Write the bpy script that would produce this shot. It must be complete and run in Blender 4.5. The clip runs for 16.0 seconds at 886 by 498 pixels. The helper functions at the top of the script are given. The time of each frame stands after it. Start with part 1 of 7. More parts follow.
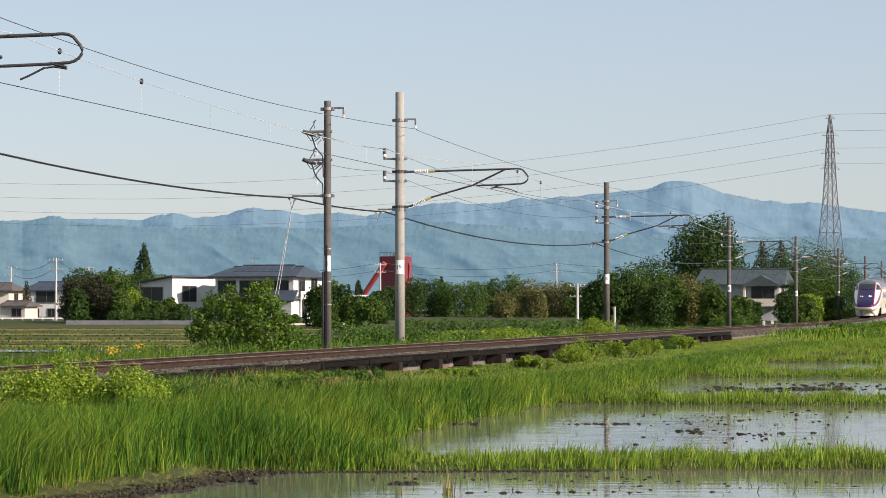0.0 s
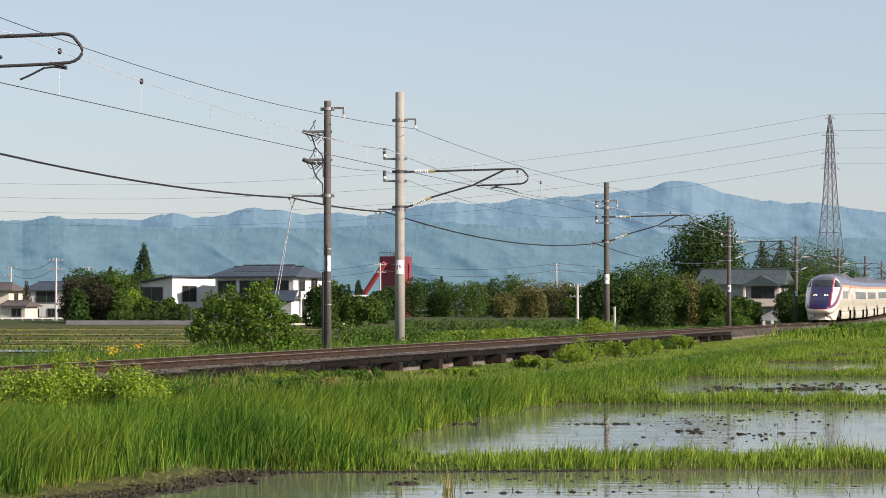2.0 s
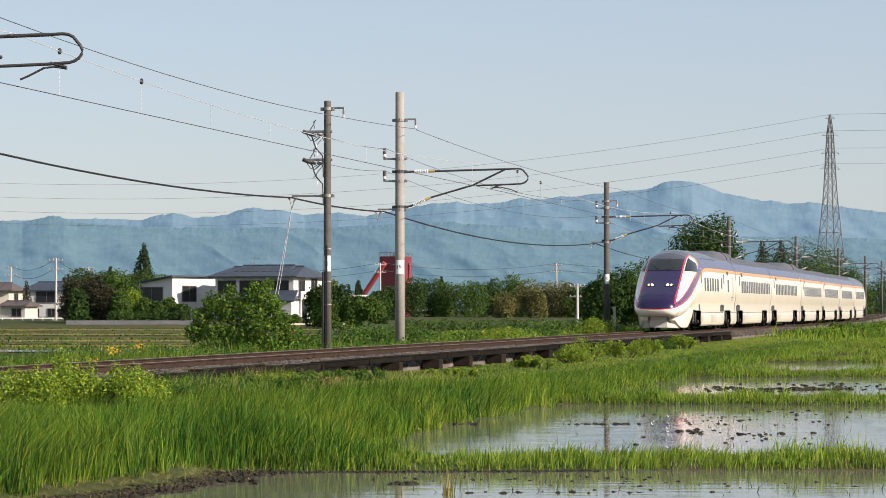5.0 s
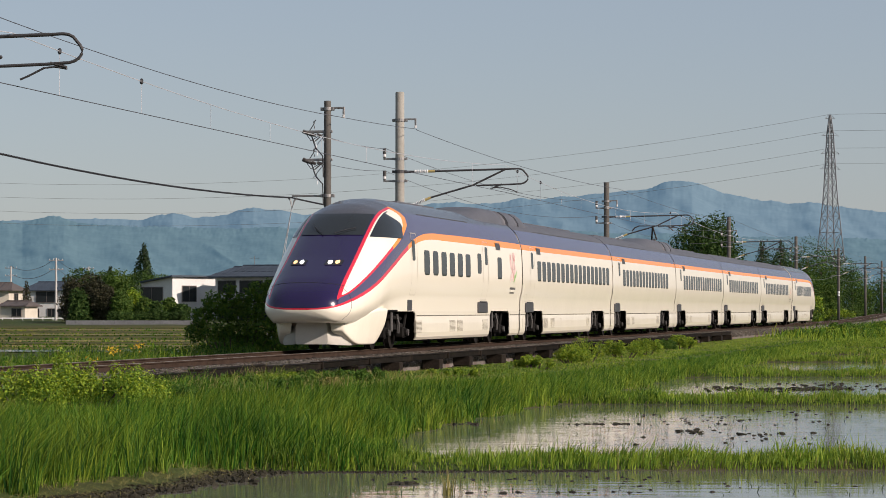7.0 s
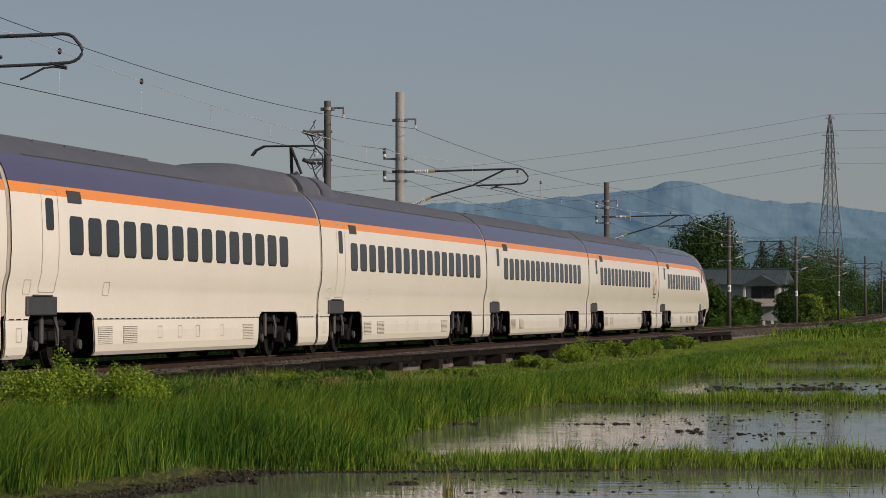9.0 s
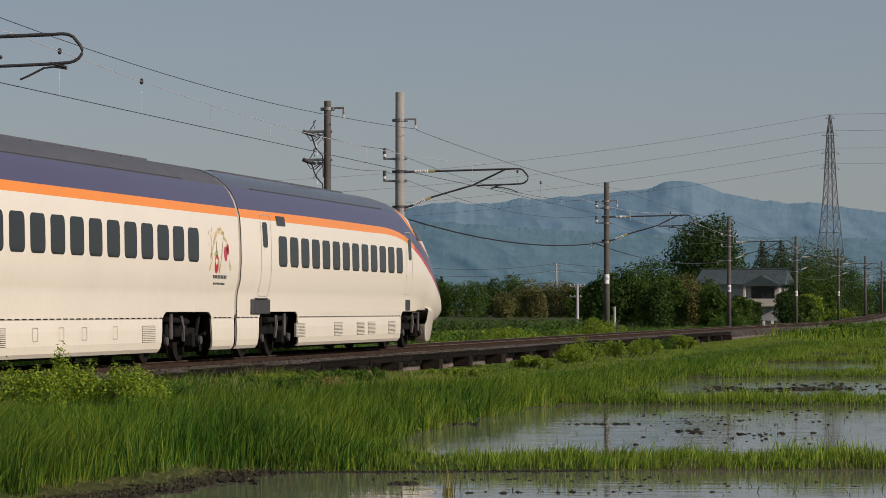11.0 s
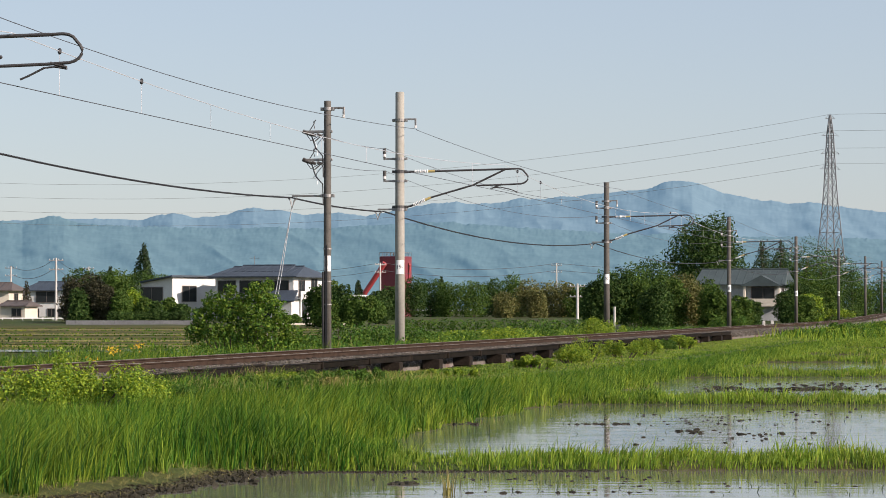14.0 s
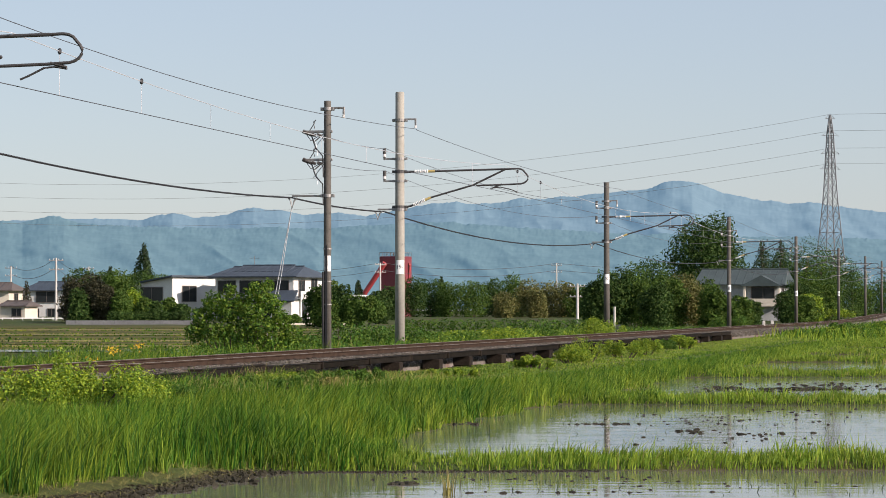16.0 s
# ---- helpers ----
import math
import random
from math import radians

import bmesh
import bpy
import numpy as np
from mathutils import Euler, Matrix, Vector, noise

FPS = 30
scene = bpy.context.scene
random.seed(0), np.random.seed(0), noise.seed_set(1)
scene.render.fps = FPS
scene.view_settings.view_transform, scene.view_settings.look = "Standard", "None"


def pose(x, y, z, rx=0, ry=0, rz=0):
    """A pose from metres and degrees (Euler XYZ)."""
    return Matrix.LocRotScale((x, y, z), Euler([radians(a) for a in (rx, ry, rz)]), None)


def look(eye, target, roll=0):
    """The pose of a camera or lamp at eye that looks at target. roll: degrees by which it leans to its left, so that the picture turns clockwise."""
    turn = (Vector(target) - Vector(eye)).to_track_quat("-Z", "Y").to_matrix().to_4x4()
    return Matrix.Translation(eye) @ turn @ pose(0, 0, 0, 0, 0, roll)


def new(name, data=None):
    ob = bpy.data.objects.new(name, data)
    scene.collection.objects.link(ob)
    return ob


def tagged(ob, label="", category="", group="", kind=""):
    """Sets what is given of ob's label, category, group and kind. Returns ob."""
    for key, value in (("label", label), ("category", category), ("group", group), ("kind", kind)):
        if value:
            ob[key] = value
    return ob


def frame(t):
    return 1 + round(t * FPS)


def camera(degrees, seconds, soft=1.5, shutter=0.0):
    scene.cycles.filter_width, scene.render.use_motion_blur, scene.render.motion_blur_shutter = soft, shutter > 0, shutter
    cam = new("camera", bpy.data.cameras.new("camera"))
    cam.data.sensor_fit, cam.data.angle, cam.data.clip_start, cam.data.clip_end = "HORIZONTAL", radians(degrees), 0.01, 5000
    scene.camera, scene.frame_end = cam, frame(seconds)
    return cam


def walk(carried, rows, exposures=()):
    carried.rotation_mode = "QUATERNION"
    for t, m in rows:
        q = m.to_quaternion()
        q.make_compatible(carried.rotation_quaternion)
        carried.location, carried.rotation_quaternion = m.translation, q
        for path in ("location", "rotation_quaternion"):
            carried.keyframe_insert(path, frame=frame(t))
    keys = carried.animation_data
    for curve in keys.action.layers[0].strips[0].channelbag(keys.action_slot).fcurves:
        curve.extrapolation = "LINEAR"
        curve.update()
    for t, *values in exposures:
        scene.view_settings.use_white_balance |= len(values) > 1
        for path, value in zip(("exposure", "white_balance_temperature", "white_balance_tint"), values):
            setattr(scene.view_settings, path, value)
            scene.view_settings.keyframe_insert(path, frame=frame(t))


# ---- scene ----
EYE = 2.05          # eye over the paddy water, which is z = 0
RAIL = 1.0          # rail top
cam = camera(17.83, 16.0, soft=0.55, shutter=0.0)
CAM_POSE = pose(0, 0, EYE, 90 + 1.226, 0, 0)
walk(cam, [(0.0, CAM_POSE), (16.0, CAM_POSE)],
     exposures=[(t, e, 6500, 19) for t, e in ((0.0, 0.52), (4.2, 0.52), (6.5, 0.2), (7.0, -0.02), (7.5, -0.36), (8.0, -0.58), (9.2, -0.6),
                                              (11.3, -0.44), (12.0, -0.2), (12.5, 0.08), (13.0, 0.26), (13.5, 0.4), (14.0, 0.45), (16.0, 0.47))])

# ---- world and sun ----
SUN_AZ, SUN_EL = radians(122), radians(25)
world = bpy.data.worlds.new("sky")
scene.world = world
world.use_nodes = True
wn = world.node_tree
sky = wn.nodes.new("ShaderNodeTexSky")
sky.sky_type, sky.sun_disc = "NISHITA", False
sky.sun_elevation, sky.sun_rotation = SUN_EL, SUN_AZ
sky.air_density, sky.dust_density, sky.ozone_density = 1.0, 0.5, 2.5
haze = wn.nodes.new("ShaderNodeMix")
haze.data_type = "RGBA"
haze.inputs[0].default_value, haze.inputs[7].default_value = 0.5, (4.7, 5.5, 6.0, 1)
wn.links.new(sky.outputs[0], haze.inputs[6])
wn.links.new(haze.outputs[2], wn.nodes["Background"].inputs[0])
wn.nodes["Background"].inputs[1].default_value = 0.085
sun_data = bpy.data.lights.new("sun", "SUN")
sun_data.energy, sun_data.angle, sun_data.color = 5.0, radians(0.6), (1.0, 0.9, 0.77)
sun = new("sun", sun_data)
sun_dir = Vector((math.cos(SUN_EL) * math.sin(SUN_AZ), math.cos(SUN_EL) * math.cos(SUN_AZ), math.sin(SUN_EL)))
sun.matrix_basis = look(sun_dir * 100, (0, 0, 0))


# ---- materials ----
def mat(name, colour, rough=0.6, metal=0.0, vary=0.12, scale=6.0, bump=0.0, fine=40.0, dirt=None, island=0.0, spec=0.5, coat=0.0, alt=None, translucent=0.0, obj_random=0.0):
    """A surface with two scales of variation, optional stains and relief."""
    m = bpy.data.materials.new(name)
    m.use_nodes = True
    nt = m.node_tree
    b = nt.nodes["Principled BSDF"]
    b.inputs["Roughness"].default_value, b.inputs["Metallic"].default_value = rough, metal
    b.inputs["Specular IOR Level"].default_value = spec
    b.inputs["Coat Weight"].default_value = coat
    b.inputs["Coat Roughness"].default_value = 0.06
    tc = nt.nodes.new("ShaderNodeTexCoord")

    def noise_at(s, detail):
        n = nt.nodes.new("ShaderNodeTexNoise")
        n.inputs["Scale"].default_value, n.inputs["Detail"].default_value = s, detail
        nt.links.new(tc.outputs["Object"], n.inputs["Vector"])
        return n.outputs["Fac"]

    def mix(kind, fac, a, c):
        x = nt.nodes.new("ShaderNodeMix")
        x.data_type, x.blend_type = "RGBA", kind
        for sock, v in ((x.inputs[0], fac), (x.inputs[6], a), (x.inputs[7], c)):
            if isinstance(v, bpy.types.NodeSocket):
                nt.links.new(v, sock)
            else:
                sock.default_value = v
        return x.outputs[2]

    def ramp(sock, lo, hi, a=0.0, c=1.0):
        r = nt.nodes.new("ShaderNodeMapRange")
        nt.links.new(sock, r.inputs[0])
        for i, v in enumerate((lo, hi, a, c)):
            r.inputs[i + 1].default_value = v
        return r.outputs[0]

    col = (*colour, 1)
    big, small = noise_at(scale, 3), noise_at(fine, 4)
    lo, hi = 1 - vary, 1 + vary
    c = mix("MIX", ramp(big, 0.3, 0.7), tuple(v * lo for v in colour) + (1,), tuple(min(1, v * hi) for v in colour) + (1,))
    if alt:
        c = mix("MIX", ramp(noise_at(scale * 0.45, 4), 0.45, 0.62), c, (*alt, 1))
    c = mix("MULTIPLY", ramp(small, 0.35, 0.65, 0.0, min(1, vary * 2.2)), c, (0.55, 0.53, 0.5, 1))
    if dirt:
        c = mix("MIX", ramp(noise_at(scale * 0.7, 5), 0.52, 0.72, 0.0, 0.75), c, (*dirt, 1))
    if island:
        g = nt.nodes.new("ShaderNodeNewGeometry")
        h = nt.nodes.new("ShaderNodeHueSaturation")
        nt.links.new(ramp(g.outputs["Random Per Island"], 0, 1, 1 - island, 1 + island), h.inputs["Value"])
        nt.links.new(ramp(g.outputs["Random Per Island"], 0, 1, 0.5 + 0.07 * island, 0.5 - 0.07 * island), h.inputs["Hue"])
        nt.links.new(c, h.inputs["Color"])
        c = h.outputs[0]
    if obj_random:
        g = nt.nodes.new("ShaderNodeObjectInfo")
        h = nt.nodes.new("ShaderNodeHueSaturation")
        nt.links.new(ramp(g.outputs["Random"], 0, 1, 1 - obj_random, 1 + obj_random), h.inputs["Value"])
        nt.links.new(c, h.inputs["Color"])
        c = h.outputs[0]
    nt.links.new(c, b.inputs["Base Color"])
    if bump:
        bn = nt.nodes.new("ShaderNodeBump")
        bn.inputs["Strength"].default_value, bn.inputs["Distance"].default_value = bump, 0.02
        nt.links.new(small, bn.inputs["Height"])
        nt.links.new(bn.outputs[0], b.inputs["Normal"])
    if translucent:
        tr = nt.nodes.new("ShaderNodeBsdfTranslucent")
        nt.links.new(c, tr.inputs["Color"])
        ms = nt.nodes.new("ShaderNodeMixShader")
        ms.inputs[0].default_value = translucent
        nt.links.new(b.outputs[0], ms.inputs[1])
        nt.links.new(tr.outputs[0], ms.inputs[2])
        nt.links.new(ms.outputs[0], nt.nodes["Material Output"].inputs[0])
    return m


M = {}
M["soil"] = mat("soil_and_turf", (0.06, 0.085, 0.025), 0.9, vary=0.3, scale=0.35, fine=5, alt=(0.09, 0.085, 0.04), bump=0.5, spec=0.08)
M["mud"] = mat("wet_mud", (0.03, 0.027, 0.016), 0.85, spec=0.25, vary=0.3, scale=2, fine=14, bump=0.8)
M["ballast"] = mat("ballast_stone", (0.125, 0.115, 0.10), 0.9, vary=0.35, scale=1.5, fine=18, bump=0.8, island=0.5, dirt=(0.11, 0.075, 0.05), spec=0.08)
M["rust"] = mat("rusty_rail_side", (0.05, 0.033, 0.024), 0.85, vary=0.25, scale=3, fine=30, bump=0.2, spec=0.08)
M["railtop"] = mat("polished_rail_head", (0.26, 0.22, 0.15), 0.4, 0.5, vary=0.08, scale=2)
M["sleeper"] = mat("weathered_sleeper", (0.062, 0.05, 0.042), 0.9, vary=0.3, scale=4, fine=25, bump=0.3, obj_random=0.3, spec=0.08)
M["trough"] = mat("dark_cable_trough", (0.013, 0.0115, 0.0095), 0.95, spec=0.05, vary=0.3, scale=2.5, fine=20, bump=0.2, obj_random=0.4, dirt=(0.028, 0.021, 0.016))
M["block"] = mat("stained_timber_block", (0.022, 0.017, 0.013), 0.95, spec=0.1, vary=0.3, scale=4, fine=22, bump=0.3, obj_random=0.35)
M["concrete"] = mat("pole_concrete", (0.32, 0.305, 0.265), 0.85, vary=0.12, scale=1.2, fine=16, bump=0.15, dirt=(0.30, 0.26, 0.21))
M["darkpole"] = mat("dark_weathered_pole", (0.10, 0.092, 0.08), 0.85, vary=0.2, scale=1.2, fine=16, bump=0.15)
M["steel"] = mat("galvanised_steel", (0.30, 0.29, 0.28), 0.5, 0.6, vary=0.15, scale=4)
M["darksteel"] = mat("dark_steel", (0.085, 0.08, 0.078), 0.55, 0.4, vary=0.15, scale=4)
M["wire"] = mat("wire", (0.10, 0.10, 0.11), 0.5, 0.5, vary=0.1)
M["palewire"] = mat("bright_wire", (0.55, 0.56, 0.58), 0.4, 0.3, vary=0.1)
M["porcelain"] = mat("white_porcelain", (0.75, 0.74, 0.72), 0.25, vary=0.05)
M["yellow"] = mat("yellow_band", (0.55, 0.42, 0.16), 0.5, vary=0.1)
M["plate"] = mat("white_number_plate", (0.8, 0.8, 0.78), 0.5, vary=0.05)
M["black"] = mat("black_paint", (0.02, 0.02, 0.022), 0.5, vary=0.1)
M["cream"] = mat("cream_train_paint", (0.86, 0.80, 0.665), 0.22, vary=0.025, scale=0.6, fine=9, coat=0.3)
M["orange"] = mat("orange_train_paint", (0.94, 0.28, 0.012), 0.25, vary=0.03, scale=0.6, coat=0.3)
M["purple"] = mat("violet_train_paint", (0.068, 0.058, 0.12), 0.25, vary=0.04, scale=0.6, coat=0.4)
M["roofgrey"] = mat("grey_train_roof", (0.095, 0.095, 0.105), 0.5, vary=0.1, scale=1.5, fine=14)
M["glass_dark"] = mat("tinted_window", (0.02, 0.024, 0.026), 0.17, vary=0.1, spec=0.3)
M["under"] = mat("grimy_underframe", (0.014, 0.013, 0.012), 0.9, vary=0.3, scale=6, bump=0.2, spec=0.15)
M["wheel"] = mat("worn_wheel_steel", (0.018, 0.016, 0.014), 0.85, 0.0, vary=0.2, spec=0.1)
M["greybox"] = mat("grey_access_panel", (0.05, 0.05, 0.053), 0.5, vary=0.1)
M["slot"] = mat("dark_slot", (0.22, 0.20, 0.16), 0.7, vary=0.1)
M["seam"] = mat("panel_seam", (0.40, 0.36, 0.29), 0.6, vary=0.1)
M["damper"] = mat("grimy_grey_metal", (0.085, 0.08, 0.075), 0.7, 0.0, vary=0.25, scale=5)
M["red"] = mat("red_stripe", (0.55, 0.02, 0.045), 0.3, vary=0.03, coat=0.3)


def emit(name, colour, strength):
    m = bpy.data.materials.new(name)
    m.use_nodes = True
    b = m.node_tree.nodes["Principled BSDF"]
    b.inputs["Base Color"].default_value = (*colour, 1)
    b.inputs["Emission Color"].default_value = (*colour, 1)
    b.inputs["Emission Strength"].default_value = strength
    return m


M["lamp_white"] = emit("headlamp_white", (1.0, 0.95, 0.85), 6.0)
M["lamp_warm"] = emit("headlamp_warm", (1.0, 0.6, 0.26), 1.4)

FOL = {
    "reed": mat("reed_blades", (0.063, 0.165, 0.014), 0.6, vary=0.35, scale=0.35, fine=3, island=0.75, translucent=0.28, alt=(0.125, 0.225, 0.018), spec=0.15),
    "lime": mat("young_grass", (0.19, 0.30, 0.026), 0.6, vary=0.2, scale=0.5, fine=3, island=0.4, translucent=0.35, spec=0.3),
    "dry": mat("dry_grass", (0.31, 0.285, 0.095), 0.7, vary=0.2, scale=0.8, fine=4, island=0.35, translucent=0.3, spec=0.2),
    "bush": mat("bush_leaves", (0.2, 0.31, 0.022), 0.55, vary=0.2, scale=0.8, fine=4, island=0.5, translucent=0.3, spec=0.3),
    "weed": mat("weed_leaves", (0.085, 0.175, 0.026), 0.6, vary=0.3, scale=0.5, fine=4, island=0.45, translucent=0.28, spec=0.15),
    "dark": mat("dark_tree_leaves", (0.052, 0.1, 0.024), 0.7, vary=0.3, scale=0.4, fine=2, island=0.35, translucent=0.22, spec=0.1),
    "mid": mat("tree_leaves", (0.082, 0.148, 0.027), 0.7, vary=0.3, scale=0.4, fine=2, island=0.35, translucent=0.25, spec=0.1),
    "conifer": mat("conifer_needles", (0.036, 0.066, 0.026), 0.7, vary=0.25, scale=0.4, fine=2, island=0.5, translucent=0.15, spec=0.2),
    "olive": mat("olive_bamboo_leaves", (0.16, 0.165, 0.05), 0.6, vary=0.25, scale=0.4, fine=2, island=0.4, translucent=0.3, spec=0.2),
    "brown": mat("reddish_leaves", (0.062, 0.062, 0.03), 0.6, vary=0.25, scale=0.4, fine=2, island=0.4, translucent=0.2, spec=0.2),
    "iris": mat("yellow_iris_petals", (0.75, 0.5, 0.02), 0.5, vary=0.1, island=0.3, translucent=0.3),
}
FOL["shrub"] = mat("shrub_leaves", (0.105, 0.20, 0.022), 0.55, vary=0.3, scale=0.6, fine=4, island=0.5, translucent=0.3, spec=0.2)
M["towersteel"] = mat("dull_tower_steel", (0.17, 0.18, 0.19), 0.7, 0.1, vary=0.12, scale=1)
M["dulwall"] = mat("dull_grey_block_wall", (0.15, 0.155, 0.16), 0.9, vary=0.15, scale=0.8, fine=6)
M["bark"] = mat("tree_bark", (0.10, 0.075, 0.055), 0.9, vary=0.3, scale=4, fine=20, bump=0.4)

# ---- mesh helpers ----
rng = np.random.default_rng(5)


def part(name, bm, material, parent=None, label="", smooth=False):
    me = bpy.data.meshes.new(name)
    bm.to_mesh(me)
    bm.free()
    for m in material if isinstance(material, (list, tuple)) else [material]:
        me.materials.append(m)
    if smooth:
        me.polygons.foreach_set("use_smooth", [True] * len(me.polygons))
    ob = new(name, me)
    ob.parent = parent
    return tagged(ob, label)


def share(name, me, parent, m):
    ob = new(name, me)
    ob.parent = parent
    ob.matrix_basis = m
    return ob


def empty(name, m, label="", category="", group="", kind=""):
    ob = new(name)
    ob.matrix_basis = m
    ob.empty_display_size = 0.2
    return tagged(ob, label, category, group, kind)


def box(bm, x0, x1, y0, y1, z0, z1, bevel=0.0, m=None):
    g = bmesh.ops.create_cube(bm, size=1.0)
    for v in g["verts"]:
        v.co = Vector((x0 + (v.co.x + 0.5) * (x1 - x0), y0 + (v.co.y + 0.5) * (y1 - y0), z0 + (v.co.z + 0.5) * (z1 - z0)))
        if m:
            v.co = m @ v.co
    if bevel:
        es = {e for v in g["verts"] for e in v.link_edges}
        bmesh.ops.bevel(bm, geom=list(es), offset=bevel, segments=1, affect="EDGES")
    return bm


def tube(bm, pts, radii, sides=8, cap=True):
    """A tube through points; radii is a number or one per point."""
    pts = [Vector(p) for p in pts]
    if not isinstance(radii, (list, tuple)):
        radii = [radii] * len(pts)
    rings = []
    for i, p in enumerate(pts):
        d = (pts[min(i + 1, len(pts) - 1)] - pts[max(i - 1, 0)]).normalized()
        a = d.cross(Vector((0, 0, 1)))
        if a.length < 0.05:
            a = d.cross(Vector((0, 1, 0)))
        a.normalize()
        b = a.cross(d)
        rings.append([bm.verts.new(p + (a * math.cos(t) + b * math.sin(t)) * radii[i]) for t in [2 * math.pi * k / sides for k in range(sides)]])
    for r, q in zip(rings, rings[1:]):
        for k in range(sides):
            bm.faces.new((r[k], r[(k + 1) % sides], q[(k + 1) % sides], q[k]))
    if cap:
        bm.faces.new(rings[0][::-1])
        bm.faces.new(rings[-1])
    return bm


def mesh_np(name, verts, quads, material, smooth=False):
    """A mesh from arrays: verts (n, 3) and quads (m, 4)."""
    me = bpy.data.meshes.new(name)
    verts = np.asarray(verts, dtype=np.float32)
    quads = np.asarray(quads, dtype=np.int32)
    me.vertices.add(len(verts))
    me.vertices.foreach_set("co", verts.ravel())
    me.loops.add(quads.size)
    me.loops.foreach_set("vertex_index", quads.ravel())
    me.polygons.add(len(quads))
    me.polygons.foreach_set("loop_start", np.arange(0, quads.size, 4, dtype=np.int32))
    me.polygons.foreach_set("use_smooth", np.full(len(quads), smooth))
    me.update(calc_edges=True)
    me.materials.append(material)
    return me


def leaves(name, centres, size, material, up=0.4, outward=None, slim=0.55):
    """Leaf-shaped quads at centres; normals lean outward and up."""
    n = len(centres)
    nrm = rng.normal(size=(n, 3))
    if outward is not None:
        nrm = nrm * 0.75 + outward
    nrm[:, 2] += up
    nrm /= np.linalg.norm(nrm, axis=1)[:, None]
    ref = rng.normal(size=(n, 3))
    a = np.cross(nrm, ref)
    a /= np.linalg.norm(a, axis=1)[:, None]
    b = np.cross(nrm, a)
    s = (size * rng.uniform(0.6, 1.3, n))[:, None]
    v = np.stack([centres - a * s * 0.5, centres + b * s * slim * 0.5 + nrm * s * 0.12, centres + a * s * 0.5, centres - b * s * slim * 0.5 + nrm * s * 0.12], axis=1)
    return mesh_np(name, v.reshape(-1, 3), np.arange(4 * n).reshape(-1, 4), material)


def cloud(blobs, count, inner=0.55):
    """Points near the skins of ellipsoids (cx, cy, cz, rx, ry, rz), with lumps."""
    bl = np.array(blobs, dtype=float)
    wgt = (bl[:, 3] * bl[:, 5]) ** 1.0
    pick = rng.choice(len(bl), size=count, p=wgt / wgt.sum())
    d = rng.normal(size=(count, 3))
    d /= np.linalg.norm(d, axis=1)[:, None]
    lump = 1 + 0.16 * np.sin(d[:, 0] * 7 + pick * 1.7) * np.sin(d[:, 1] * 6 + pick) + 0.12 * np.sin(d[:, 2] * 9 + pick * 2.3)
    r = (inner + (1.05 - inner) * rng.random(count) ** 0.5) * lump
    return bl[pick, :3] + d * bl[pick, 3:] * r[:, None], d


def blades(base, height, width, lean, bend, material, name):
    """Grass blades: base (n, 3), per-blade height and width, lean (n, 2) in metres at the tip."""
    n = len(base)
    ang = rng.uniform(0, math.pi, n)
    side = np.stack([np.cos(ang), np.sin(ang) * 0.6, np.zeros(n)], 1) * (width * 0.5)[:, None]
    mid = base + np.stack([lean[:, 0] * 0.32, lean[:, 1] * 0.32, height * 0.55], 1)
    tip = base + np.stack([lean[:, 0], lean[:, 1], height * (1 - bend)], 1)
    v = np.stack([base - side, base + side, mid - side * 0.85, mid + side * 0.85, tip - side * 0.08, tip + side * 0.08], 1)
    i = np.arange(n)[:, None] * 6
    q = np.concatenate([i + np.array([[0, 1, 3, 2]]), i + np.array([[2, 3, 5, 4]])])
    return mesh_np(name, v.reshape(-1, 3), q, material)


# ---- the railway's line ----
SLOPE = 0.2086


def line_x(y):
    """The track's centre line, nearly straight, with a slight swing to the east past 150 m."""
    y = np.asarray(y, dtype=float)
    u = np.clip((y - 80) / 100, -0.8, 1.2)
    swing = -0.419 * u * u + 0.597 * u ** 3
    fade = np.interp(y, [-200, 0, 40, 200, 240, 300, 400, 900], [0, 0, 1, 1, 0.9, 0.65, 0.3, 0])
    return -1.5 + SLOPE * (y - 80) + np.where(y > 40, swing, swing * fade) * np.where(y > 200, fade, 1)


def line_z(y):
    """Rail top: level, then a short rise past 265 m."""
    return RAIL + np.interp(y, [250, 278, 306, 328, 400, 900], [0, 0.05, 0.24, 0.45, 0.7, 0.7])


_gy = np.arange(-420, 900, 0.5)
_gx = line_x(_gy)
_gs = np.concatenate([[0], np.cumsum(np.hypot(np.diff(_gx), np.diff(_gy)))])
_gs -= np.interp(80, _gy, _gs)


def on_line(s, off=0.0, dz=0.0):
    """A point s metres along the line (0 at y = 80), off metres to its east side, and the heading."""
    y = float(np.interp(s, _gs, _gy))
    x = float(line_x(y))
    t = Vector((float(line_x(y + 1) - line_x(y - 1)), 2.0, 0)).normalized()
    return Vector((x + t.y * off, y - t.x * off, float(line_z(y)) + dz)), math.degrees(math.atan2(-t.x, t.y))


def beside(y, off, z=0.0):
    x = float(line_x(y))
    return Vector((x + 0.979 * off, y - 0.204 * off, z))


# ---- ground, water, dikes ----
DIKES = (36.4, 61.6, 86.2, 110.5, 130.0, 152.0)


def hash2(x, y, s):
    return np.sin(x * 1.7 * s + 1.3 * np.sin(y * 0.9 * s)) * np.sin(y * 1.3 * s + 1.1 * np.sin(x * 0.7 * s))


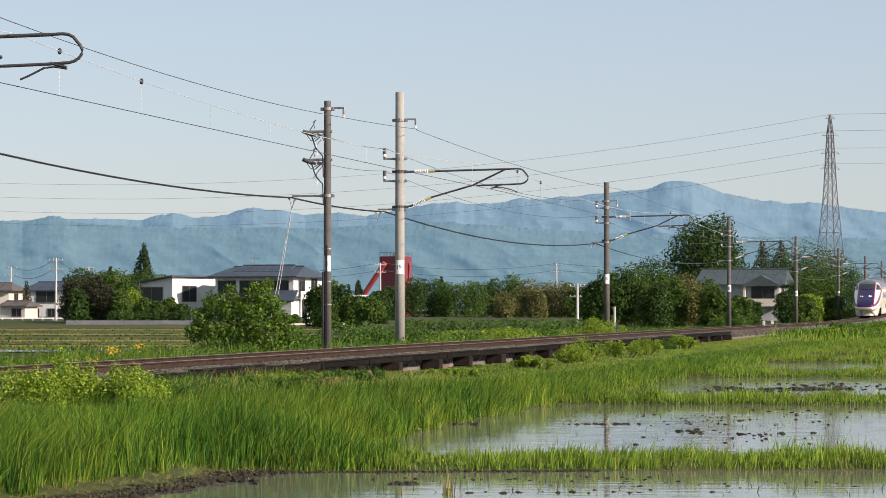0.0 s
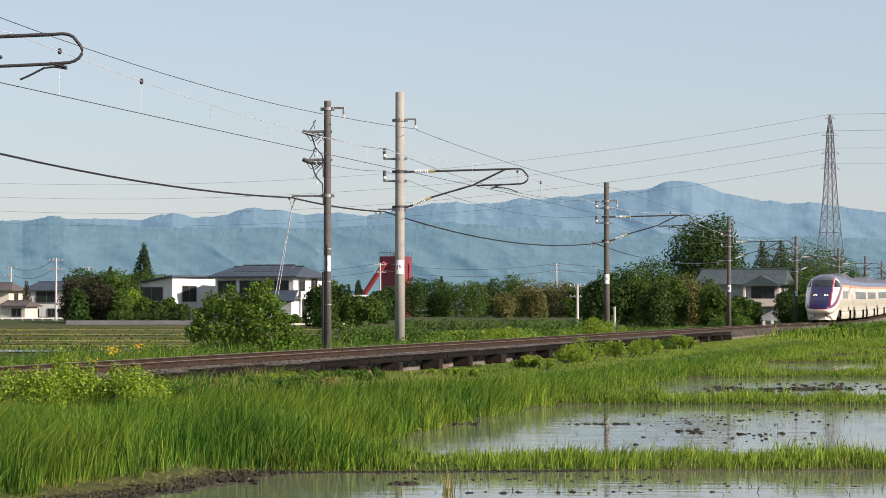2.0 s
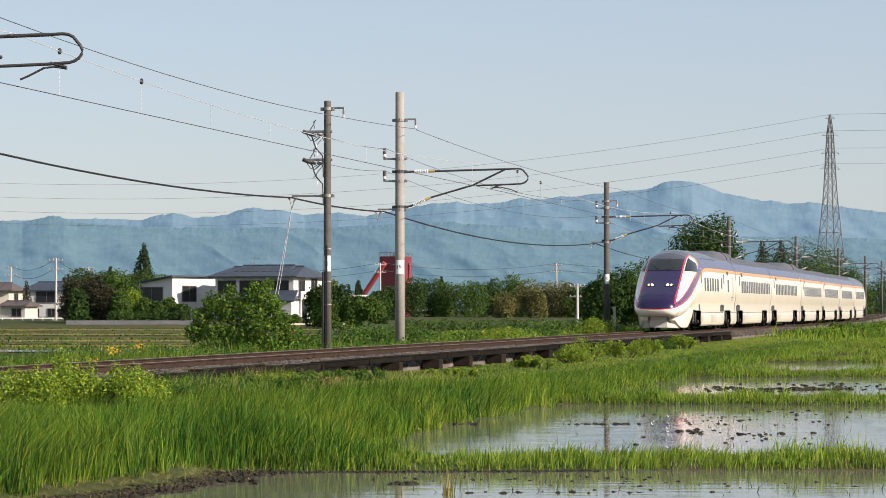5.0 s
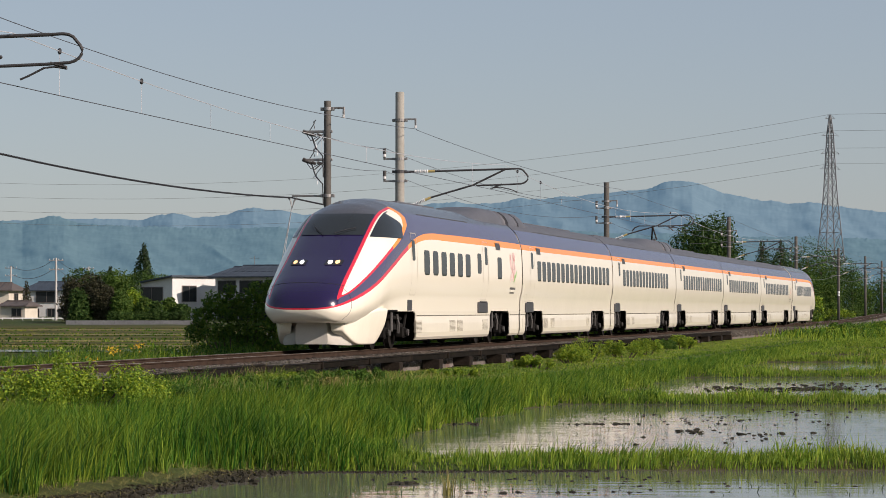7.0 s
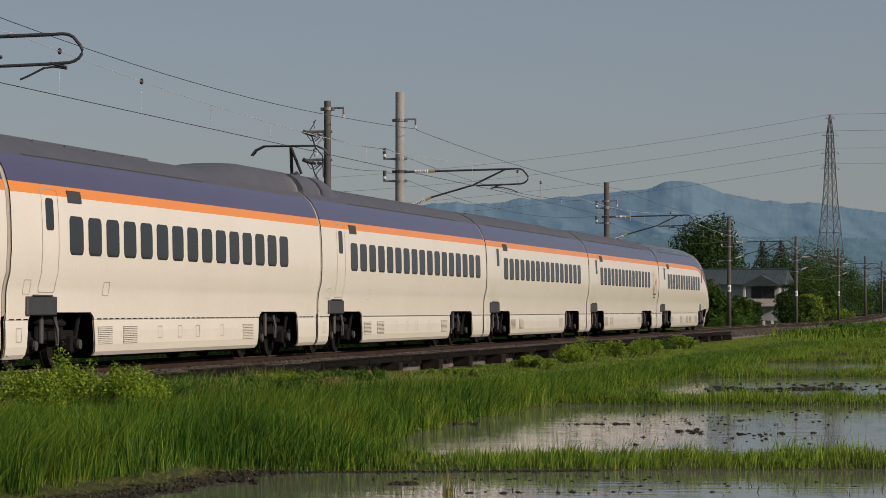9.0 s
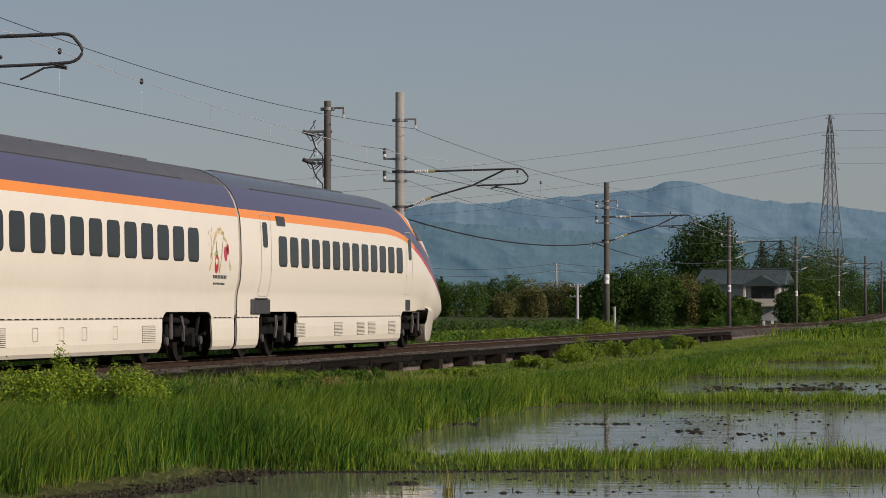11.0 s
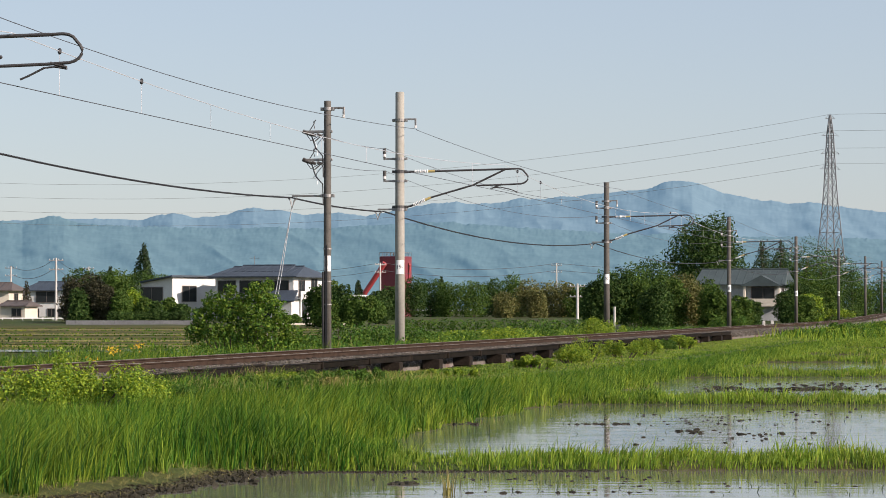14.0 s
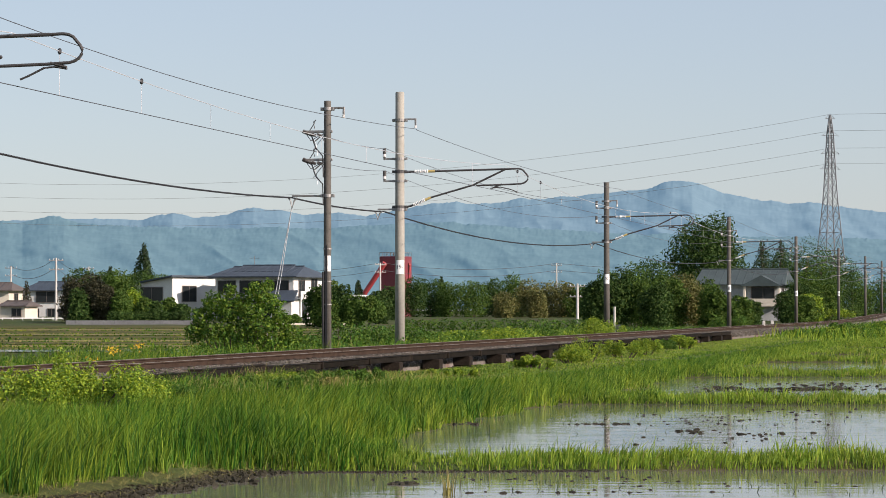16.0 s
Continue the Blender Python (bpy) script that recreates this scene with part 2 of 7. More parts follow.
def bank_edge(y):
    """Offset of the paddies' edge from the line, bowed in round the near mud bank."""
    return 8.7 + np.interp(y, [20, 30, 33, 36, 38, 46, 60], [-2.4, -0.9, -0.6, -0.5, 0.2, -0.7, -0.9])


def ground_z(x, y):
    """Height of the ground: railway bank, paddies sunk on its east side, fields on its west."""
    x, y = np.asarray(x, dtype=float), np.asarray(y, dtype=float)
    off = (x - line_x(y)) * 0.979
    rise = line_z(y) - RAIL
    edge = bank_edge(y) + 0.3 * hash2(x, y, 0.8)
    z = np.interp(off, [-400, -60, -8, -4, -2.4, 2.4, 3.6, 6.0], [0.3, 0.3, 0.32, 0.42, 0.55, 0.55, 0.42, 0.26]) + rise
    z = z + np.interp(y, [30, 40, 54, 66], [0, 0.14, 0.12, 0]) * np.interp(off, [1.6, 2.4, 4.0, 5.4], [0, 0.7, 1, 0])
    z = z - np.interp(y, [64, 74], [0, 1]) * np.interp(off, [1.6, 1.95, 3.2, 4.2], [0, 0.15, 0.06, 0])
    d = off - edge
    bed = -0.14 + 0.045 * hash2(x, y, 1.1)
    east = np.where(d > 0.35, bed, np.where(d < -2.6, z, np.interp(d, [-2.6, -0.6, 0.0, 0.35], [0.24, 0.12, 0.0, -0.12])))
    for k, yd in enumerate(DIKES):
        w = np.abs(y - yd - 0.25 * np.sin(x * 0.4 + k)) / (0.62 + 0.08 * k)
        dike = np.interp(w, [0, 0.6, 1.0, 1.6], [0.11, 0.09, -0.02, -0.3])
        east = np.maximum(east, np.where(d > -0.5, dike, -9))
    far = np.interp(y, [152, 158, 175, 260], [0, 0.15, 0.3, 0.4])
    east = np.maximum(east, np.where(y > 153, far, -9))
    z = np.where(off > 5.5, east, z)
    bump = 0.03 * hash2(x, y, 2.1) * np.interp(np.abs(off), [2, 5], [0, 1])
    return np.where((np.abs(x) < 140) & (y < 420), z + bump * (z > 0.05), 0.3)


xs = np.concatenate([[-3500, -1200, -500, -250, -140], np.arange(-90, -28, 3.0), np.arange(-28, 34, 0.4), np.arange(34, 110, 3.0), [140, 250, 500, 1200, 3500]])
ys = np.concatenate([[-900, -400, -200, -90, -40, 0], np.arange(5, 24, 2.0), np.arange(24, 92, 0.3), np.arange(92, 165, 0.6), np.arange(165, 430, 4.0), [480, 600, 900, 1500, 2500, 4200]])
gx, gy = np.meshgrid(xs, ys)
gz = ground_z(gx, gy)
nx, ny = len(xs), len(ys)
idx = np.arange(nx * ny).reshape(ny, nx)
quads = np.stack([idx[:-1, :-1], idx[:-1, 1:], idx[1:, 1:], idx[1:, :-1]], -1).reshape(-1, 4)
ground = new("ground", mesh_np("ground", np.stack([gx, gy, gz], -1).reshape(-1, 3), quads, M["soil"], True))
tagged(ground, "grassy ground with railway bank, dikes and sunken paddy beds", "ground", kind="structure")

wm = bpy.data.materials.new("paddy_water")
wm.use_nodes = True
wb = wm.node_tree.nodes["Principled BSDF"]
wb.inputs["Base Color"].default_value = (0.17, 0.16, 0.13, 1)
wb.inputs["Roughness"].default_value = 0.04
wb.inputs["IOR"].default_value = 1.33
wb.inputs["Specular IOR Level"].default_value = 0.5
wt = wm.node_tree.nodes.new("ShaderNodeTexCoord")
wmap = wm.node_tree.nodes.new("ShaderNodeMapping")
wmap.inputs["Scale"].default_value = (0.5, 2.2, 1)
wno = wm.node_tree.nodes.new("ShaderNodeTexNoise")
wno.inputs["Scale"].default_value, wno.inputs["Detail"].default_value = 1.6, 3
wbu = wm.node_tree.nodes.new("ShaderNodeBump")
wbu.inputs["Strength"].default_value, wbu.inputs["Distance"].default_value = 0.45, 0.012
for a, b in ((wt.outputs["Object"], wmap.inputs[0]), (wmap.outputs[0], wno.inputs["Vector"]), (wno.outputs["Fac"], wbu.inputs["Height"]), (wbu.outputs[0], wb.inputs["Normal"])):
    wm.node_tree.links.new(a, b)
water = new("water", mesh_np("water", [(-26, 8, 0), (90, 8, 0), (90, 156, 0), (-26, 156, 0)], [(0, 1, 2, 3)], wm))
tagged(water, "still murky water standing in flooded rice paddies", "water", kind="structure")


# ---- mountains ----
def mountain(name, dist, ridge, base, colour, haze_glow, label, seed):
    """A far range as a relief sheet from its foot up to its ridge line, distance haze in its colours."""
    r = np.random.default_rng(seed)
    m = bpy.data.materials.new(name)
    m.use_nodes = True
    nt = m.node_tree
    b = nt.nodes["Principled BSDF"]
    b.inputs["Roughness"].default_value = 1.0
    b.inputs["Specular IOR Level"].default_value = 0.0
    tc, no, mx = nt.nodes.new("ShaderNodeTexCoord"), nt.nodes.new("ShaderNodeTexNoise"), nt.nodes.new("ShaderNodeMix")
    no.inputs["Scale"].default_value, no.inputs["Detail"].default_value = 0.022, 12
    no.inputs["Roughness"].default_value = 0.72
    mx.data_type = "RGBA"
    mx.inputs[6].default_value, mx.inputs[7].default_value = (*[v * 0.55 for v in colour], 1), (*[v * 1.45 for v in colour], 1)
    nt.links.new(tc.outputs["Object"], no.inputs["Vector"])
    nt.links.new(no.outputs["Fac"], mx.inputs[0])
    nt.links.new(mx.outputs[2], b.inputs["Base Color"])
    # air haze over the slopes, put in as a faint blue emission
    b.inputs["Emission Color"].default_value = (*haze_glow, 1)
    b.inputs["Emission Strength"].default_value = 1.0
    k = np.linspace(-0.24, 0.24, 1500)
    h = np.interp(k, [p[0] for p in ridge], [p[1] for p in ridge])

    def rough(u, v, octaves, fall):
        """Smooth random relief of several sizes."""
        out = 0
        for o, (nu, nv) in enumerate(octaves):
            g = r.uniform(-1, 1, (nv + 2, nu + 2))
            a, b = np.clip((u + 0.24) / 0.48, 0, 1) * nu, np.clip(v, 0, 1) * nv
            i, j = np.clip(a.astype(int), 0, nu), np.clip(b.astype(int), 0, nv)
            fa, fb = a - i, b - j
            fa, fb = fa * fa * (3 - 2 * fa), fb * fb * (3 - 2 * fb)
            out = out + ((g[j, i] * (1 - fa) + g[j, i + 1] * fa) * (1 - fb) + (g[j + 1, i] * (1 - fa) + g[j + 1, i + 1] * fa) * fb) * fall ** o
        return out
    flat = np.zeros_like(k)
    jag = rough(k, flat, ((60, 1), (140, 1)), 0.6) * 0.0003
    rows, verts = 70, []
    kk, qq = np.meshgrid(k, np.linspace(0, 1, rows))
    spurs = 1 - 2 * np.abs(rough(kk + 0.05 * qq, qq, ((16, 2), (38, 4), (90, 9)), 0.55))
    canopy = rough(kk, qq, ((190, 18), (400, 40), (700, 66)), 0.8)
    for j in range(rows):
        q = j / (rows - 1)
        fade = q ** 0.5 * (1 - q) ** 0.6
        depth = dist * (0.80 + 0.20 * q) - dist * 0.006 * fade * spurs[j]
        z = EYE + base + ((h + jag * q ** 3) * dist - base) * np.clip(q ** 1.2 + 0.03 * fade * spurs[j], -0.1, 1.0) + canopy[j] * (0.25 + 0.5 * q ** 20)
        verts.append(np.stack([k * depth, depth, z], -1))
    verts = np.concatenate(verts)
    n = len(k)
    i = np.arange(n * rows).reshape(rows, n)
    qd = np.stack([i[:-1, :-1], i[:-1, 1:], i[1:, 1:], i[1:, :-1]], -1).reshape(-1, 4)
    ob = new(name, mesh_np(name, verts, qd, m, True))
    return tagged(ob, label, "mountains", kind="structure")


# both ranges: forest colour shifted to blue, plus emission, for the haze
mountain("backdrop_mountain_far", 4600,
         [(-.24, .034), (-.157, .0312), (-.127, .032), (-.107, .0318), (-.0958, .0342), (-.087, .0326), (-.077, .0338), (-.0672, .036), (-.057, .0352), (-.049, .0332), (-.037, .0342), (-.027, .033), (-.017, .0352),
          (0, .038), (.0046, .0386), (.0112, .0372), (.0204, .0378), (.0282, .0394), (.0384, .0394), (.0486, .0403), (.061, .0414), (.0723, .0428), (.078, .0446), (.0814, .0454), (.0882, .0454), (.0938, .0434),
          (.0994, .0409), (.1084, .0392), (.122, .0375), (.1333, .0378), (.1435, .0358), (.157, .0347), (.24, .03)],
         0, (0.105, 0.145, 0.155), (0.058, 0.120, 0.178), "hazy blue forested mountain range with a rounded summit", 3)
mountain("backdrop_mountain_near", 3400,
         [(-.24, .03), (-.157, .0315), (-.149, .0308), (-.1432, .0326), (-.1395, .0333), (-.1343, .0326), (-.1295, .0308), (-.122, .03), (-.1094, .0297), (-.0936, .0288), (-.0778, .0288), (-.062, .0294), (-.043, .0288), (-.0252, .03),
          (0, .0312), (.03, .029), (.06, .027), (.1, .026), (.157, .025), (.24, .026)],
         0, (0.09, 0.135, 0.135), (0.040, 0.092, 0.136), "darker forested ridge below the summit, blue-green haze in its colour", 8)


# ---- track ----
def strip(name, profile, y0, y1, step, material, label, category, parent=None, kind=""):
    """A profile (off, dz) swept along the line between two stations."""
    ss = np.arange(y0, y1 + step * 0.5, step)
    v, n = [], len(profile)
    for s in ss:
        for off, dz in profile:
            v.append(on_line(s, off, dz)[0])
    i = np.arange(len(ss) * n).reshape(len(ss), n)
    q = np.stack([i[:-1, :-1], i[1:, :-1], i[1:, 1:], i[:-1, 1:]], -1).reshape(-1, 4)
    ob = new(name, mesh_np(name, np.array([tuple(p) for p in v]), q, material))
    ob.parent = parent
    return tagged(ob, label, category, kind=kind)


strip("ballast_bed", [(-3.0, -0.5), (-1.95, -0.21), (-1.2, -0.2), (-0.75, -0.22), (0.75, -0.22), (1.2, -0.19), (1.6, -0.23), (1.92, -0.42), (1.96, -0.9)], -400, 420, 2.0, M["ballast"], "grey-brown crushed stone ballast bed under the rails", "ballast", kind="structure")
track = empty("railway_track", pose(0, 0, 0), "rusty steel rails on weathered sleepers over ballast", "railway track", kind="structure")
for o in (-0.7525, 0.7525):
    strip("rail", [(o - 0.066, -0.153), (o - 0.066, -0.14), (o - 0.01, -0.125), (o - 0.01, -0.04), (o - 0.033, -0.03), (o - 0.033, -0.004)], -400, 420, 2.0, M["rust"], "", "", track)
    strip("rail", [(o + 0.033, -0.004), (o + 0.033, -0.03), (o + 0.01, -0.04), (o + 0.01, -0.125), (o + 0.066, -0.14), (o + 0.066, -0.153)], -400, 420, 2.0, M["rust"], "", "", track)
    strip("rail_head", [(o - 0.0335, -0.004), (o - 0.028, 0.0), (o + 0.028, 0.0), (o + 0.0335, -0.004)], -400, 420, 2.0, M["railtop"], "polished running surface", "", track)


# ---- cable trough on blocks ----
def trough_run():
    run = empty("cable_trough", pose(0, 0, 0), "dark weathered cable trough on timber blocks beside the track", "cable trough", kind="structure")
    bm = bmesh.new()
    box(bm, -0.12, 0.12, 0.02, 4.58, -0.15, -0.02, 0.012)
    box(bm, -0.14, 0.14, 0.0, 4.6, -0.02, 0.0, 0.005)
    first = part("trough_segment", bm, M["trough"], run)
    bm = bmesh.new()
    box(bm, -0.15, 0.15, -0.04, 0.04, -0.16, 0.008, 0.01)
    clamp = part("joint_clamp", bm, M["block"], run)
    bm = bmesh.new()
    box(bm, -0.24, 0.24, -0.3, 0.3, -0.42, -0.15, 0.02)
    blk = part("support_block", bm, M["block"], run)
    bm = bmesh.new()
    box(bm, -0.38, 0.36, -0.5, 0.5, -0.58, -0.42, 0.02)
    foot = part("base_block", bm, M["block"], run)
    r = random.Random(4)
    n = 0
    for s in np.arange(-30.7, 70.0, 4.6):
        p, a = on_line(s, 2.2, -0.115 + r.uniform(-0.015, 0.015))
        m = Matrix.Translation(p) @ pose(0, 0, 0, r.uniform(-0.3, 0.3), 0, a + r.uniform(-0.3, 0.3))
        mb = m @ pose(r.uniform(-0.1, 0.1), 3.0 + r.uniform(-0.15, 0.15), 0, 0, 0, r.uniform(-5, 5))
        if n == 0:
            first.matrix_basis, clamp.matrix_basis, blk.matrix_basis, foot.matrix_basis = m, m, mb, mb
        else:
            share("trough_segment", first.data, run, m)
            share("joint_clamp", clamp.data, run, m)
            share("support_block", blk.data, run, mb)
            if r.random() < 0.6:
                share("base_block", foot.data, run, mb)
        n += 1


trough_run()


# ---- the train ----
from mathutils.bvhtree import BVHTree

SIDE = [(1.374, 1.0), (1.377, 1.30), (1.396, 1.45), (1.452, 1.66), (1.476, 2.05), (1.468, 2.5), (1.445, 2.9), (1.435, 3.0), (1.425, 3.05), (1.39, 3.18), (1.33, 3.36), (1.22, 3.56), (1.13, 3.66), (1.10, 3.69),
        (0.92, 3.84), (0.70, 3.955), (0.45, 4.04), (0.2, 4.08), (0.0, 4.09)]
SIDE_Z = [p[1] for p in SIDE]
SIDE_X = [p[0] for p in SIDE]


def side_x(z):
    return float(np.interp(z, SIDE_Z, SIDE_X))


def livery_material():
    """Cream, violet, red and orange paint on the cab car, parted along the sweeping lines."""
    m = bpy.data.materials.new("cab_livery_paint")
    m.use_nodes = True
    nt = m.node_tree
    b = nt.nodes["Principled BSDF"]
    b.inputs["Roughness"].default_value = 0.22
    b.inputs["Coat Weight"].default_value = 0.22
    b.inputs["Coat Roughness"].default_value = 0.05
    tc, sp = nt.nodes.new("ShaderNodeTexCoord"), nt.nodes.new("ShaderNodeSeparateXYZ")
    nt.links.new(tc.outputs["Object"], sp.inputs[0])

    def put(sock, v):
        if isinstance(v, bpy.types.NodeSocket):
            nt.links.new(v, sock)
        else:
            sock.default_value = v

    def op(kind, a, c=0.0):
        n = nt.nodes.new("ShaderNodeMath")
        n.operation = kind
        put(n.inputs[0], a)
        put(n.inputs[1], c)
        return n.outputs[0]

    def curve(v, span, pts, out):
        n = nt.nodes.new("ShaderNodeFloatCurve")
        c = n.mapping.curves[0]
        pts = [(p / span, q / out) for p, q in pts]
        c.points[0].location, c.points[1].location = pts[0], pts[-1]
        for p in pts[1:-1]:
            c.points.new(*p)
        n.mapping.update()
        put(n.inputs["Value"], op("DIVIDE", v, span))
        return op("MULTIPLY", n.outputs[0], out)

    def mix(fac, a, c):
        n = nt.nodes.new("ShaderNodeMix")
        n.data_type = "RGBA"
        put(n.inputs[0], fac)
        put(n.inputs[6], a)
        put(n.inputs[7], c)
        return n.outputs[2]

    def both(*v):
        r = v[0]
        for w in v[1:]:
            r = op("MULTIPLY", r, w)
        return r

    ax, d, z = op("ABSOLUTE", sp.outputs[0]), sp.outputs[1], sp.outputs[2]
    cream, purple, grey = (0.86, 0.80, 0.665, 1), (0.068, 0.058, 0.12, 1), (0.062, 0.062, 0.07, 1)
    red, orange, deep = (0.60, 0.02, 0.045, 1), (0.94, 0.28, 0.012, 1), (0.015, 0.008, 0.05, 1)
    low = curve(d, 24, [(0, 1.06), (0.5, 1.2), (1.2, 1.36), (2.3, 1.63), (4, 2.16), (5.7, 2.66), (6.6, 2.86), (7.6, 3.0), (9, 3.08), (10.7, 3.09), (24, 3.09)], 4.2)
    sweep = curve(z, 4.2, [(0, 0.0), (1.3, 0.3), (1.47, 0.85), (1.87, 2.05), (2.47, 3.7), (3.11, 5.55), (3.4, 6.15), (3.62, 6.25), (3.82, 5.75), (3.97, 4.7), (4.2, 2.5)], 12)
    dz, dd = op("SUBTRACT", z, low), op("SUBTRACT", d, sweep)
    roof = mix(op("GREATER_THAN", z, 3.66), purple, grey)
    front = mix(op("LESS_THAN", ax, 0.9), roof, mix(op("GREATER_THAN", z, 3.55), deep, grey))
    c = mix(op("LESS_THAN", d, 5.8), roof, front)
    bold = mix(op("LESS_THAN", d, 4.3), orange, red)
    in_panel = both(op("LESS_THAN", dd, 0.0), op("GREATER_THAN", ax, 0.86), op("GREATER_THAN", z, 1.3))
    c = mix(in_panel, c, cream)
    c = mix(both(op("LESS_THAN", op("ABSOLUTE", dd), curve(z, 4.2, [(0, 0.08), (2.3, 0.1), (3.1, 0.19), (4.2, 0.26)], 1)), op("GREATER_THAN", ax, 0.86), op("GREATER_THAN", z, 1.3)), c, bold)
    c = mix(both(in_panel, op("LESS_THAN", ax, 0.935)), c, red)
    far = mix(op("LESS_THAN", d, 5.9), orange, red)
    c = mix(op("LESS_THAN", dz, 0.0), c, cream)
    wide = curve(d, 24, [(0, 0.02), (1, 0.035), (5, 0.06), (9, 0.088), (24, 0.09)], 1)
    c = mix(op("LESS_THAN", op("ABSOLUTE", dz), wide), c, far)
    nt.links.new(c, b.inputs["Base Color"])
    return m


M["livery"] = livery_material()


def ring_profile(w, zb, zt, blend):
    """Half section from its lower edge to the top; blend 0 is the round nose, 1 the full car body."""
    out = []
    n = len(SIDE)
    for i, (x, z) in enumerate(SIDE):
        zn, xn = (z - 1.0) / 3.09, x / 1.475
        t = i / (n - 1)
        if t < 0.3:
            zr, xr = 0.30 * (t / 0.3), 0.80 + 0.20 * math.sin(math.pi / 2 * t / 0.3)
        else:
            f = (t - 0.3) / 0.7 * math.pi / 2
            zr, xr = 0.30 + 0.70 * math.sin(f) ** 0.9, math.cos(f) ** 0.62
        zq, xq = zr + (zn - zr) * blend, xr + (xn - xr) * blend
        out.append((w * xq, zb + (zt - zb) * zq))
    return out


def shell(bm, sections, mats_by_z=None):
    """Skin through full sections [(y, half profile)]."""
    rings = []
    for y, half in sections:
        pts = [(x, z) for x, z in half] + [(-x, z) for x, z in half[-2::-1]]
        rings.append([bm.verts.new((x, y, z)) for x, z in pts])
    for a, b in zip(rings, rings[1:]):
        for k in range(len(a) - 1):
            f = bm.faces.new((a[k], a[k + 1], b[k + 1], b[k]))
            f.smooth = True
            if mats_by_z:
                f.material_index = mats_by_z(sum(v.co.z for v in f.verts) / 4)
    return rings


def paint_index(z):
    return 0 if z < 3.0 else 1 if z < 3.18 else 2 if z < 3.67 else 3


def skirt_piece(y0, y1, cut0, cut1, parent):
    """One skirt panel per side between two bogie openings, with rounded upper corners there."""
    prof = [(1.373, 1.0), (1.372, 0.93), (1.37, 0.875), (1.362, 0.86), (1.37, 0.66), (1.37, 0.42), (1.35, 0.29), (1.30, 0.22)]

    def cut(z):
        return float(np.interp(z, [0.22, 0.55, 0.8, 0.9, 0.96, 1.0], [0.10, 0.02, 0.0, -0.03, -0.10, -0.22]))
    for sgn in (1, -1):
        bm = bmesh.new()
        loop = prof + [(x - 0.03, z) for x, z in prof[::-1]]
        a = [bm.verts.new((sgn * x, y0 + (cut(z) if cut0 else 0), z)) for x, z in loop]
        b = [bm.verts.new((sgn * x, y1 - (cut(z) if cut1 else 0), z)) for x, z in loop]
        for k in range(len(loop)):
            j = (k + 1) % len(loop)
            bm.faces.new((a[k], b[k], b[j], a[j]))
        bmesh.ops.recalc_face_normals(bm, faces=bm.faces)
        sk = part("skirt_panel", bm, M["cream"], parent)
        bm = bmesh.new()
        y = y0 + 0.15
        while y < y1 - 0.2:
            box(bm, sgn * 1.364 - 0.012, sgn * 1.364 + 0.012, y, y + 0.22, 0.872, 0.892)
            y += 0.34
        tagged(part("seam_strip", bm, M["under"], sk), kind="stuff")


def rounded(hw, hh, r, n=4):
    pts = []
    for cx, cz, a0 in ((hw - r, hh - r, 0), (-hw + r, hh - r, 90), (-hw + r, -hh + r, 180), (hw - r, -hh + r, 270)):
        for k in range(n + 1):
            a = radians(a0 + 90 * k / n)
            pts.append((cx + r * math.cos(a), cz + r * math.sin(a)))
    dense = []
    for (a, b), (c, d) in zip(pts, pts[1:] + pts[:1]):
        m = max(1, int(math.hypot(c - a, d - b) / 0.12))
        dense += [(a + (c - a) * k / m, b + (d - b) * k / m) for k in range(m)]
    return dense


def side_panel_mesh(name, hw, z0, z1, r, material, out=0.006):
    """A rounded panel that follows the body side, centred at y = 0, for the +x side."""
    bm = bmesh.new()
    zc, hh = (z0 + z1) / 2, (z1 - z0) / 2
    outer = [bm.verts.new((side_x(zc + z) + out, y, zc + z)) for y, z in rounded(hw, hh, r)]
    inner = [bm.verts.new((side_x(zc + z) - 0.03, y, zc + z)) for y, z in rounded(hw, hh, r)]
    wide = {}
    for y, z in rounded(hw, hh, r):
        wide[round(z, 4)] = max(wide.get(round(z, 4), 0.0), y)
    strip_rows = [[bm.verts.new((side_x(zc + z) + out, sy * y, zc + z)) for sy in (-1, 1)] for z, y in sorted(wide.items()) if y > 0.01]
    for a, b in zip(strip_rows, strip_rows[1:]):
        bm.faces.new((a[0], a[1], b[1], b[0]))
    for k in range(len(outer)):
        bm.faces.new((outer[k], inner[k], inner[(k + 1) % len(inner)], outer[(k + 1) % len(outer)]))
    bmesh.ops.recalc_face_normals(bm, faces=bm.faces)
    me = bpy.data.meshes.new(name)
    bm.to_mesh(me)
    bm.free()
    me.materials.append(material)
    return me


def outline_mesh(name, hw, z0, z1, r, t, material):
    """A thin raised outline on the body side, for doors and hatches."""
    bm = bmesh.new()
    zc, hh = (z0 + z1) / 2, (z1 - z0) / 2
    a = rounded(hw, hh, r)
    b = [(y * (hw - t) / hw, z * (hh - t) / hh) for y, z in a]
    o = [bm.verts.new((side_x(zc + z) + 0.004, y, zc + z)) for y, z in a]
    i = [bm.verts.new((side_x(zc + z) + 0.004, y, zc + z)) for y, z in b]
    for k in range(len(o)):
        q = (k + 1) % len(o)
        bm.faces.new((o[k], o[q], i[q], i[k]))
    me = bpy.data.meshes.new(name)
    bm.to_mesh(me)
    bm.free()
    me.materials.append(material)
    return me


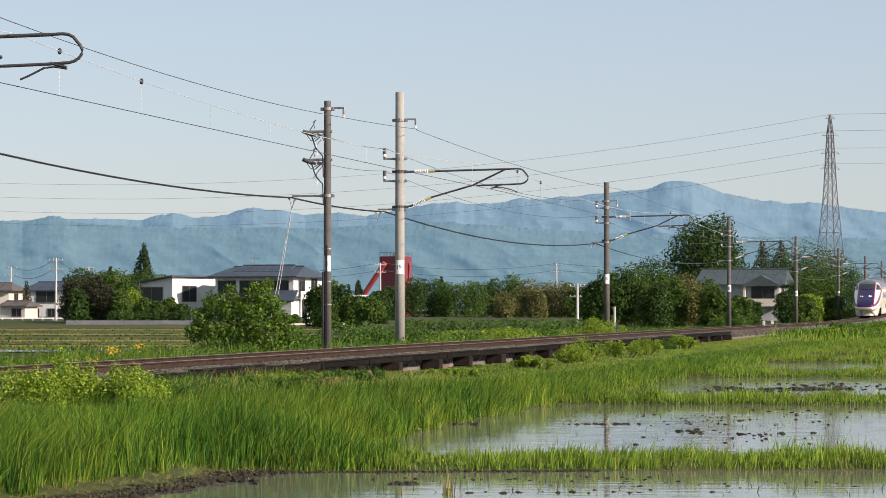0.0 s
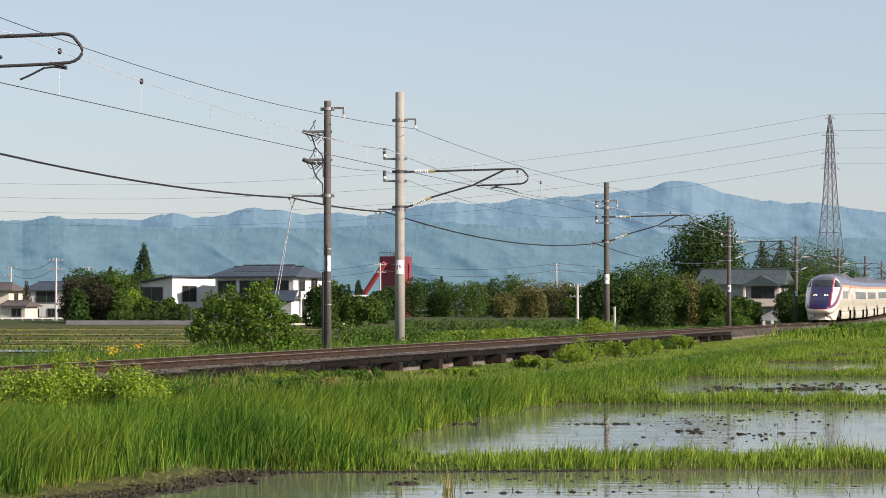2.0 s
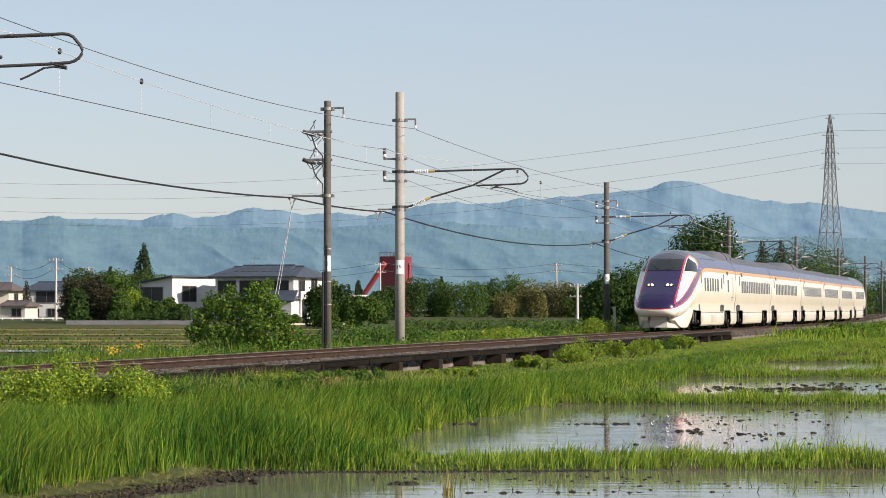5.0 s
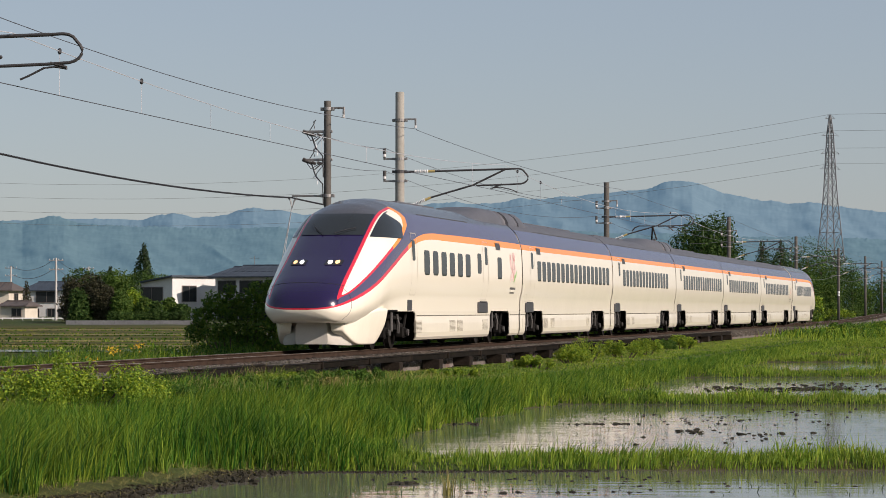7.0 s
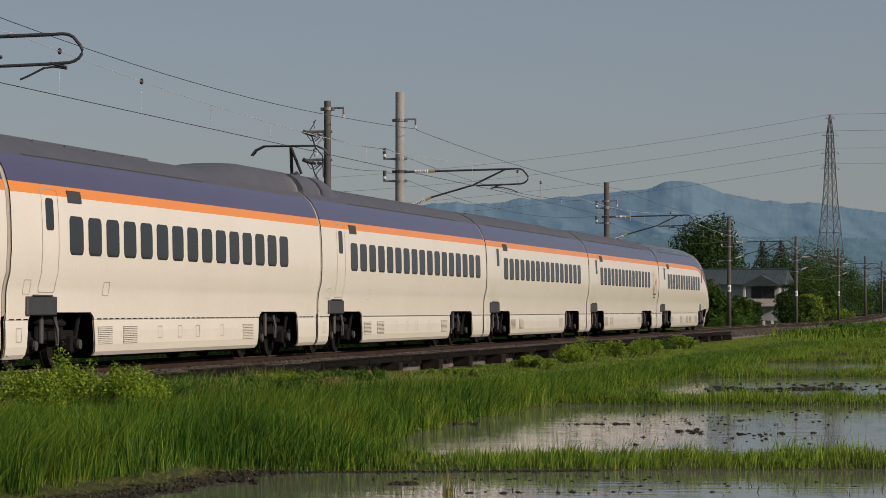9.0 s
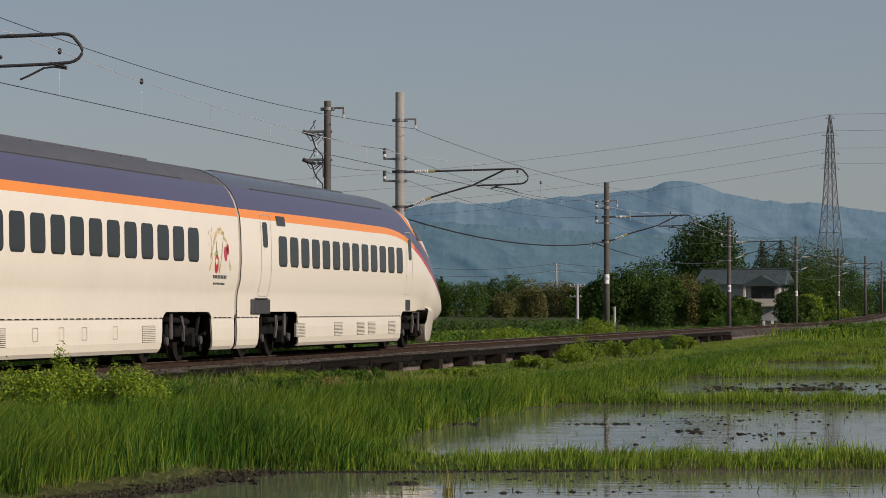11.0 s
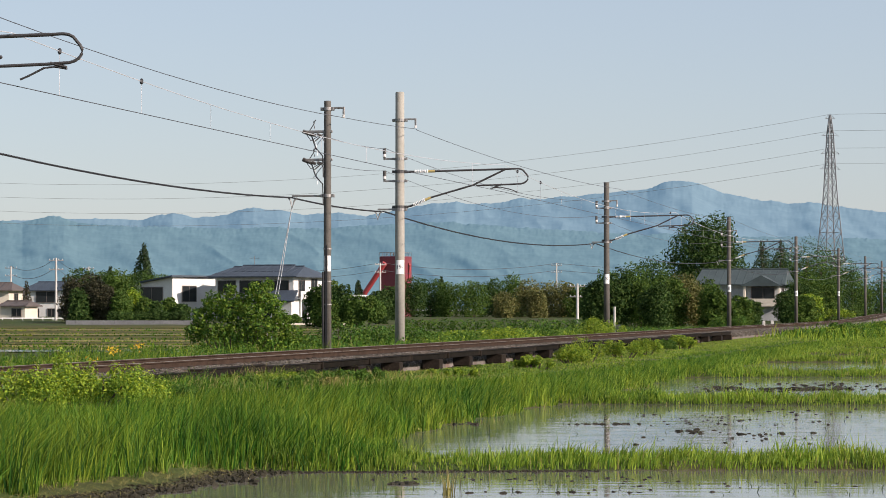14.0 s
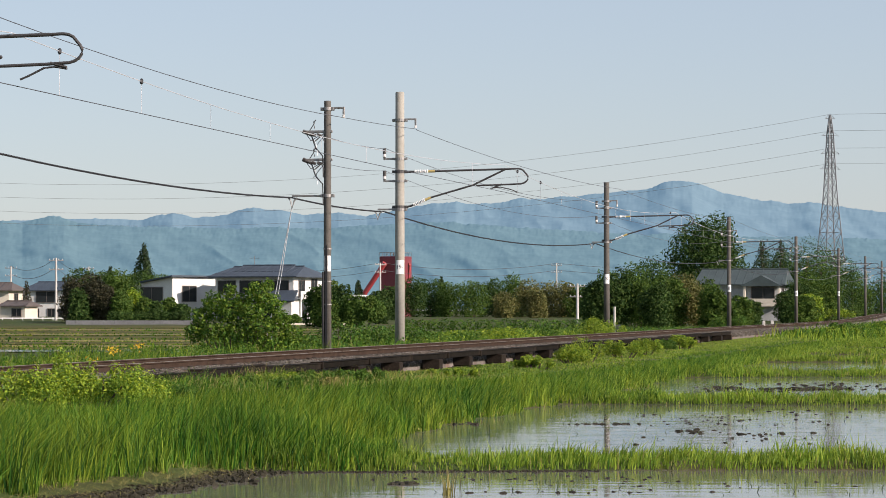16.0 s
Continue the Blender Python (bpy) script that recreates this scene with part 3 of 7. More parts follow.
ME = {
    "pane": side_panel_mesh("window_pane", 0.36, 2.0, 2.68, 0.12, M["glass_dark"]),
    "doorpane": side_panel_mesh("door_pane", 0.19, 2.40, 2.95, 0.08, M["glass_dark"], 0.008),
    "dest": side_panel_mesh("destination_display", 0.35, 2.91, 3.12, 0.02, M["greybox"], 0.02),
    "door": outline_mesh("door", 0.42, 1.33, 3.12, 0.08, 0.02, M["seam"]),
    "crewdoor": outline_mesh("crew_door", 0.36, 1.43, 3.12, 0.06, 0.02, M["seam"]),
    "crewpane": side_panel_mesh("door_pane", 0.17, 2.37, 2.92, 0.06, M["glass_dark"], 0.008),
    "skirt_hatch": outline_mesh("skirt_hatch", 0.13, 0.5, 0.74, 0.02, 0.014, M["seam"]),
    "hatch": outline_mesh("hatch", 0.17, 1.30, 1.55, 0.03, 0.012, M["seam"]),
}


def louvre_mesh():
    bm = bmesh.new()
    box(bm, 1.325, 1.370, -0.42, 0.42, 0.42, 0.74)
    for k in range(9):
        z = 0.432 + k * 0.034
        box(bm, 1.36, 1.384, -0.40, 0.40, z, z + 0.021)
    me = bpy.data.meshes.new("louvre")
    bm.to_mesh(me)
    bm.free()
    me.materials.append(M["slot"])
    me.materials.append(M["cream"])
    me.polygons.foreach_set("material_index", [0 if i < 6 else 1 for i in range(len(me.polygons))])
    return me


def greybox_mesh():
    bm = bmesh.new()
    box(bm, 1.33, 1.425, -0.72, 0.72, 0.95, 1.27, 0.015)
    box(bm, 1.40, 1.445, -0.45, 0.45, 1.27, 1.30, 0.005)
    me = bpy.data.meshes.new("access_panel")
    bm.to_mesh(me)
    bm.free()
    me.materials.append(M["greybox"])
    return me


ME["louvre"], ME["greybox"] = louvre_mesh(), greybox_mesh()
BOTH = (Matrix.Identity(4), Matrix.Diagonal((-1, 1, 1, 1)))


def fit_side(name, key, y, car):
    obs = []
    for mir in BOTH:
        obs.append(share(name, ME[key], car, Matrix.Translation((0, y, 0)) @ mir))
    return obs


def bogie_parts():
    bm = bmesh.new()
    for sx in (-1, 1):
        box(bm, sx * 1.0 - 0.09, sx * 1.0 + 0.09, -1.55, 1.55, 0.50, 0.68, 0.03)
        box(bm, sx * 1.0 - 0.12, sx * 1.0 + 0.12, -0.3, 0.3, 0.68, 1.02, 0.03)
        for sy in (-1, 1):
            box(bm, sx * 1.08 - 0.13, sx * 1.08 + 0.13, sy * 1.125 - 0.17, sy * 1.125 + 0.17, 0.28, 0.58, 0.04)
            tube(bm, [(sx * 1.22, sy * 1.125, 0.43), (sx * 1.27, sy * 1.125, 0.43)], 0.11, 10)
            tube(bm, [(sx * 1.1, sy * 0.62, 0.55), (sx * 1.1, sy * 0.62, 0.98)], 0.055, 8)
            tube(bm, [(sx * 1.1, sy * 1.38, 0.5), (sx * 1.14, sy * 1.5, 0.96)], 0.045, 8)
        tube(bm, [(sx * 1.2, -0.9, 0.86), (sx * 1.2, 0.5, 0.80)], 0.06, 8)
    box(bm, -1.0, 1.0, -0.35, 0.35, 0.45, 0.7, 0.03)
    me = bpy.data.meshes.new("bogie_frame")
    bm.to_mesh(me)
    bm.free()
    me.materials.append(M["under"])
    bm = bmesh.new()
    for sx in (-1, 1):
        tube(bm, [(sx * 0.71, 0, 0.43), (sx * 0.83, 0, 0.43)], 0.43, 20)
        tube(bm, [(sx * 0.68, 0, 0.43), (sx * 0.71, 0, 0.43)], 0.46, 20)
        tube(bm, [(sx * 0.83, 0, 0.43), (sx * 0.87, 0, 0.43)], 0.16, 12)
    tube(bm, [(-0.7, 0, 0.43), (0.7, 0, 0.43)], 0.09, 8)
    mw = bpy.data.meshes.new("wheelset")
    bm.to_mesh(mw)
    bm.free()
    mw.materials.append(M["wheel"])
    return me, mw


ME["bogie"], ME["wheelset"] = bogie_parts()


def small_mesh(name, bm, material):
    me = bpy.data.meshes.new(name)
    bm.to_mesh(me)
    bm.free()
    me.materials.append(material)
    return me


ME["damper"] = small_mesh("damper", box(bmesh.new(), 1.24, 1.30, -0.06, 0.06, 0.46, 0.97, 0.015), M["damper"])
ME["axle_cover"] = small_mesh("axle_cover", tube(bmesh.new(), [(1.27, 0, 0.43), (1.31, 0, 0.43)], 0.09, 10), M["damper"])
ME["hose"] = small_mesh("hose", tube(bmesh.new(), [(1.26, -0.1, 0.92), (1.29, -0.05, 0.7), (1.27, 0.0, 0.42)], 0.04, 6), M["damper"])


def add_bogie(car, y):
    b = share("bogie", ME["bogie"], car, pose(0, y, 0))
    for mir in BOTH:
        share("damper", ME["damper"], b, pose(0, -0.8, 0) @ mir)
        share("hose", ME["hose"], b, mir)
        for sy in (-1.125, 1.125):
            share("axle_cover", ME["axle_cover"], b, pose(0, sy, 0) @ mir)
    for sy in (-1.125, 1.125):
        share("wheelset", ME["wheelset"], b, pose(0, sy, 0))


def roof_fairing(car, y0, y1, rise0, rise1):
    """A smooth raised cover on the roof around the current collector."""
    bm = bmesh.new()
    sec, n = [], 9
    for k in range(n):
        q = k / (n - 1)
        y = y0 + (y1 - y0) * q
        h = 0.02 + (0.3) * min(1, (q / rise0) ** 1.5 if rise0 and q < rise0 else ((1 - q) / rise1) ** 1.5 if rise1 and q > 1 - rise1 else 1)
        sec.append((y, [(0.98, 3.72), (0.94, 3.76 + h * 0.55), (0.82, 3.83 + h * 0.9), (0.62, 3.94 + h), (0.3, 3.98 + h * 0.95), (0.0, 4.0 + h * 0.9)]))
    rings = shell(bm, sec)
    bm.faces.new(rings[0])
    bm.faces.new(rings[-1][::-1])
    part("roof_fairing", bm, M["roofgrey"], car, "raised dark grey collector fairing")


def pantograph(car, y):
    bm = bmesh.new()
    box(bm, -0.5, 0.5, y - 0.9, y + 0.5, 4.02, 4.14, 0.02)
    tube(bm, [(0, y - 0.5, 4.1), (0, y + 0.6, 4.42)], 0.05, 8)
    tube(bm, [(-0.12, y + 0.6, 4.42), (0, y + 0.05, 5.03)], 0.04, 6)
    tube(bm, [(0.12, y + 0.6, 4.42), (0, y + 0.05, 5.03)], 0.04, 6)
    box(bm, -0.12, 0.12, y + 0.3, y + 0.55, 4.1, 4.42, 0.04)
    arm = part("pantograph", bm, M["darksteel"], car, "single-arm current collector raised to the wire")
    bm = bmesh.new()
    for dy in (-0.07, 0.07):
        tube(bm, [(-0.98, y + dy, 4.83), (-0.86, y + dy, 4.97), (-0.66, y + dy, 5.06), (0.66, y + dy, 5.06), (0.86, y + dy, 4.97), (0.98, y + dy, 4.83)], 0.024, 6)
    part("collector_head", bm, M["darksteel"], arm)


def flower_decal(car, y, kind):
    """A painted crest on the body side: petals, leaves and a lettering bar."""
    r = random.Random(3)

    def blot(name, pts, material):
        bm = bmesh.new()
        for cy, cz, ry, rz, a in pts:
            vs = []
            for k in range(10):
                t = 2 * math.pi * k / 10
                py, pz = ry * math.cos(t), rz * math.sin(t)
                yy, zz = cy + py * math.cos(a) - pz * math.sin(a), cz + py * math.sin(a) + pz * math.cos(a)
                vs.append(bm.verts.new((side_x(zz) + 0.004, yy, zz)))
            bm.faces.new(vs)
        me = bpy.data.meshes.new(name)
        bm.to_mesh(me)
        bm.free()
        me.materials.append(material)
        for mir in BOTH:
            tagged(share(name, me, car, mir), kind="stuff")
    if kind == "blossom":
        blot("crest_blossom", [(y + r.uniform(-.42, .35), r.uniform(2.05, 2.75), r.uniform(.09, .19), r.uniform(.07, .13), r.uniform(0, 3)) for _ in range(24)], M["pink"])
        blot("crest_leaf", [(y + 0.2 + 0.12 * k, 1.98 + 0.07 * k, .13, .05, 0.9 + k) for k in range(4)], M["green"])
    else:
        blot("crest_fruit", [(y - 0.28, 1.98, .15, .2, 0), (y + 0.35, 2.2, .12, .16, 0.3), (y + 0.5, 2.3, .1, .12, 0)], M["red"])
        arcs = []
        for k in range(26):
            t = k / 25
            arcs.append((y - 0.75 + 1.5 * t, 1.9 + 0.78 * math.sin(math.pi * min(1, t * 1.05)) ** 0.7 + 0.05 * math.sin(k * 2.1), .08, .022, 1.3 - 2.6 * t))
        for k in range(14):
            arcs.append((y - 0.05 - 0.028 * k + r.uniform(-.05, .05), 1.85 + 0.055 * k, .07, .016, 1.9))
            arcs.append((y - 0.05 + 0.02 * k, 1.85 + 0.055 * k, .07, .016, 1.2))
            arcs.append((y - 0.72 + r.uniform(-.12, .12), 1.9 + 0.06 * k, .05, .02, 1.5 + r.uniform(-.6, .6)))
        blot("crest_rice_ear", arcs, M["gold"])
        blot("crest_leaf", [(y - 0.34, 2.2, .12, .045, 0.5)], M["green"])
    for z, hw, h in ((1.72, 0.5, 0.035), (1.58, 0.42, 0.022)):
        bm = bmesh.new()
        n = 9
        for k in range(n):
            a, b = y - hw + 2 * hw * k / n, y - hw + 2 * hw * (k + 0.72) / n
            bm.faces.new([bm.verts.new((side_x(q) + 0.004, p, q)) for p, q in ((a, z - h), (b, z - h), (b, z + h), (a, z + h))])
        me = bpy.data.meshes.new("lettering_bars")
        bm.to_mesh(me)
        bm.free()
        me.materials.append(M["greybox"])
        for mir in BOTH:
            share("lettering_bars", me, car, mir)


M["pink"] = mat("pink_print", (0.82, 0.58, 0.54), 0.35, vary=0.15)
M["green"] = mat("green_print", (0.25, 0.5, 0.12), 0.35, vary=0.1)
M["gold"] = mat("gold_print", (0.62, 0.48, 0.22), 0.4, vary=0.1)


def underframe(car, y0, y1):
    bm = bmesh.new()
    box(bm, -0.62, 0.62, y0, y1, 0.5, 1.02)
    box(bm, -1.34, 1.34, y0 + 0.1, y1 - 0.1, 1.0, 1.04)
    box(bm, -0.5, 0.5, y0, y1, 0.16, 0.6)
    box(bm, -1.1, 1.1, y0 + 4.9, y1 - 5.3, 0.17, 1.0, 0.03)
    box(bm, -1.15, 1.15, 0.35 * y0 + 0.65 * y1 - 5.0, 0.35 * y0 + 0.65 * y1 - 1.2, 0.3, 1.0, 0.03)
    part("underframe", bm, M["under"], car)


def roof_gear(car, y0, y1):
    y = y0
    while y < y1:
        bm = bmesh.new()
        box(bm, -0.34, 0.34, y, y + 1.55, 4.03, 4.098, 0.012)
        part("roof_walkway", bm, M["roofgrey"], car)
        y += 1.7
    bm = bmesh.new()
    for sx in (-1, 1):
        box(bm, sx * 1.105 - 0.02, sx * 1.105 + 0.02, y0 - 1, y1 + 1, 3.665, 3.69)
    part("gutter", bm, M["greybox"], car)


def end_hood(car, y, d):
    """The folded hood that closes the gap to the next car."""
    bm = bmesh.new()
    half = [(x * 0.988, z if z > 1.05 else 0.95) for x, z in SIDE]
    half = [(x, z - 0.012 if z > 3.5 else z) for x, z in half]
    secs = [(y, half), (y + d * 0.2, half), (y + d * 0.21, [(x * 0.985, z - 0.015) for x, z in half]), (y + d * 0.30, [(x * 0.985, z - 0.015) for x, z in half])]
    rings = shell(bm, secs if d > 0 else secs[::-1])
    bm.faces.new(rings[-1])
    bm.faces.new(rings[0][::-1])
    part("gangway_hood", bm, M["seam"], car)


LABEL = {"cab": "streamlined cab car with violet nose, cream sides and orange stripe", "mid": "cream passenger car with orange stripe, violet shoulder and grey roof"}


def mid_car(windows, first=2.93, fairing="", panto=False, crest=""):
    L = 20.5
    car = empty("train_car", pose(0, 0, 0), LABEL["mid"], "train car", "train cars")
    bm = bmesh.new()
    shell(bm, [(y, SIDE) for y in (0.10, 5, 10, 15, L - 0.10)], paint_index)
    part("body", bm, [M["cream"], M["orange"], M["purple"], M["roofgrey"]], car)
    for y, d in ((0.1, -0.9), (L - 0.1, 0.9)):
        end_hood(car, y, d * 0.35)
    skirt_piece(0.10, 1.15, False, True, car)
    skirt_piece(4.55, 15.45, True, True, car)
    skirt_piece(18.75, L - 0.10, True, False, car)
    for k in range(windows):
        fit_side("window_pane", "pane", first + 0.36 + k * 0.99, car)
    fit_side("door", "door", 1.97, car)
    fit_side("door_pane", "doorpane", 1.94, car)
    fit_side("destination_display", "dest", 3.24, car)
    fit_side("access_panel", "greybox", 1.72, car)
    fit_side("hatch", "hatch", 1.0, car)
    fit_side("hatch", "hatch", 5.1, car)
    for y in (5.15, 6.6, 14.6):
        fit_side("louvre", "louvre", y, car)
    for y in (0.7, 8.4, 9.7, 10.9, 12.6):
        fit_side("skirt_hatch", "skirt_hatch", y, car)
    add_bogie(car, 2.85)
    add_bogie(car, 17.1)
    underframe(car, 0.2, L - 0.2)
    roof_gear(car, 2.5 if fairing != "front" else 5, L - 4 if fairing != "rear" else 11)
    if fairing == "rear":
        roof_fairing(car, 12.0, L - 0.25, 0.5, 0)
    if fairing == "front":
        roof_fairing(car, 0.25, 1.9, 0, 0)
        roof_fairing(car, 2.15, 4.7, 0, 0.6)
    if panto:
        pantograph(car, 2.7)
    if crest:
        flower_decal(car, L - 1.45, crest)
    return car


NOSE = {  # distance from the tip: half width, top, lower edge
    "d": [0, .03, .1, .2, .35, .55, .8, 1.1, 1.5, 2, 2.5, 3, 3.5, 4, 4.5, 5, 6, 7, 8.5, 23.1],
    "w": [.25, .47, .68, .83, .95, 1.04, 1.12, 1.19, 1.26, 1.32, 1.37, 1.41, 1.435, 1.45, 1.462, 1.47, 1.475, 1.475, 1.475, 1.475],
    "t": [1.14, 1.24, 1.37, 1.48, 1.60, 1.72, 1.86, 2.00, 2.19, 2.43, 2.69, 2.95, 3.22, 3.48, 3.70, 3.86, 4.03, 4.08, 4.09, 4.09],
    "b": [1.04, .97, .89, .82, .76, .73, .71, .70, .71, .74, .79, .86, .95, 1.0, 1.0, 1.0, 1.0, 1.0, 1.0, 1.0],
}


NOSE_D = [0, .015, .03, .06, .1, .15, .2, .27, .35, .45, .55, .67, .8, 11, 15, 19, 22.975]


def cab_car(lead):
    L = 23.075
    car = empty("train_car", pose(0, 0, 0), LABEL["cab"], "train car", "train cars")
    bm = bmesh.new()
    ds = sorted(set([round(0.9 + 0.13 * k, 2) for k in range(58)] + [d for d in NOSE_D if d < 0.85 or d > 8.5]))
    secs = []
    for d in ds:
        g = [float(np.interp(d, NOSE["d"], NOSE[k])) for k in "wtb"]
        q = min(1, max(0, (d - 1.0) / 5.5))
        secs.append((d, ring_profile(g[0], g[2], g[1], q * q * (3 - 2 * q))))
    rings = shell(bm, secs)
    bm.faces.new(rings[0])
    bmesh.ops.triangulate(bm, faces=bm.faces[:])
    tree = BVHTree.FromBMesh(bm)
    # underside of the nose
    for a, b in zip(rings[:36], rings[1:36]):
        bm.faces.new((a[0], b[0], b[-1], a[-1]))
    bmesh.ops.recalc_face_normals(bm, faces=bm.faces)
    part("body", bm, M["livery"], car, "", True)

    def draped(name, rows, cast, material, out=0.014, label=""):
        """A patch laid on the skin: rows of (a, b) points sent along cast."""
        bm = bmesh.new()
        grid = []
        for row in rows:
            line = []
            for p in row:
                o, w = cast(*p)
                hit, nrm, _, _ = tree.ray_cast(Vector(o), Vector(w))
                if hit is None:
                    hit, nrm, _, _ = tree.find_nearest(Vector(o))
                if nrm.dot(Vector(w)) > 0:
                    nrm = -nrm
                line.append(bm.verts.new(hit + nrm * out))
            grid.append(line)
        for a, b in zip(grid, grid[1:]):
            for k in range(len(a) - 1):
                bm.faces.new((a[k], a[k + 1], b[k + 1], b[k]))
        bmesh.ops.recalc_face_normals(bm, faces=bm.faces)
        return part(name, bm, material, car, label, True)

    def ahead(x, z):
        return (x, -6, z), (0, 1, 0)

    rows = []
    for j in range(15):
        q = j / 14
        z = 2.97 + (3.56 - 2.97) * q
        hw = 0.84 - 0.02 * q
        rows.append([(hw * (-1 + 2 * k / 20), z) for k in range(21)])
    ws = draped("windscreen", rows, ahead, M["glass_dark"], label="dark curved windscreen")
    for sx in (-1, 1):
        def from_side(d, z, sx=sx):
            return (sx * 4, d, z), (-sx, 0, 0)
        rows = []
        for j in range(13):
            q = j / 12
            z = 2.93 + 0.72 * q
            edge, _, _, _ = tree.ray_cast(Vector((sx * 0.955, -6, z)), Vector((0, 1, 0)))
            d0 = (edge.y if edge else 4.4) + 0.03
            d1 = max(d0 + 0.12, 5.35 + 0.35 * min(1, q * 1.7) - 0.8 * max(0, q - 0.55) / 0.45)
            rows.append([(d0 + (d1 - d0) * k / 14, z) for k in range(15)])
        draped("cab_side_window", rows, from_side, M["glass_dark"], label="dark cab side window")
        x0 = sx * 0.46
        hl = draped("headlight_housing", [[(x0 + (-0.21 + 0.42 * k / 6), 2.235 + (-0.068 + 0.136 * j / 3)) for k in range(7)] for j in range(4)], ahead, M["black"], 0.012)
        for cx, key in ((x0 - sx * 0.09, "lamp_white"), (x0 + sx * 0.09, "lamp_warm")):
            draped("headlight", [[(cx + rr * math.cos(t), 2.24 + rr * 0.85 * math.sin(t)) for t in [2 * math.pi * k / 12 for k in range(13)]] for rr in (0.004, 0.03, 0.056)], ahead,
                   M[key] if lead else M["glass_dark"], 0.022)
        # wiper
        bm = bmesh.new()
        tr = [(sx * 0.1 + 0.02, 3.0), (sx * 0.1 + 0.25, 3.08), (sx * 0.1 + 0.5, 3.15)] if sx > 0 else [(-0.2, 3.0), (-0.42, 3.12), (-0.58, 3.26)]
        pts = []
        for x, z in tr:
            hit, nrm, _, _ = tree.ray_cast(Vector((x, -6, z)), Vector((0, 1, 0)))
            pts.append(hit + Vector((0, -0.055, 0.03)))
        tube(bm, pts, 0.013, 5)
        part("wiper", bm, M["black"], ws)
    # bonnet seam across the nose
    bm = bmesh.new()
    pts = []
    for k in range(25):
        x = -0.98 + 1.96 * k / 24
        hit, nrm, _, _ = tree.ray_cast(Vector((x, -6, 1.72 - 0.10 * abs(x) ** 3)), Vector((0, 1, 0)))
        if hit:
            pts.append(hit)
    tube(bm, pts, 0.008, 4)
    part("bonnet_seam", bm, M["black"], car)
    for sx in (-1, 1):
        bm = bmesh.new()
        pts = []
        for k in range(12):
            z = 0.80 + 0.84 * k / 11
            hit, _, _, _ = tree.ray_cast(Vector((sx * 4, 0.62 + 0.22 * math.sin(math.pi * k / 11 * 0.9), z)), Vector((-sx, 0, 0)))
            if hit:
                pts.append(hit)
        tube(bm, pts, 0.008, 4)
        part("bonnet_seam", bm, M["black"], car)
    # deflector and cheeks below the nose
    bm = bmesh.new()
    sec = []
    for d, w, zt, zb in ((1.15, 0.42, 0.70, 0.17), (1.3, 0.74, 0.72, 0.15), (1.7, 0.9, 0.78, 0.14), (2.3, 0.98, 0.82, 0.14)):
        sec.append((d, [(w * 0.96, zb), (w, zb + 0.1), (w * 0.98, zt - 0.1), (w * 0.9, zt), (0, zt)]))
    rings = shell(bm, sec)
    bm.faces.new(rings[0])
    part("deflector", bm, M["palegrey"], car, "pale grey track deflector")
    for sx in (-1, 1):
        bm = bmesh.new()
        rs = []
        for d in np.linspace(1.1, 3.75, 26):
            st = [1.1, 1.35, 1.8, 2.5, 3.1, 3.4, 3.75]
            xa = float(np.interp(d, st, [0.86, 0.99, 1.12, 1.25, 1.32, 1.345, 1.376]))
            zt = float(np.interp(d, st, [0.72, 0.78, 0.88, 1.0, 1.05, 1.05, 1.05]))
            q = min(1.0, (d - 1.1) / 1.1)
            zb = 0.15 + 0.37 * (1 - q) ** 2.2 + 0.5 * max(0.0, (d - 3.05) / 0.7) ** 1.7
            xb = xa - 0.16 * (zt - zb)
            pr = [(xa - 0.38, zt + 0.1), (xa - 0.03, zt + 0.03), (xa, zt), (xa - 0.004, zt - 0.05), (xa * 0.66 + xb * 0.34, zt * 0.66 + zb * 0.34), (xa * 0.33 + xb * 0.67, zt * 0.33 + zb * 0.67), (xb, zb + 0.05), (xb - 0.01, zb + 0.015), (xb - 0.04, zb), (xb - 0.3, zb)]
            rs.append([bm.verts.new((sx * x, d, z)) for x, z in pr])
        for a, b in zip(rs, rs[1:]):
            for k in range(len(a) - 1):
                bm.faces.new((a[k], a[k + 1], b[k + 1], b[k]))
        bm.faces.new(rs[0])
        bmesh.ops.recalc_face_normals(bm, faces=bm.faces)
        part("cheek_fairing", bm, M["cream"], car, "", True)
    bm = bmesh.new()
    box(bm, -0.8, 0.8, 1.32, 3.6, 0.45, 0.95)
    part("coupler_housing", bm, M["under"], car)
    end_hood(car, L - 0.1, 0.315)
    # skirts, openings
    skirt_piece(7.2, L - 5.15, True, True, car)
    skirt_piece(L - 1.85, L - 0.1, True, False, car)
    add_bogie(car, 5.45)
    add_bogie(car, L - 3.5)
    underframe(car, 3.6, L - 0.2)
    fit_side("crew_door", "crewdoor", 6.6, car)
    fit_side("door_pane", "crewpane", 6.52, car)
    if lead:
        for k in range(6):
            fit_side("window_pane", "pane", 8.2 + k * 1.16, car)
        fit_side("window_pane", "narrow", L - 7.3, car)
        fit_side("door", "door", L - 6.3, car)
        fit_side("door_pane", "doorpane", L - 6.2, car)
        fit_side("destination_display", "dest", L - 4.2, car)
        fit_side("window_pane", "pane", L - 4.0, car)
        fit_side("access_panel", "greybox", L - 6.45, car)
        for y in (7.6, 12.2, 13.3, L - 5.9):
            fit_side("louvre", "louvre", y, car)
        flower_decal(car, L - 1.7, "blossom")
        roof_fairing(car, L - 7.0, L - 0.25, 0.5, 0)
        roof_gear(car, 9.5, L - 8.5)
    else:
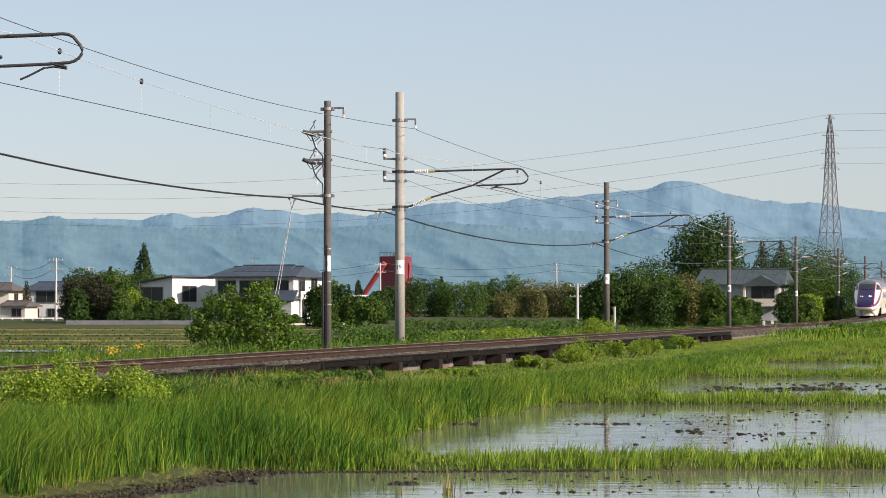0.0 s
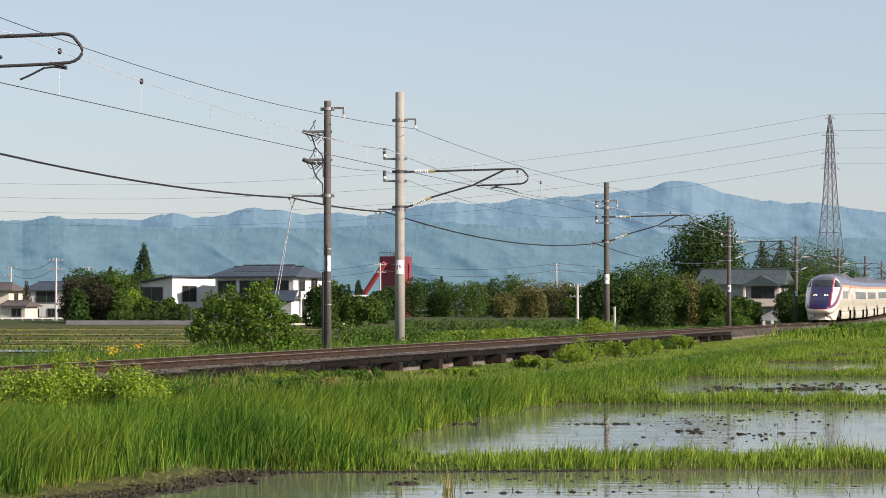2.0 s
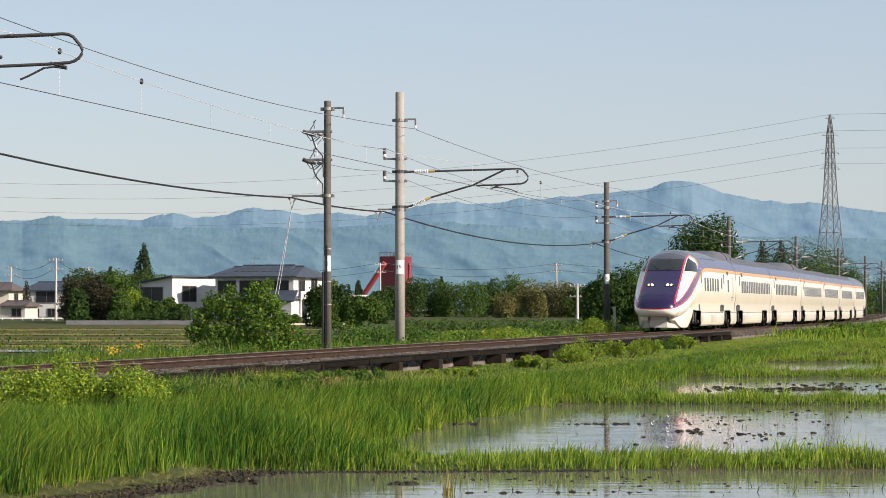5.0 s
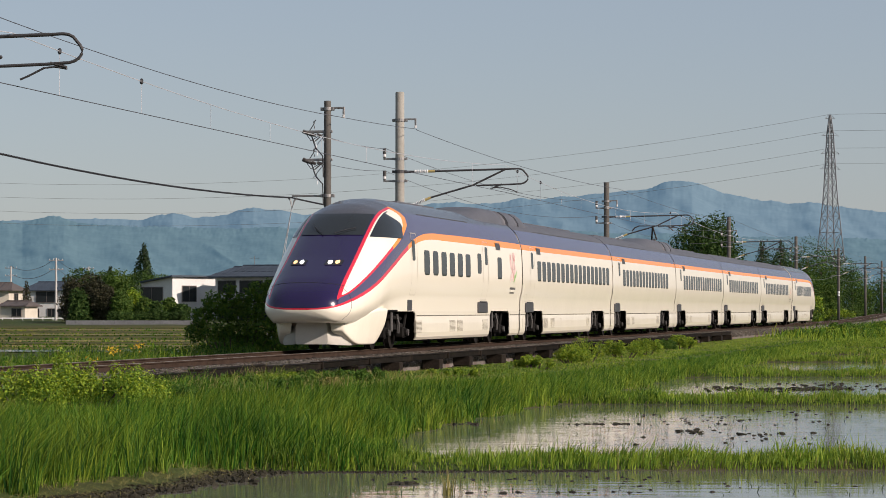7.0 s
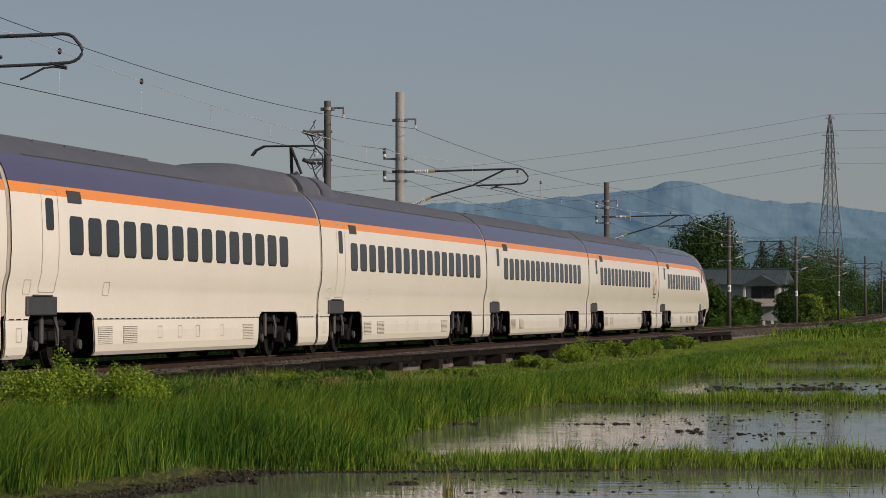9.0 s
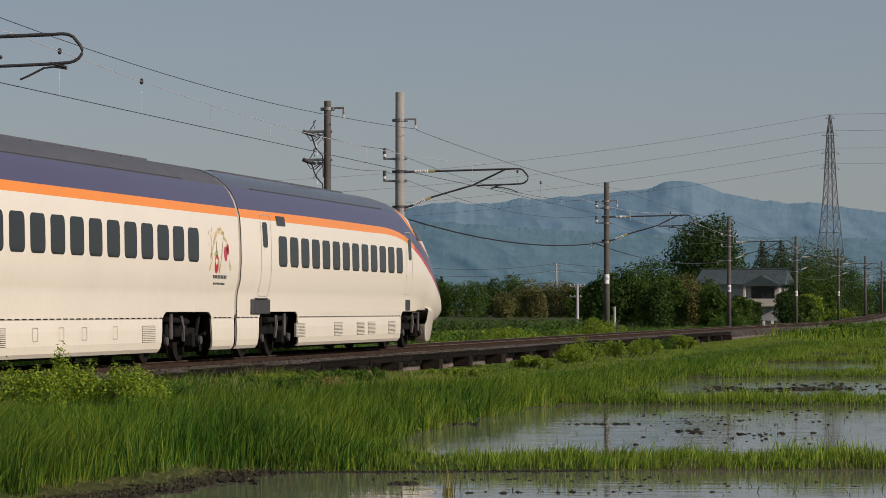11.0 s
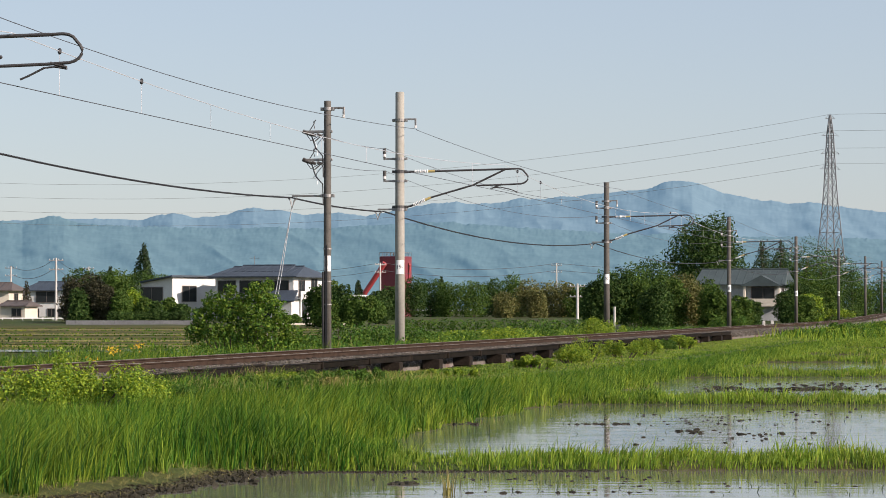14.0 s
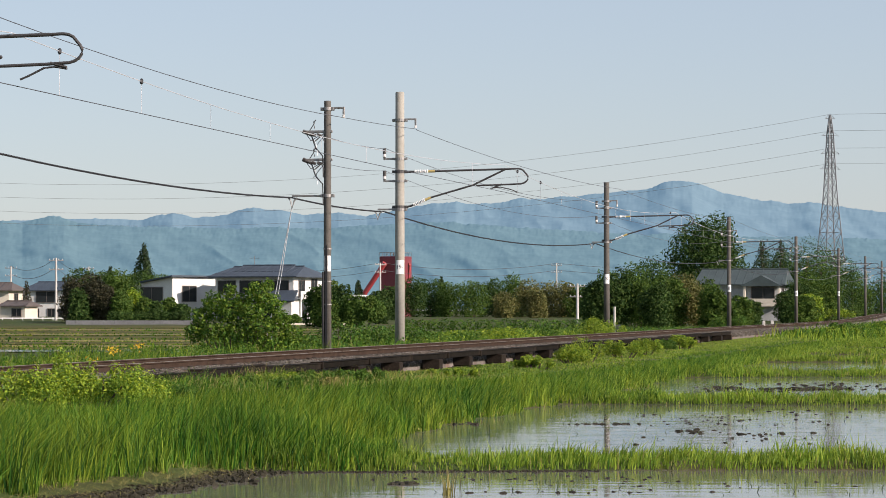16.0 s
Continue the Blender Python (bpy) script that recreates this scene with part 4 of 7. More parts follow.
        for k in range(13):
            fit_side("window_pane", "pane", L - 3.46 - k * 0.985, car)
        fit_side("door", "door", L - 2.08, car)
        fit_side("door_pane", "doorpane", L - 2.0, car)
        fit_side("destination_display", "dest", L - 3.36, car)
        fit_side("access_panel", "greybox", L - 1.85, car)
        for y in (L - 5.4, L - 9.0, L - 11.3, L - 12.5, L - 14.8):
            fit_side("louvre", "louvre", y, car)
        roof_gear(car, 9.5, L - 3)
    fit_side("access_panel", "smallbox", 6.4, car)
    return car


ME["narrow"] = side_panel_mesh("window_pane", 0.3, 2.13, 2.74, 0.12, M["glass_dark"])
ME["smallbox"] = side_panel_mesh("access_panel", 0.28, 1.02, 1.31, 0.02, M["greybox"], 0.01)
M["palegrey"] = mat("pale_grey_paint", (0.56, 0.53, 0.47), 0.45, vary=0.08, scale=1.5)

LEAD = cab_car(True)
CARS = [mid_car(17, fairing="front"), mid_car(15, fairing="rear"), mid_car(17, fairing="front", panto=True), mid_car(16), mid_car(15, crest="harvest")]
TAIL = cab_car(False)


def head_at(t):
    """Station of the train's nose tip at time t."""
    return float(np.interp(t, [0, 4, 7, 9, 11.3, 16], [227.7, 91.7, -10.05, -77.75, -156.4, -316.7]))


def train_rows(front, length, flip):
    rows = []
    for k in range(33):
        t = k * 0.5
        s = head_at(t) + front
        a, _ = on_line(s + 3)
        b, _ = on_line(s + length - 3)
        d = (b - a).normalized()
        yaw, pitch = math.degrees(math.atan2(-d.x, d.y)), math.degrees(math.asin(d.z))
        o = a - d * 3
        if flip:
            o = b + d * 3
            rows.append((t, Matrix.Translation(o) @ pose(0, 0, 0, -pitch, 0, yaw + 180)))
        else:
            rows.append((t, Matrix.Translation(o) @ pose(0, 0, 0, pitch, 0, yaw)))
    return rows


def motions():
    walk(LEAD, train_rows(0, 23.075, False))
    for k, car in enumerate(CARS):
        walk(car, train_rows(23.075 + 20.5 * k, 20.5, False))
    walk(TAIL, train_rows(23.075 + 102.5, 23.075, True))


# ---- catenary poles ----
def digits(pole, text, z, r):
    """The number plate on a pole with its dark figures."""
    bm = bmesh.new()
    n = 8
    a0, a1 = radians(-125), radians(-20)
    va, vb = [], []
    for k in range(n + 1):
        a = a0 + (a1 - a0) * k / n
        va.append(bm.verts.new((math.cos(a) * (r + 0.006), math.sin(a) * (r + 0.006), z - 0.24)))
        vb.append(bm.verts.new((math.cos(a) * (r + 0.006), math.sin(a) * (r + 0.006), z + 0.24)))
    for k in range(n):
        bm.faces.new((va[k], va[k + 1], vb[k + 1], vb[k]))
    pl = part("number_plate", bm, M["plate"], pole, "white number plate")
    if text == "bar":
        bm = bmesh.new()
        for dx in (-0.05, 0.05):
            box(bm, math.cos(radians(-78)) * (r + 0.012) + dx - 0.02, math.cos(radians(-78)) * (r + 0.012) + dx + 0.02, -r - 0.02, -r, z - 0.1, z + 0.1)
        part("plate_bars", bm, M["black"], pl)
        return
    cu = bpy.data.curves.new("plate_figures", "FONT")
    cu.body, cu.size, cu.align_x, cu.align_y = text, 0.2, "CENTER", "CENTER"
    cu.extrude = 0.003
    tmp = bpy.data.objects.new("plate_figures", cu)
    scene.collection.objects.link(tmp)
    me = bpy.data.meshes.new_from_object(tmp.evaluated_get(bpy.context.evaluated_depsgraph_get()))
    bpy.data.objects.remove(tmp)
    am = radians(-78)
    for v in me.vertices:
        a = am + v.co.x / (r + 0.01)
        v.co = Vector((math.cos(a) * (r + 0.009 + v.co.z), math.sin(a) * (r + 0.009 + v.co.z), z + v.co.y))
    me.materials.clear()
    me.materials.append(M["black"])
    ob = new("plate_figures", me)
    ob.parent = pl


def insulator(bm, a, b, r=0.06, discs=6):
    a, b = Vector(a), Vector(b)
    for k in range(discs):
        p = a.lerp(b, (k + 0.5) / discs)
        d = (b - a).normalized() * 0.018
        tube(bm, [p - d, p, p + d], [r * 0.5, r, r * 0.5], 8)
    tube(bm, [a, b], r * 0.45, 6)


def catenary_pole(y, top, radius, text="", material="concrete", arms=True, plate_z=0.0, off=-3.5, bracket=True, lift=0.0, ext=0.0):
    """A track-side pole; its local x axis points across the track, heights are from rail level."""
    p = beside(y, off, float(line_z(y)) + lift)
    pole = empty("catenary_pole", Matrix.Translation(p) @ pose(0, 0, 0, 0, 0, -11.8), "grey weathered catenary pole with cantilever arm beside the track", "pole", "catenary poles")
    bm = bmesh.new()
    tube(bm, [(0, 0, -0.9), (0, 0, top * 0.4), (0, 0, top - 0.02), (0, 0, top)], [radius * 1.08, radius, radius * 0.93, radius * 0.85], 18)
    part("shaft", bm, M[material], pole, "", True)
    if text:
        digits(pole, text, plate_z, radius)

    def clamp(z, w=0.05):
        bm = bmesh.new()
        tube(bm, [(0, 0, z - w), (0, 0, z + w)], radius * 1.1, 14)
        for sx in (-1, 1):
            box(bm, sx * (radius + 0.05) - 0.05, sx * (radius + 0.05) + 0.05, -0.05, 0.05, z - w, z + w, 0.008)
        return bm
    # feeder bracket near the top
    fz = top - 0.98 if arms else top - 0.25
    bm = clamp(fz)
    box(bm, radius, radius + 0.42, -0.03, 0.03, fz + 0.0, fz + 0.06, 0.008)
    box(bm, radius + 0.36, radius + 0.42, -0.03, 0.03, fz - 0.18, fz + 0.02, 0.008)
    part("feeder_bracket", bm, M["steel"], pole)
    bm = bmesh.new()
    insulator(bm, (radius + 0.39, 0, fz - 0.28), (radius + 0.39, 0, fz - 0.18), 0.05, 3)
    part("feeder_insulator", bm, M["porcelain"], pole, "white porcelain insulator")
    # cable bracket
    if bracket:
        bm = clamp(4.52)
        reach = 0.62 if arms else 1.0
        box(bm, -radius - reach, -radius, -0.03, 0.03, 4.49, 4.55, 0.008)
        tube(bm, [(-radius - reach - 0.12, 0, 4.46), (-radius - reach - 0.06, 0, 4.4), (-radius - reach, 0, 4.16), (-radius - reach + 0.07, 0, 4.38), (-radius - reach + 0.16, 0, 4.46)], 0.026, 6)
        part("cable_bracket", bm, M["steel"], pole)
    if not arms:
        return pole
    for z in (6.27, 5.5):
        bm = clamp(z, 0.04)
        box(bm, -radius - 0.42, -radius, -0.03, 0.03, z - 0.03, z + 0.03, 0.008)
        part("line_bracket", bm, M["steel"], pole)
        bm = bmesh.new()
        tube(bm, [(-radius - 0.38, 0, z + 0.02), (-radius - 0.38, 0, z + 0.16), (-radius - 0.38, 0, z + 0.17), (-radius - 0.38, 0, z + 0.34), (-radius - 0.38, 0, z + 0.37)], [0.045, 0.045, 0.062, 0.062, 0.04], 10)
        li = part("line_insulator", bm, M["darksteel"], pole, "dark capped line insulator")
        bm = bmesh.new()
        tube(bm, [(-radius - 0.38, 0, z + 0.08), (-radius - 0.38, 0, z + 0.165)], 0.064, 10)
        part("sleeve", bm, M["porcelain"], li, "white porcelain sleeve")
    q = radius + ext
    bm = clamp(5.82)
    tube(bm, [(radius, 0, 5.82), (q + 0.22, 0, 5.82)], 0.04, 8)
    tube(bm, [(q + 0.9, 0, 5.83), (q + 3.6, 0, 5.88)], 0.035, 8)
    arc = [(q + 3.6, 0, 5.88), (q + 3.85, 0, 5.89), (q + 3.96, 0, 5.875), (q + 4.05, 0, 5.83), (q + 4.18, 0, 5.68), (q + 4.22, 0, 5.60), (q + 4.21, 0, 5.52), (q + 4.16, 0, 5.45), (q + 4.08, 0, 5.40), (q + 3.98, 0, 5.37), (q + 3.6, 0, 5.35), (q + 2.4, 0, 5.32)]
    tube(bm, arc, 0.03, 8)
    cant = part("cantilever", bm, M["darksteel"], pole, "dark tubular cantilever arm")
    for a, b, c in (((0.22, 5.82), (0.72, 5.825), (0.95, 5.83)), ((0.18, 4.66), (0.6, 4.84), (0.8, 4.92))):
        bm = bmesh.new()
        insulator(bm, (q + a[0], 0, a[1]), (q + b[0], 0, b[1]), 0.075, 8)
        part("insulator", bm, M["porcelain"], cant, "white ribbed insulator")
        bm = bmesh.new()
        tube(bm, [(q + b[0], 0, b[1]), (q + c[0], 0, c[1])], 0.045, 8)
        part("collar", bm, M["yellow"], cant, "yellow insulator collar")
    bm = clamp(4.6)
    tube(bm, [(radius, 0, 4.58), (q + 0.18, 0, 4.66)], 0.035, 8)
    tube(bm, [(q + 0.8, 0, 4.92), (q + 2.3, 0, 5.34), (q + (2.7 if lift else 3.4), 0, 5.5 if lift else 5.86)], 0.033, 8)
    part("strut", bm, M["darksteel"], pole)
    bm = bmesh.new()
    if lift:
        tube(bm, [(q + 3.62, 0, 5.37), (q + 3.75, 0, 5.33), (q + 3.92, 0, 5.29), (q + 3.92, 0, 5.25)], 0.03, 6)
        tube(bm, [(q + 3.92, 0, 5.26), (q + 3.7, 0, 5.3), (q + 3.5, 0, 5.28), (q + 3.2, 0, 5.14), (q + 3.05, 0, 5.08)], 0.02, 6)
    else:
        tube(bm, [(q + 3.3, 0, 5.36), (q + 3.1, 0, 5.28), (q + 2.95, 0, 5.22)], 0.03, 6)
        tube(bm, [(q + 2.9, 0, 5.22), (q + 3.25, 0, 5.26), (q + 3.6, 0, 5.18), (q + 3.85, 0, 5.08)], 0.02, 6)
    part("steady_arm", bm, M["darksteel"], cant)
    return pole


POLES = [(50.7, 8.4, 0.165), (97.1, 8.59, 0.165), (144.7, 7.6, 0.15), (199.4, 7.6, 0.15), (257.0, 7.7, 0.15), (315.0, 7.6, 0.15), (367.0, 7.4, 0.15), (408.0, 7.4, 0.15)]
NUMBERS = {1: ("19-", 2.52), 2: ("20", 2.62), 3: ("bar", 2.55), 4: ("bar", 2.5), 5: ("bar", 2.5)}
for k, (y, top, r) in enumerate(POLES):
    txt, pz = NUMBERS.get(k, ("", 0))
    catenary_pole(y, top, r, txt, "concrete" if k == 1 else "darkpole", True, pz, -3.15 if k == 0 else -3.63, True, 0.1 if k == 0 else 0.0, 0.0 if k == 0 else 0.13)


def equipment_pole():
    pole = catenary_pole(85.5, 7.42, 0.115, "1", "darkpole", False, 2.45, -3.24)
    tagged(pole, "slim dark equipment pole with insulators and cable guys", "pole")
    for z in (6.48, 5.62):
        bm = bmesh.new()
        box(bm, -0.72, 0.16, -0.06, 0.0, z - 0.04, z + 0.04, 0.01)
        tube(bm, [(-0.05, -0.05, z - 0.02), (-0.4, -0.05, z - 0.3)], 0.02, 5)
        arm = part("crossarm", bm, M["steel"], pole)
        bm = bmesh.new()
        for x, zz, r_ in ((-0.76, 0.02, 0.07), (-0.62, -0.05, 0.055), (-0.48, -0.07, 0.06), (-0.3, -0.08, 0.05)):
            insulator(bm, (x, -0.08, z + zz), (x + 0.14, -0.1, z + zz - 0.06), r_, 4)
        tube(bm, [(-0.55, -0.03, z + 0.04), (-0.42, -0.06, z + 0.22), (-0.36, -0.03, z + 0.36), (-0.44, -0.02, z + 0.3), (-0.4, -0.02, z + 0.1)], 0.016, 5)
        tube(bm, [(-0.7, -0.05, z), (-0.5, -0.08, z - 0.28), (-0.2, -0.06, z - 0.1), (-0.05, -0.1, z - 0.34)], 0.015, 5)
        part("insulator", bm, M["darksteel"], arm)
        bm = bmesh.new()
        tube(bm, [(-0.45, 0.0, z - 0.55), (-0.02, -0.02, z - 0.02)], 0.012, 4)
        tube(bm, [(-0.6, -0.05, z + 0.02), (-0.34, -0.05, z - 0.4), (-0.3, -0.05, z - 0.75)], 0.008, 4)
        part("lead_wire", bm, M["palewire"], arm)
        bm = bmesh.new()
        tube(bm, [(-0.5, -0.04, z - 0.1), (-0.35, -0.1, z - 0.5), (-0.12, -0.13, z - 0.75), (-0.1, -0.12, z - 1.4)], 0.02, 6)
        part("jumper_cable", bm, M["black"], arm)
    bm = bmesh.new()
    tube(bm, [(-0.1, -0.14, 2.2), (-0.11, -0.16, 1.6), (-0.1, -0.13, 0.4), (-0.08, -0.13, -0.6)], 0.035, 6)
    box(bm, -0.03, 0.03, -0.16, -0.1, -0.6, 3.0)
    part("cable_riser", bm, M["black"], pole)
    for zb in (1.2, 1.9, 2.9):
        bm = bmesh.new()
        tube(bm, [(0, 0, zb - 0.02), (0, 0, zb + 0.02)], 0.135, 12)
        part("strap", bm, M["steel"], pole)
    for dx in (0.0, 0.16):
        bm = bmesh.new()
        tube(bm, [(-1.12, 0, 4.2), (-2.1 + dx, 0.3, -0.4)], 0.013, 5)
        part("guy_wire", bm, M["palewire"], pole, "pale guy wire")


equipment_pole()


# ---- overhead wires ----
def wire(name, pts, r, material, label, sides=5):
    bm = bmesh.new()
    tube(bm, pts, r, sides)
    ob = part(name, bm, M[material], None, label)
    return tagged(ob, label, "wire")


def span(y0, y1, off0, off1, h0, h1, sag, n=14):
    out = []
    for k in range(n + 1):
        q = k / n
        y = y0 + (y1 - y0) * q
        out.append(beside(y, off0 + (off1 - off0) * q, float(line_z(y)) + h0 + (h1 - h0) * q - sag * 4 * q * (1 - q)))
    return out


STATIONS = [-1.0] + [p[0] for p in POLES] + [460.0]
con, mes, fee, cab_, l1, l2 = [], [], [], [], [], []
for k, (a, b) in enumerate(zip(STATIONS, STATIONS[1:])):
    sa, sb = 0.08 * (-1) ** k, 0.08 * (-1) ** (k + 1)
    con += span(a, b, sa, sb, 5.08, 5.08, 0.02)
    mes += span(a, b, sa, sb, 6.02, 6.02, 0.55)
    if b < 90 or a > 90:
        fee += span(a, b, -3.0, -3.0, 7.25, 7.25, 0.25)
        cab_ += span(a, b, -4.2, -4.2, 4.45, 4.45, 0.5)
    else:
        fee += span(a, 85.5, -3.0, -2.74, 7.36, 6.9, 0.34) + span(85.5, b, -2.74, -3.07, 6.9, 7.3, 0.02)
        cab_ += span(a, 85.5, -4.2, -4.36, 4.85, 4.47, 0.35) + span(85.5, b, -4.36, -4.33, 4.47, 4.45, 0.07)
        l1 += span(85.5, b, -3.7, -4.17, 6.48, 6.63, 0.1)
        l2 += span(85.5, b, -3.7, -4.17, 5.62, 5.86, 0.1)
    if a > 90:
        l1 += span(a, b, -4.17, -4.17, 6.65, 6.65, 0.5)
        l2 += span(a, b, -4.17, -4.17, 5.86, 5.86, 0.6)
    for j in range(10):
        q = (2.4 + 4.8 * j) / (b - a)
        if q > 0.98:
            continue
        y = a + (b - a) * q
        if 30 < y < 200:
            o = sa + (sb - sa) * q
            zt = 5.94 - 0.55 * 4 * q * (1 - q)
            h = empty("wire_hanger", pose(*beside(y, o, RAIL + 5.08)), "thin hanger between catenary and contact wire", "wire hanger", "wire hangers")
            bm = bmesh.new()
            tube(bm, [(0, 0, 0), (0, 0, zt - 5.0)], 0.005, 4)
            part("rod", bm, M["palewire"], h)
            if j in (0, 1, 9) or y < 60:
                bm = bmesh.new()
                tube(bm, [(0, 0, zt - 5.06), (0, 0, zt - 5.03), (0, 0, zt - 4.97), (0, 0, zt - 4.94)], [0.015, 0.038, 0.038, 0.015], 8)
                part("clip", bm, M["black"], h)
wire("contact_wire", con, 0.009, "wire", "dark contact wire above the track")
wire("messenger_wire", mes, 0.009, "palewire", "bright catenary messenger wire above the track")
wire("feeder_wire", fee, 0.0095, "wire", "dark feeder wire along the pole tops")
wire("twisted_cable", cab_, 0.02, "black", "thick black twisted cable slung from pole to pole", 6)
wire("power_line", l1, 0.008, "wire", "thin power line on the pole brackets")
wire("power_line", l2, 0.008, "wire", "thin power line on the pole brackets")


def bead_cable():
    """Lashing beads that give the slung cable its twisted look."""
    v = []
    for p, q in zip(cab_, cab_[1:]):
        n = max(1, int((q - p).length / 0.16))
        for j in range(n):
            v.append(p.lerp(q, j / n))
    v = [p for p in v if 30 < p.y < 150]
    vs, qs = [], []
    for p in v:
        i = len(vs)
        for sx, sz in ((-1, -1), (1, -1), (1, 1), (-1, 1)):
            for sy in (-1, 1):
                vs.append((p.x + sx * 0.023, p.y + sy * 0.03, p.z + sz * 0.023))
        qs += [(i, i + 2, i + 4, i + 6), (i + 1, i + 7, i + 5, i + 3), (i, i + 1, i + 3, i + 2), (i + 4, i + 5, i + 7, i + 6)]
    ob = new("cable_lashing", mesh_np("cable_lashing", vs, qs, M["black"]))
    tagged(ob, "lashing beads wound round the slung black cable", "cable", kind="stuff")


bead_cable()


# ---- transmission tower ----
def bar(bm, a, b, r):
    tube(bm, [a, b], r, 4)


def lattice_tower(x, y, height, base):
    t = empty("lattice_tower", pose(x, y, 0.3, 0, 0, 20), "tall grey steel lattice transmission tower behind trees", "tower")

    def w(z):
        return float(np.interp(z / height, [0, 0.35, 0.6, 0.9, 1.0], [base, base * 0.62, base * 0.34, base * 0.17, 0.12]))
    zs = [height * q for q in (0, .12, .23, .33, .42, .5, .57, .635, .695, .75, .8, .85, .9, .95, 1.0)]
    for sx, sy in ((-1, -1), (1, -1), (1, 1), (-1, 1)):
        bm = bmesh.new()
        tube(bm, [(sx * w(z), sy * w(z), z) for z in zs], 0.13, 5)
        part("leg", bm, M["towersteel"], t)
    for a, b in zip(zs, zs[1:]):
        bm = bmesh.new()
        for (ax, ay), (bx, by) in (((-1, -1), (1, -1)), ((1, -1), (1, 1)), ((1, 1), (-1, 1)), ((-1, 1), (-1, -1))):
            bar(bm, (ax * w(a), ay * w(a), a), (bx * w(b), by * w(b), b), 0.075)
            bar(bm, (bx * w(a), by * w(a), a), (ax * w(b), ay * w(b), b), 0.075)
            bar(bm, (ax * w(b), ay * w(b), b), (bx * w(b), by * w(b), b), 0.06)
        part("lattice_panel", bm, M["towersteel"], t)
    for q in (0.985, 0.90, 0.81, 0.735):
        z = height * q
        for sx in (-1, 1):
            bm = bmesh.new()
            bar(bm, (sx * w(z), 0, z), (sx * (w(z) + (1.6 if q < 0.95 else 1.0)), 0, z - 0.1), 0.05)
            bar(bm, (sx * w(z + 1), 0, z + 1.0), (sx * (w(z) + (1.6 if q < 0.95 else 1.0)), 0, z - 0.1), 0.04)
            part("crossarm", bm, M["towersteel"], t)


lattice_tower(89.2, 650, 46.5, 3.4)
for q, (z0, z1) in enumerate(((43.2, 31.5), (39.2, 28), (35.7, 25), (47, 35))):
    pts = [(89.2 + (-131 - 89.2) * k / 24, 650 + 70 * k / 24, z0 + (z1 - z0) * k / 24 - 6.5 * 4 * (k / 24) * (1 - k / 24)) for k in range(25)]
    wire("transmission_line", pts, 0.028, "steel", "faint high-voltage line strung from the lattice tower", 4)
    pts = [(89.2 + 40 * k / 8, 650 - 40 * k / 8, z0 - 2.0 * k / 8) for k in range(9)]
    wire("transmission_line", pts, 0.028, "steel", "faint high-voltage line strung from the lattice tower", 4)


# ---- street poles far off ----
def utility_pole(k, d, top, tilt=0):
    p = empty("utility_pole", pose(k * d, d, 0.2, 0, 0, tilt), "slender pale concrete utility pole with crossarms among houses", "pole", "utility poles")
    bm = bmesh.new()
    tube(bm, [(0, 0, 0), (0, 0, top)], [0.17, 0.11], 10)
    part("shaft", bm, M["palepole"], p)
    for z in (top - 0.3, top - 1.4):
        bm = bmesh.new()
        box(bm, -0.85, 0.85, -0.05, 0.05, z - 0.05, z + 0.05)
        arm = part("crossarm", bm, M["steel"], p)
        for x in (-0.75, -0.3, 0.3, 0.75):
            bm = bmesh.new()
            insulator(bm, (x, 0, z + 0.05), (x, 0, z + 0.2), 0.06, 2)
            part("insulator", bm, M["porcelain"], arm)
    return p


M["palepole"] = mat("pale_concrete_pole", (0.5, 0.48, 0.45), 0.85, vary=0.1, scale=1)
UP = [(-0.1370, 330, 7.9, 10), (-0.1255, 420, 8.2, 0), (-0.0222, 420, 8.8, 20), (0.0402, 450, 9.2, 0), (0.0476, 300, 4.6, 0), (0.150, 520, 9.0, 5), (-0.069, 520, 9.6, 0), (-0.153, 400, 8.0, 0)]
for a in UP:
    utility_pole(*a)
for (ka, da, ta, _), (kb, db, tb, _) in ((UP[7], UP[0]), (UP[0], UP[1]), (UP[6], UP[2]), (UP[2], UP[3]), (UP[3], UP[5])):
    for dz in (-0.1, -1.2):
        pts = [(ka * da + (kb * db - ka * da) * q, da + (db - da) * q, 0.3 + ta + dz + (tb - ta) * q - 1.0 * 4 * q * (1 - q)) for q in [j / 12 for j in range(13)]]
        wire("street_line", pts, 0.028, "wire", "dark utility line slung between street poles", 4)


# ---- houses ----
M["wallwhite"] = mat("white_render", (0.66, 0.65, 0.62), 0.8, vary=0.06, scale=0.6, fine=5)
M["wallgrey"] = mat("grey_siding", (0.42, 0.43, 0.43), 0.8, vary=0.08, scale=0.6, fine=5)
M["wallcream"] = mat("cream_siding", (0.62, 0.56, 0.46), 0.8, vary=0.08, scale=0.6, fine=5)
M["roofblue"] = mat("blue_grey_metal_roof", (0.042, 0.058, 0.08), 0.7, vary=0.15, scale=0.7, fine=5)
M["roofbrown"] = mat("dark_brown_roof", (0.10, 0.08, 0.07), 0.6, vary=0.15, scale=0.7, fine=5)
M["roofteal"] = mat("teal_grey_tiled_roof", (0.05, 0.072, 0.075), 0.8, vary=0.15, scale=0.7, fine=5)
M["frame"] = mat("brown_window_frame", (0.13, 0.11, 0.10), 0.5, vary=0.1)
M["redpaint"] = mat("faded_red_cladding", (0.17, 0.03, 0.04), 0.6, vary=0.15, scale=0.25, fine=2, dirt=(0.13, 0.035, 0.035))
M["redchute"] = mat("red_chute_paint", (0.36, 0.05, 0.055), 0.5, vary=0.1, scale=0.6)


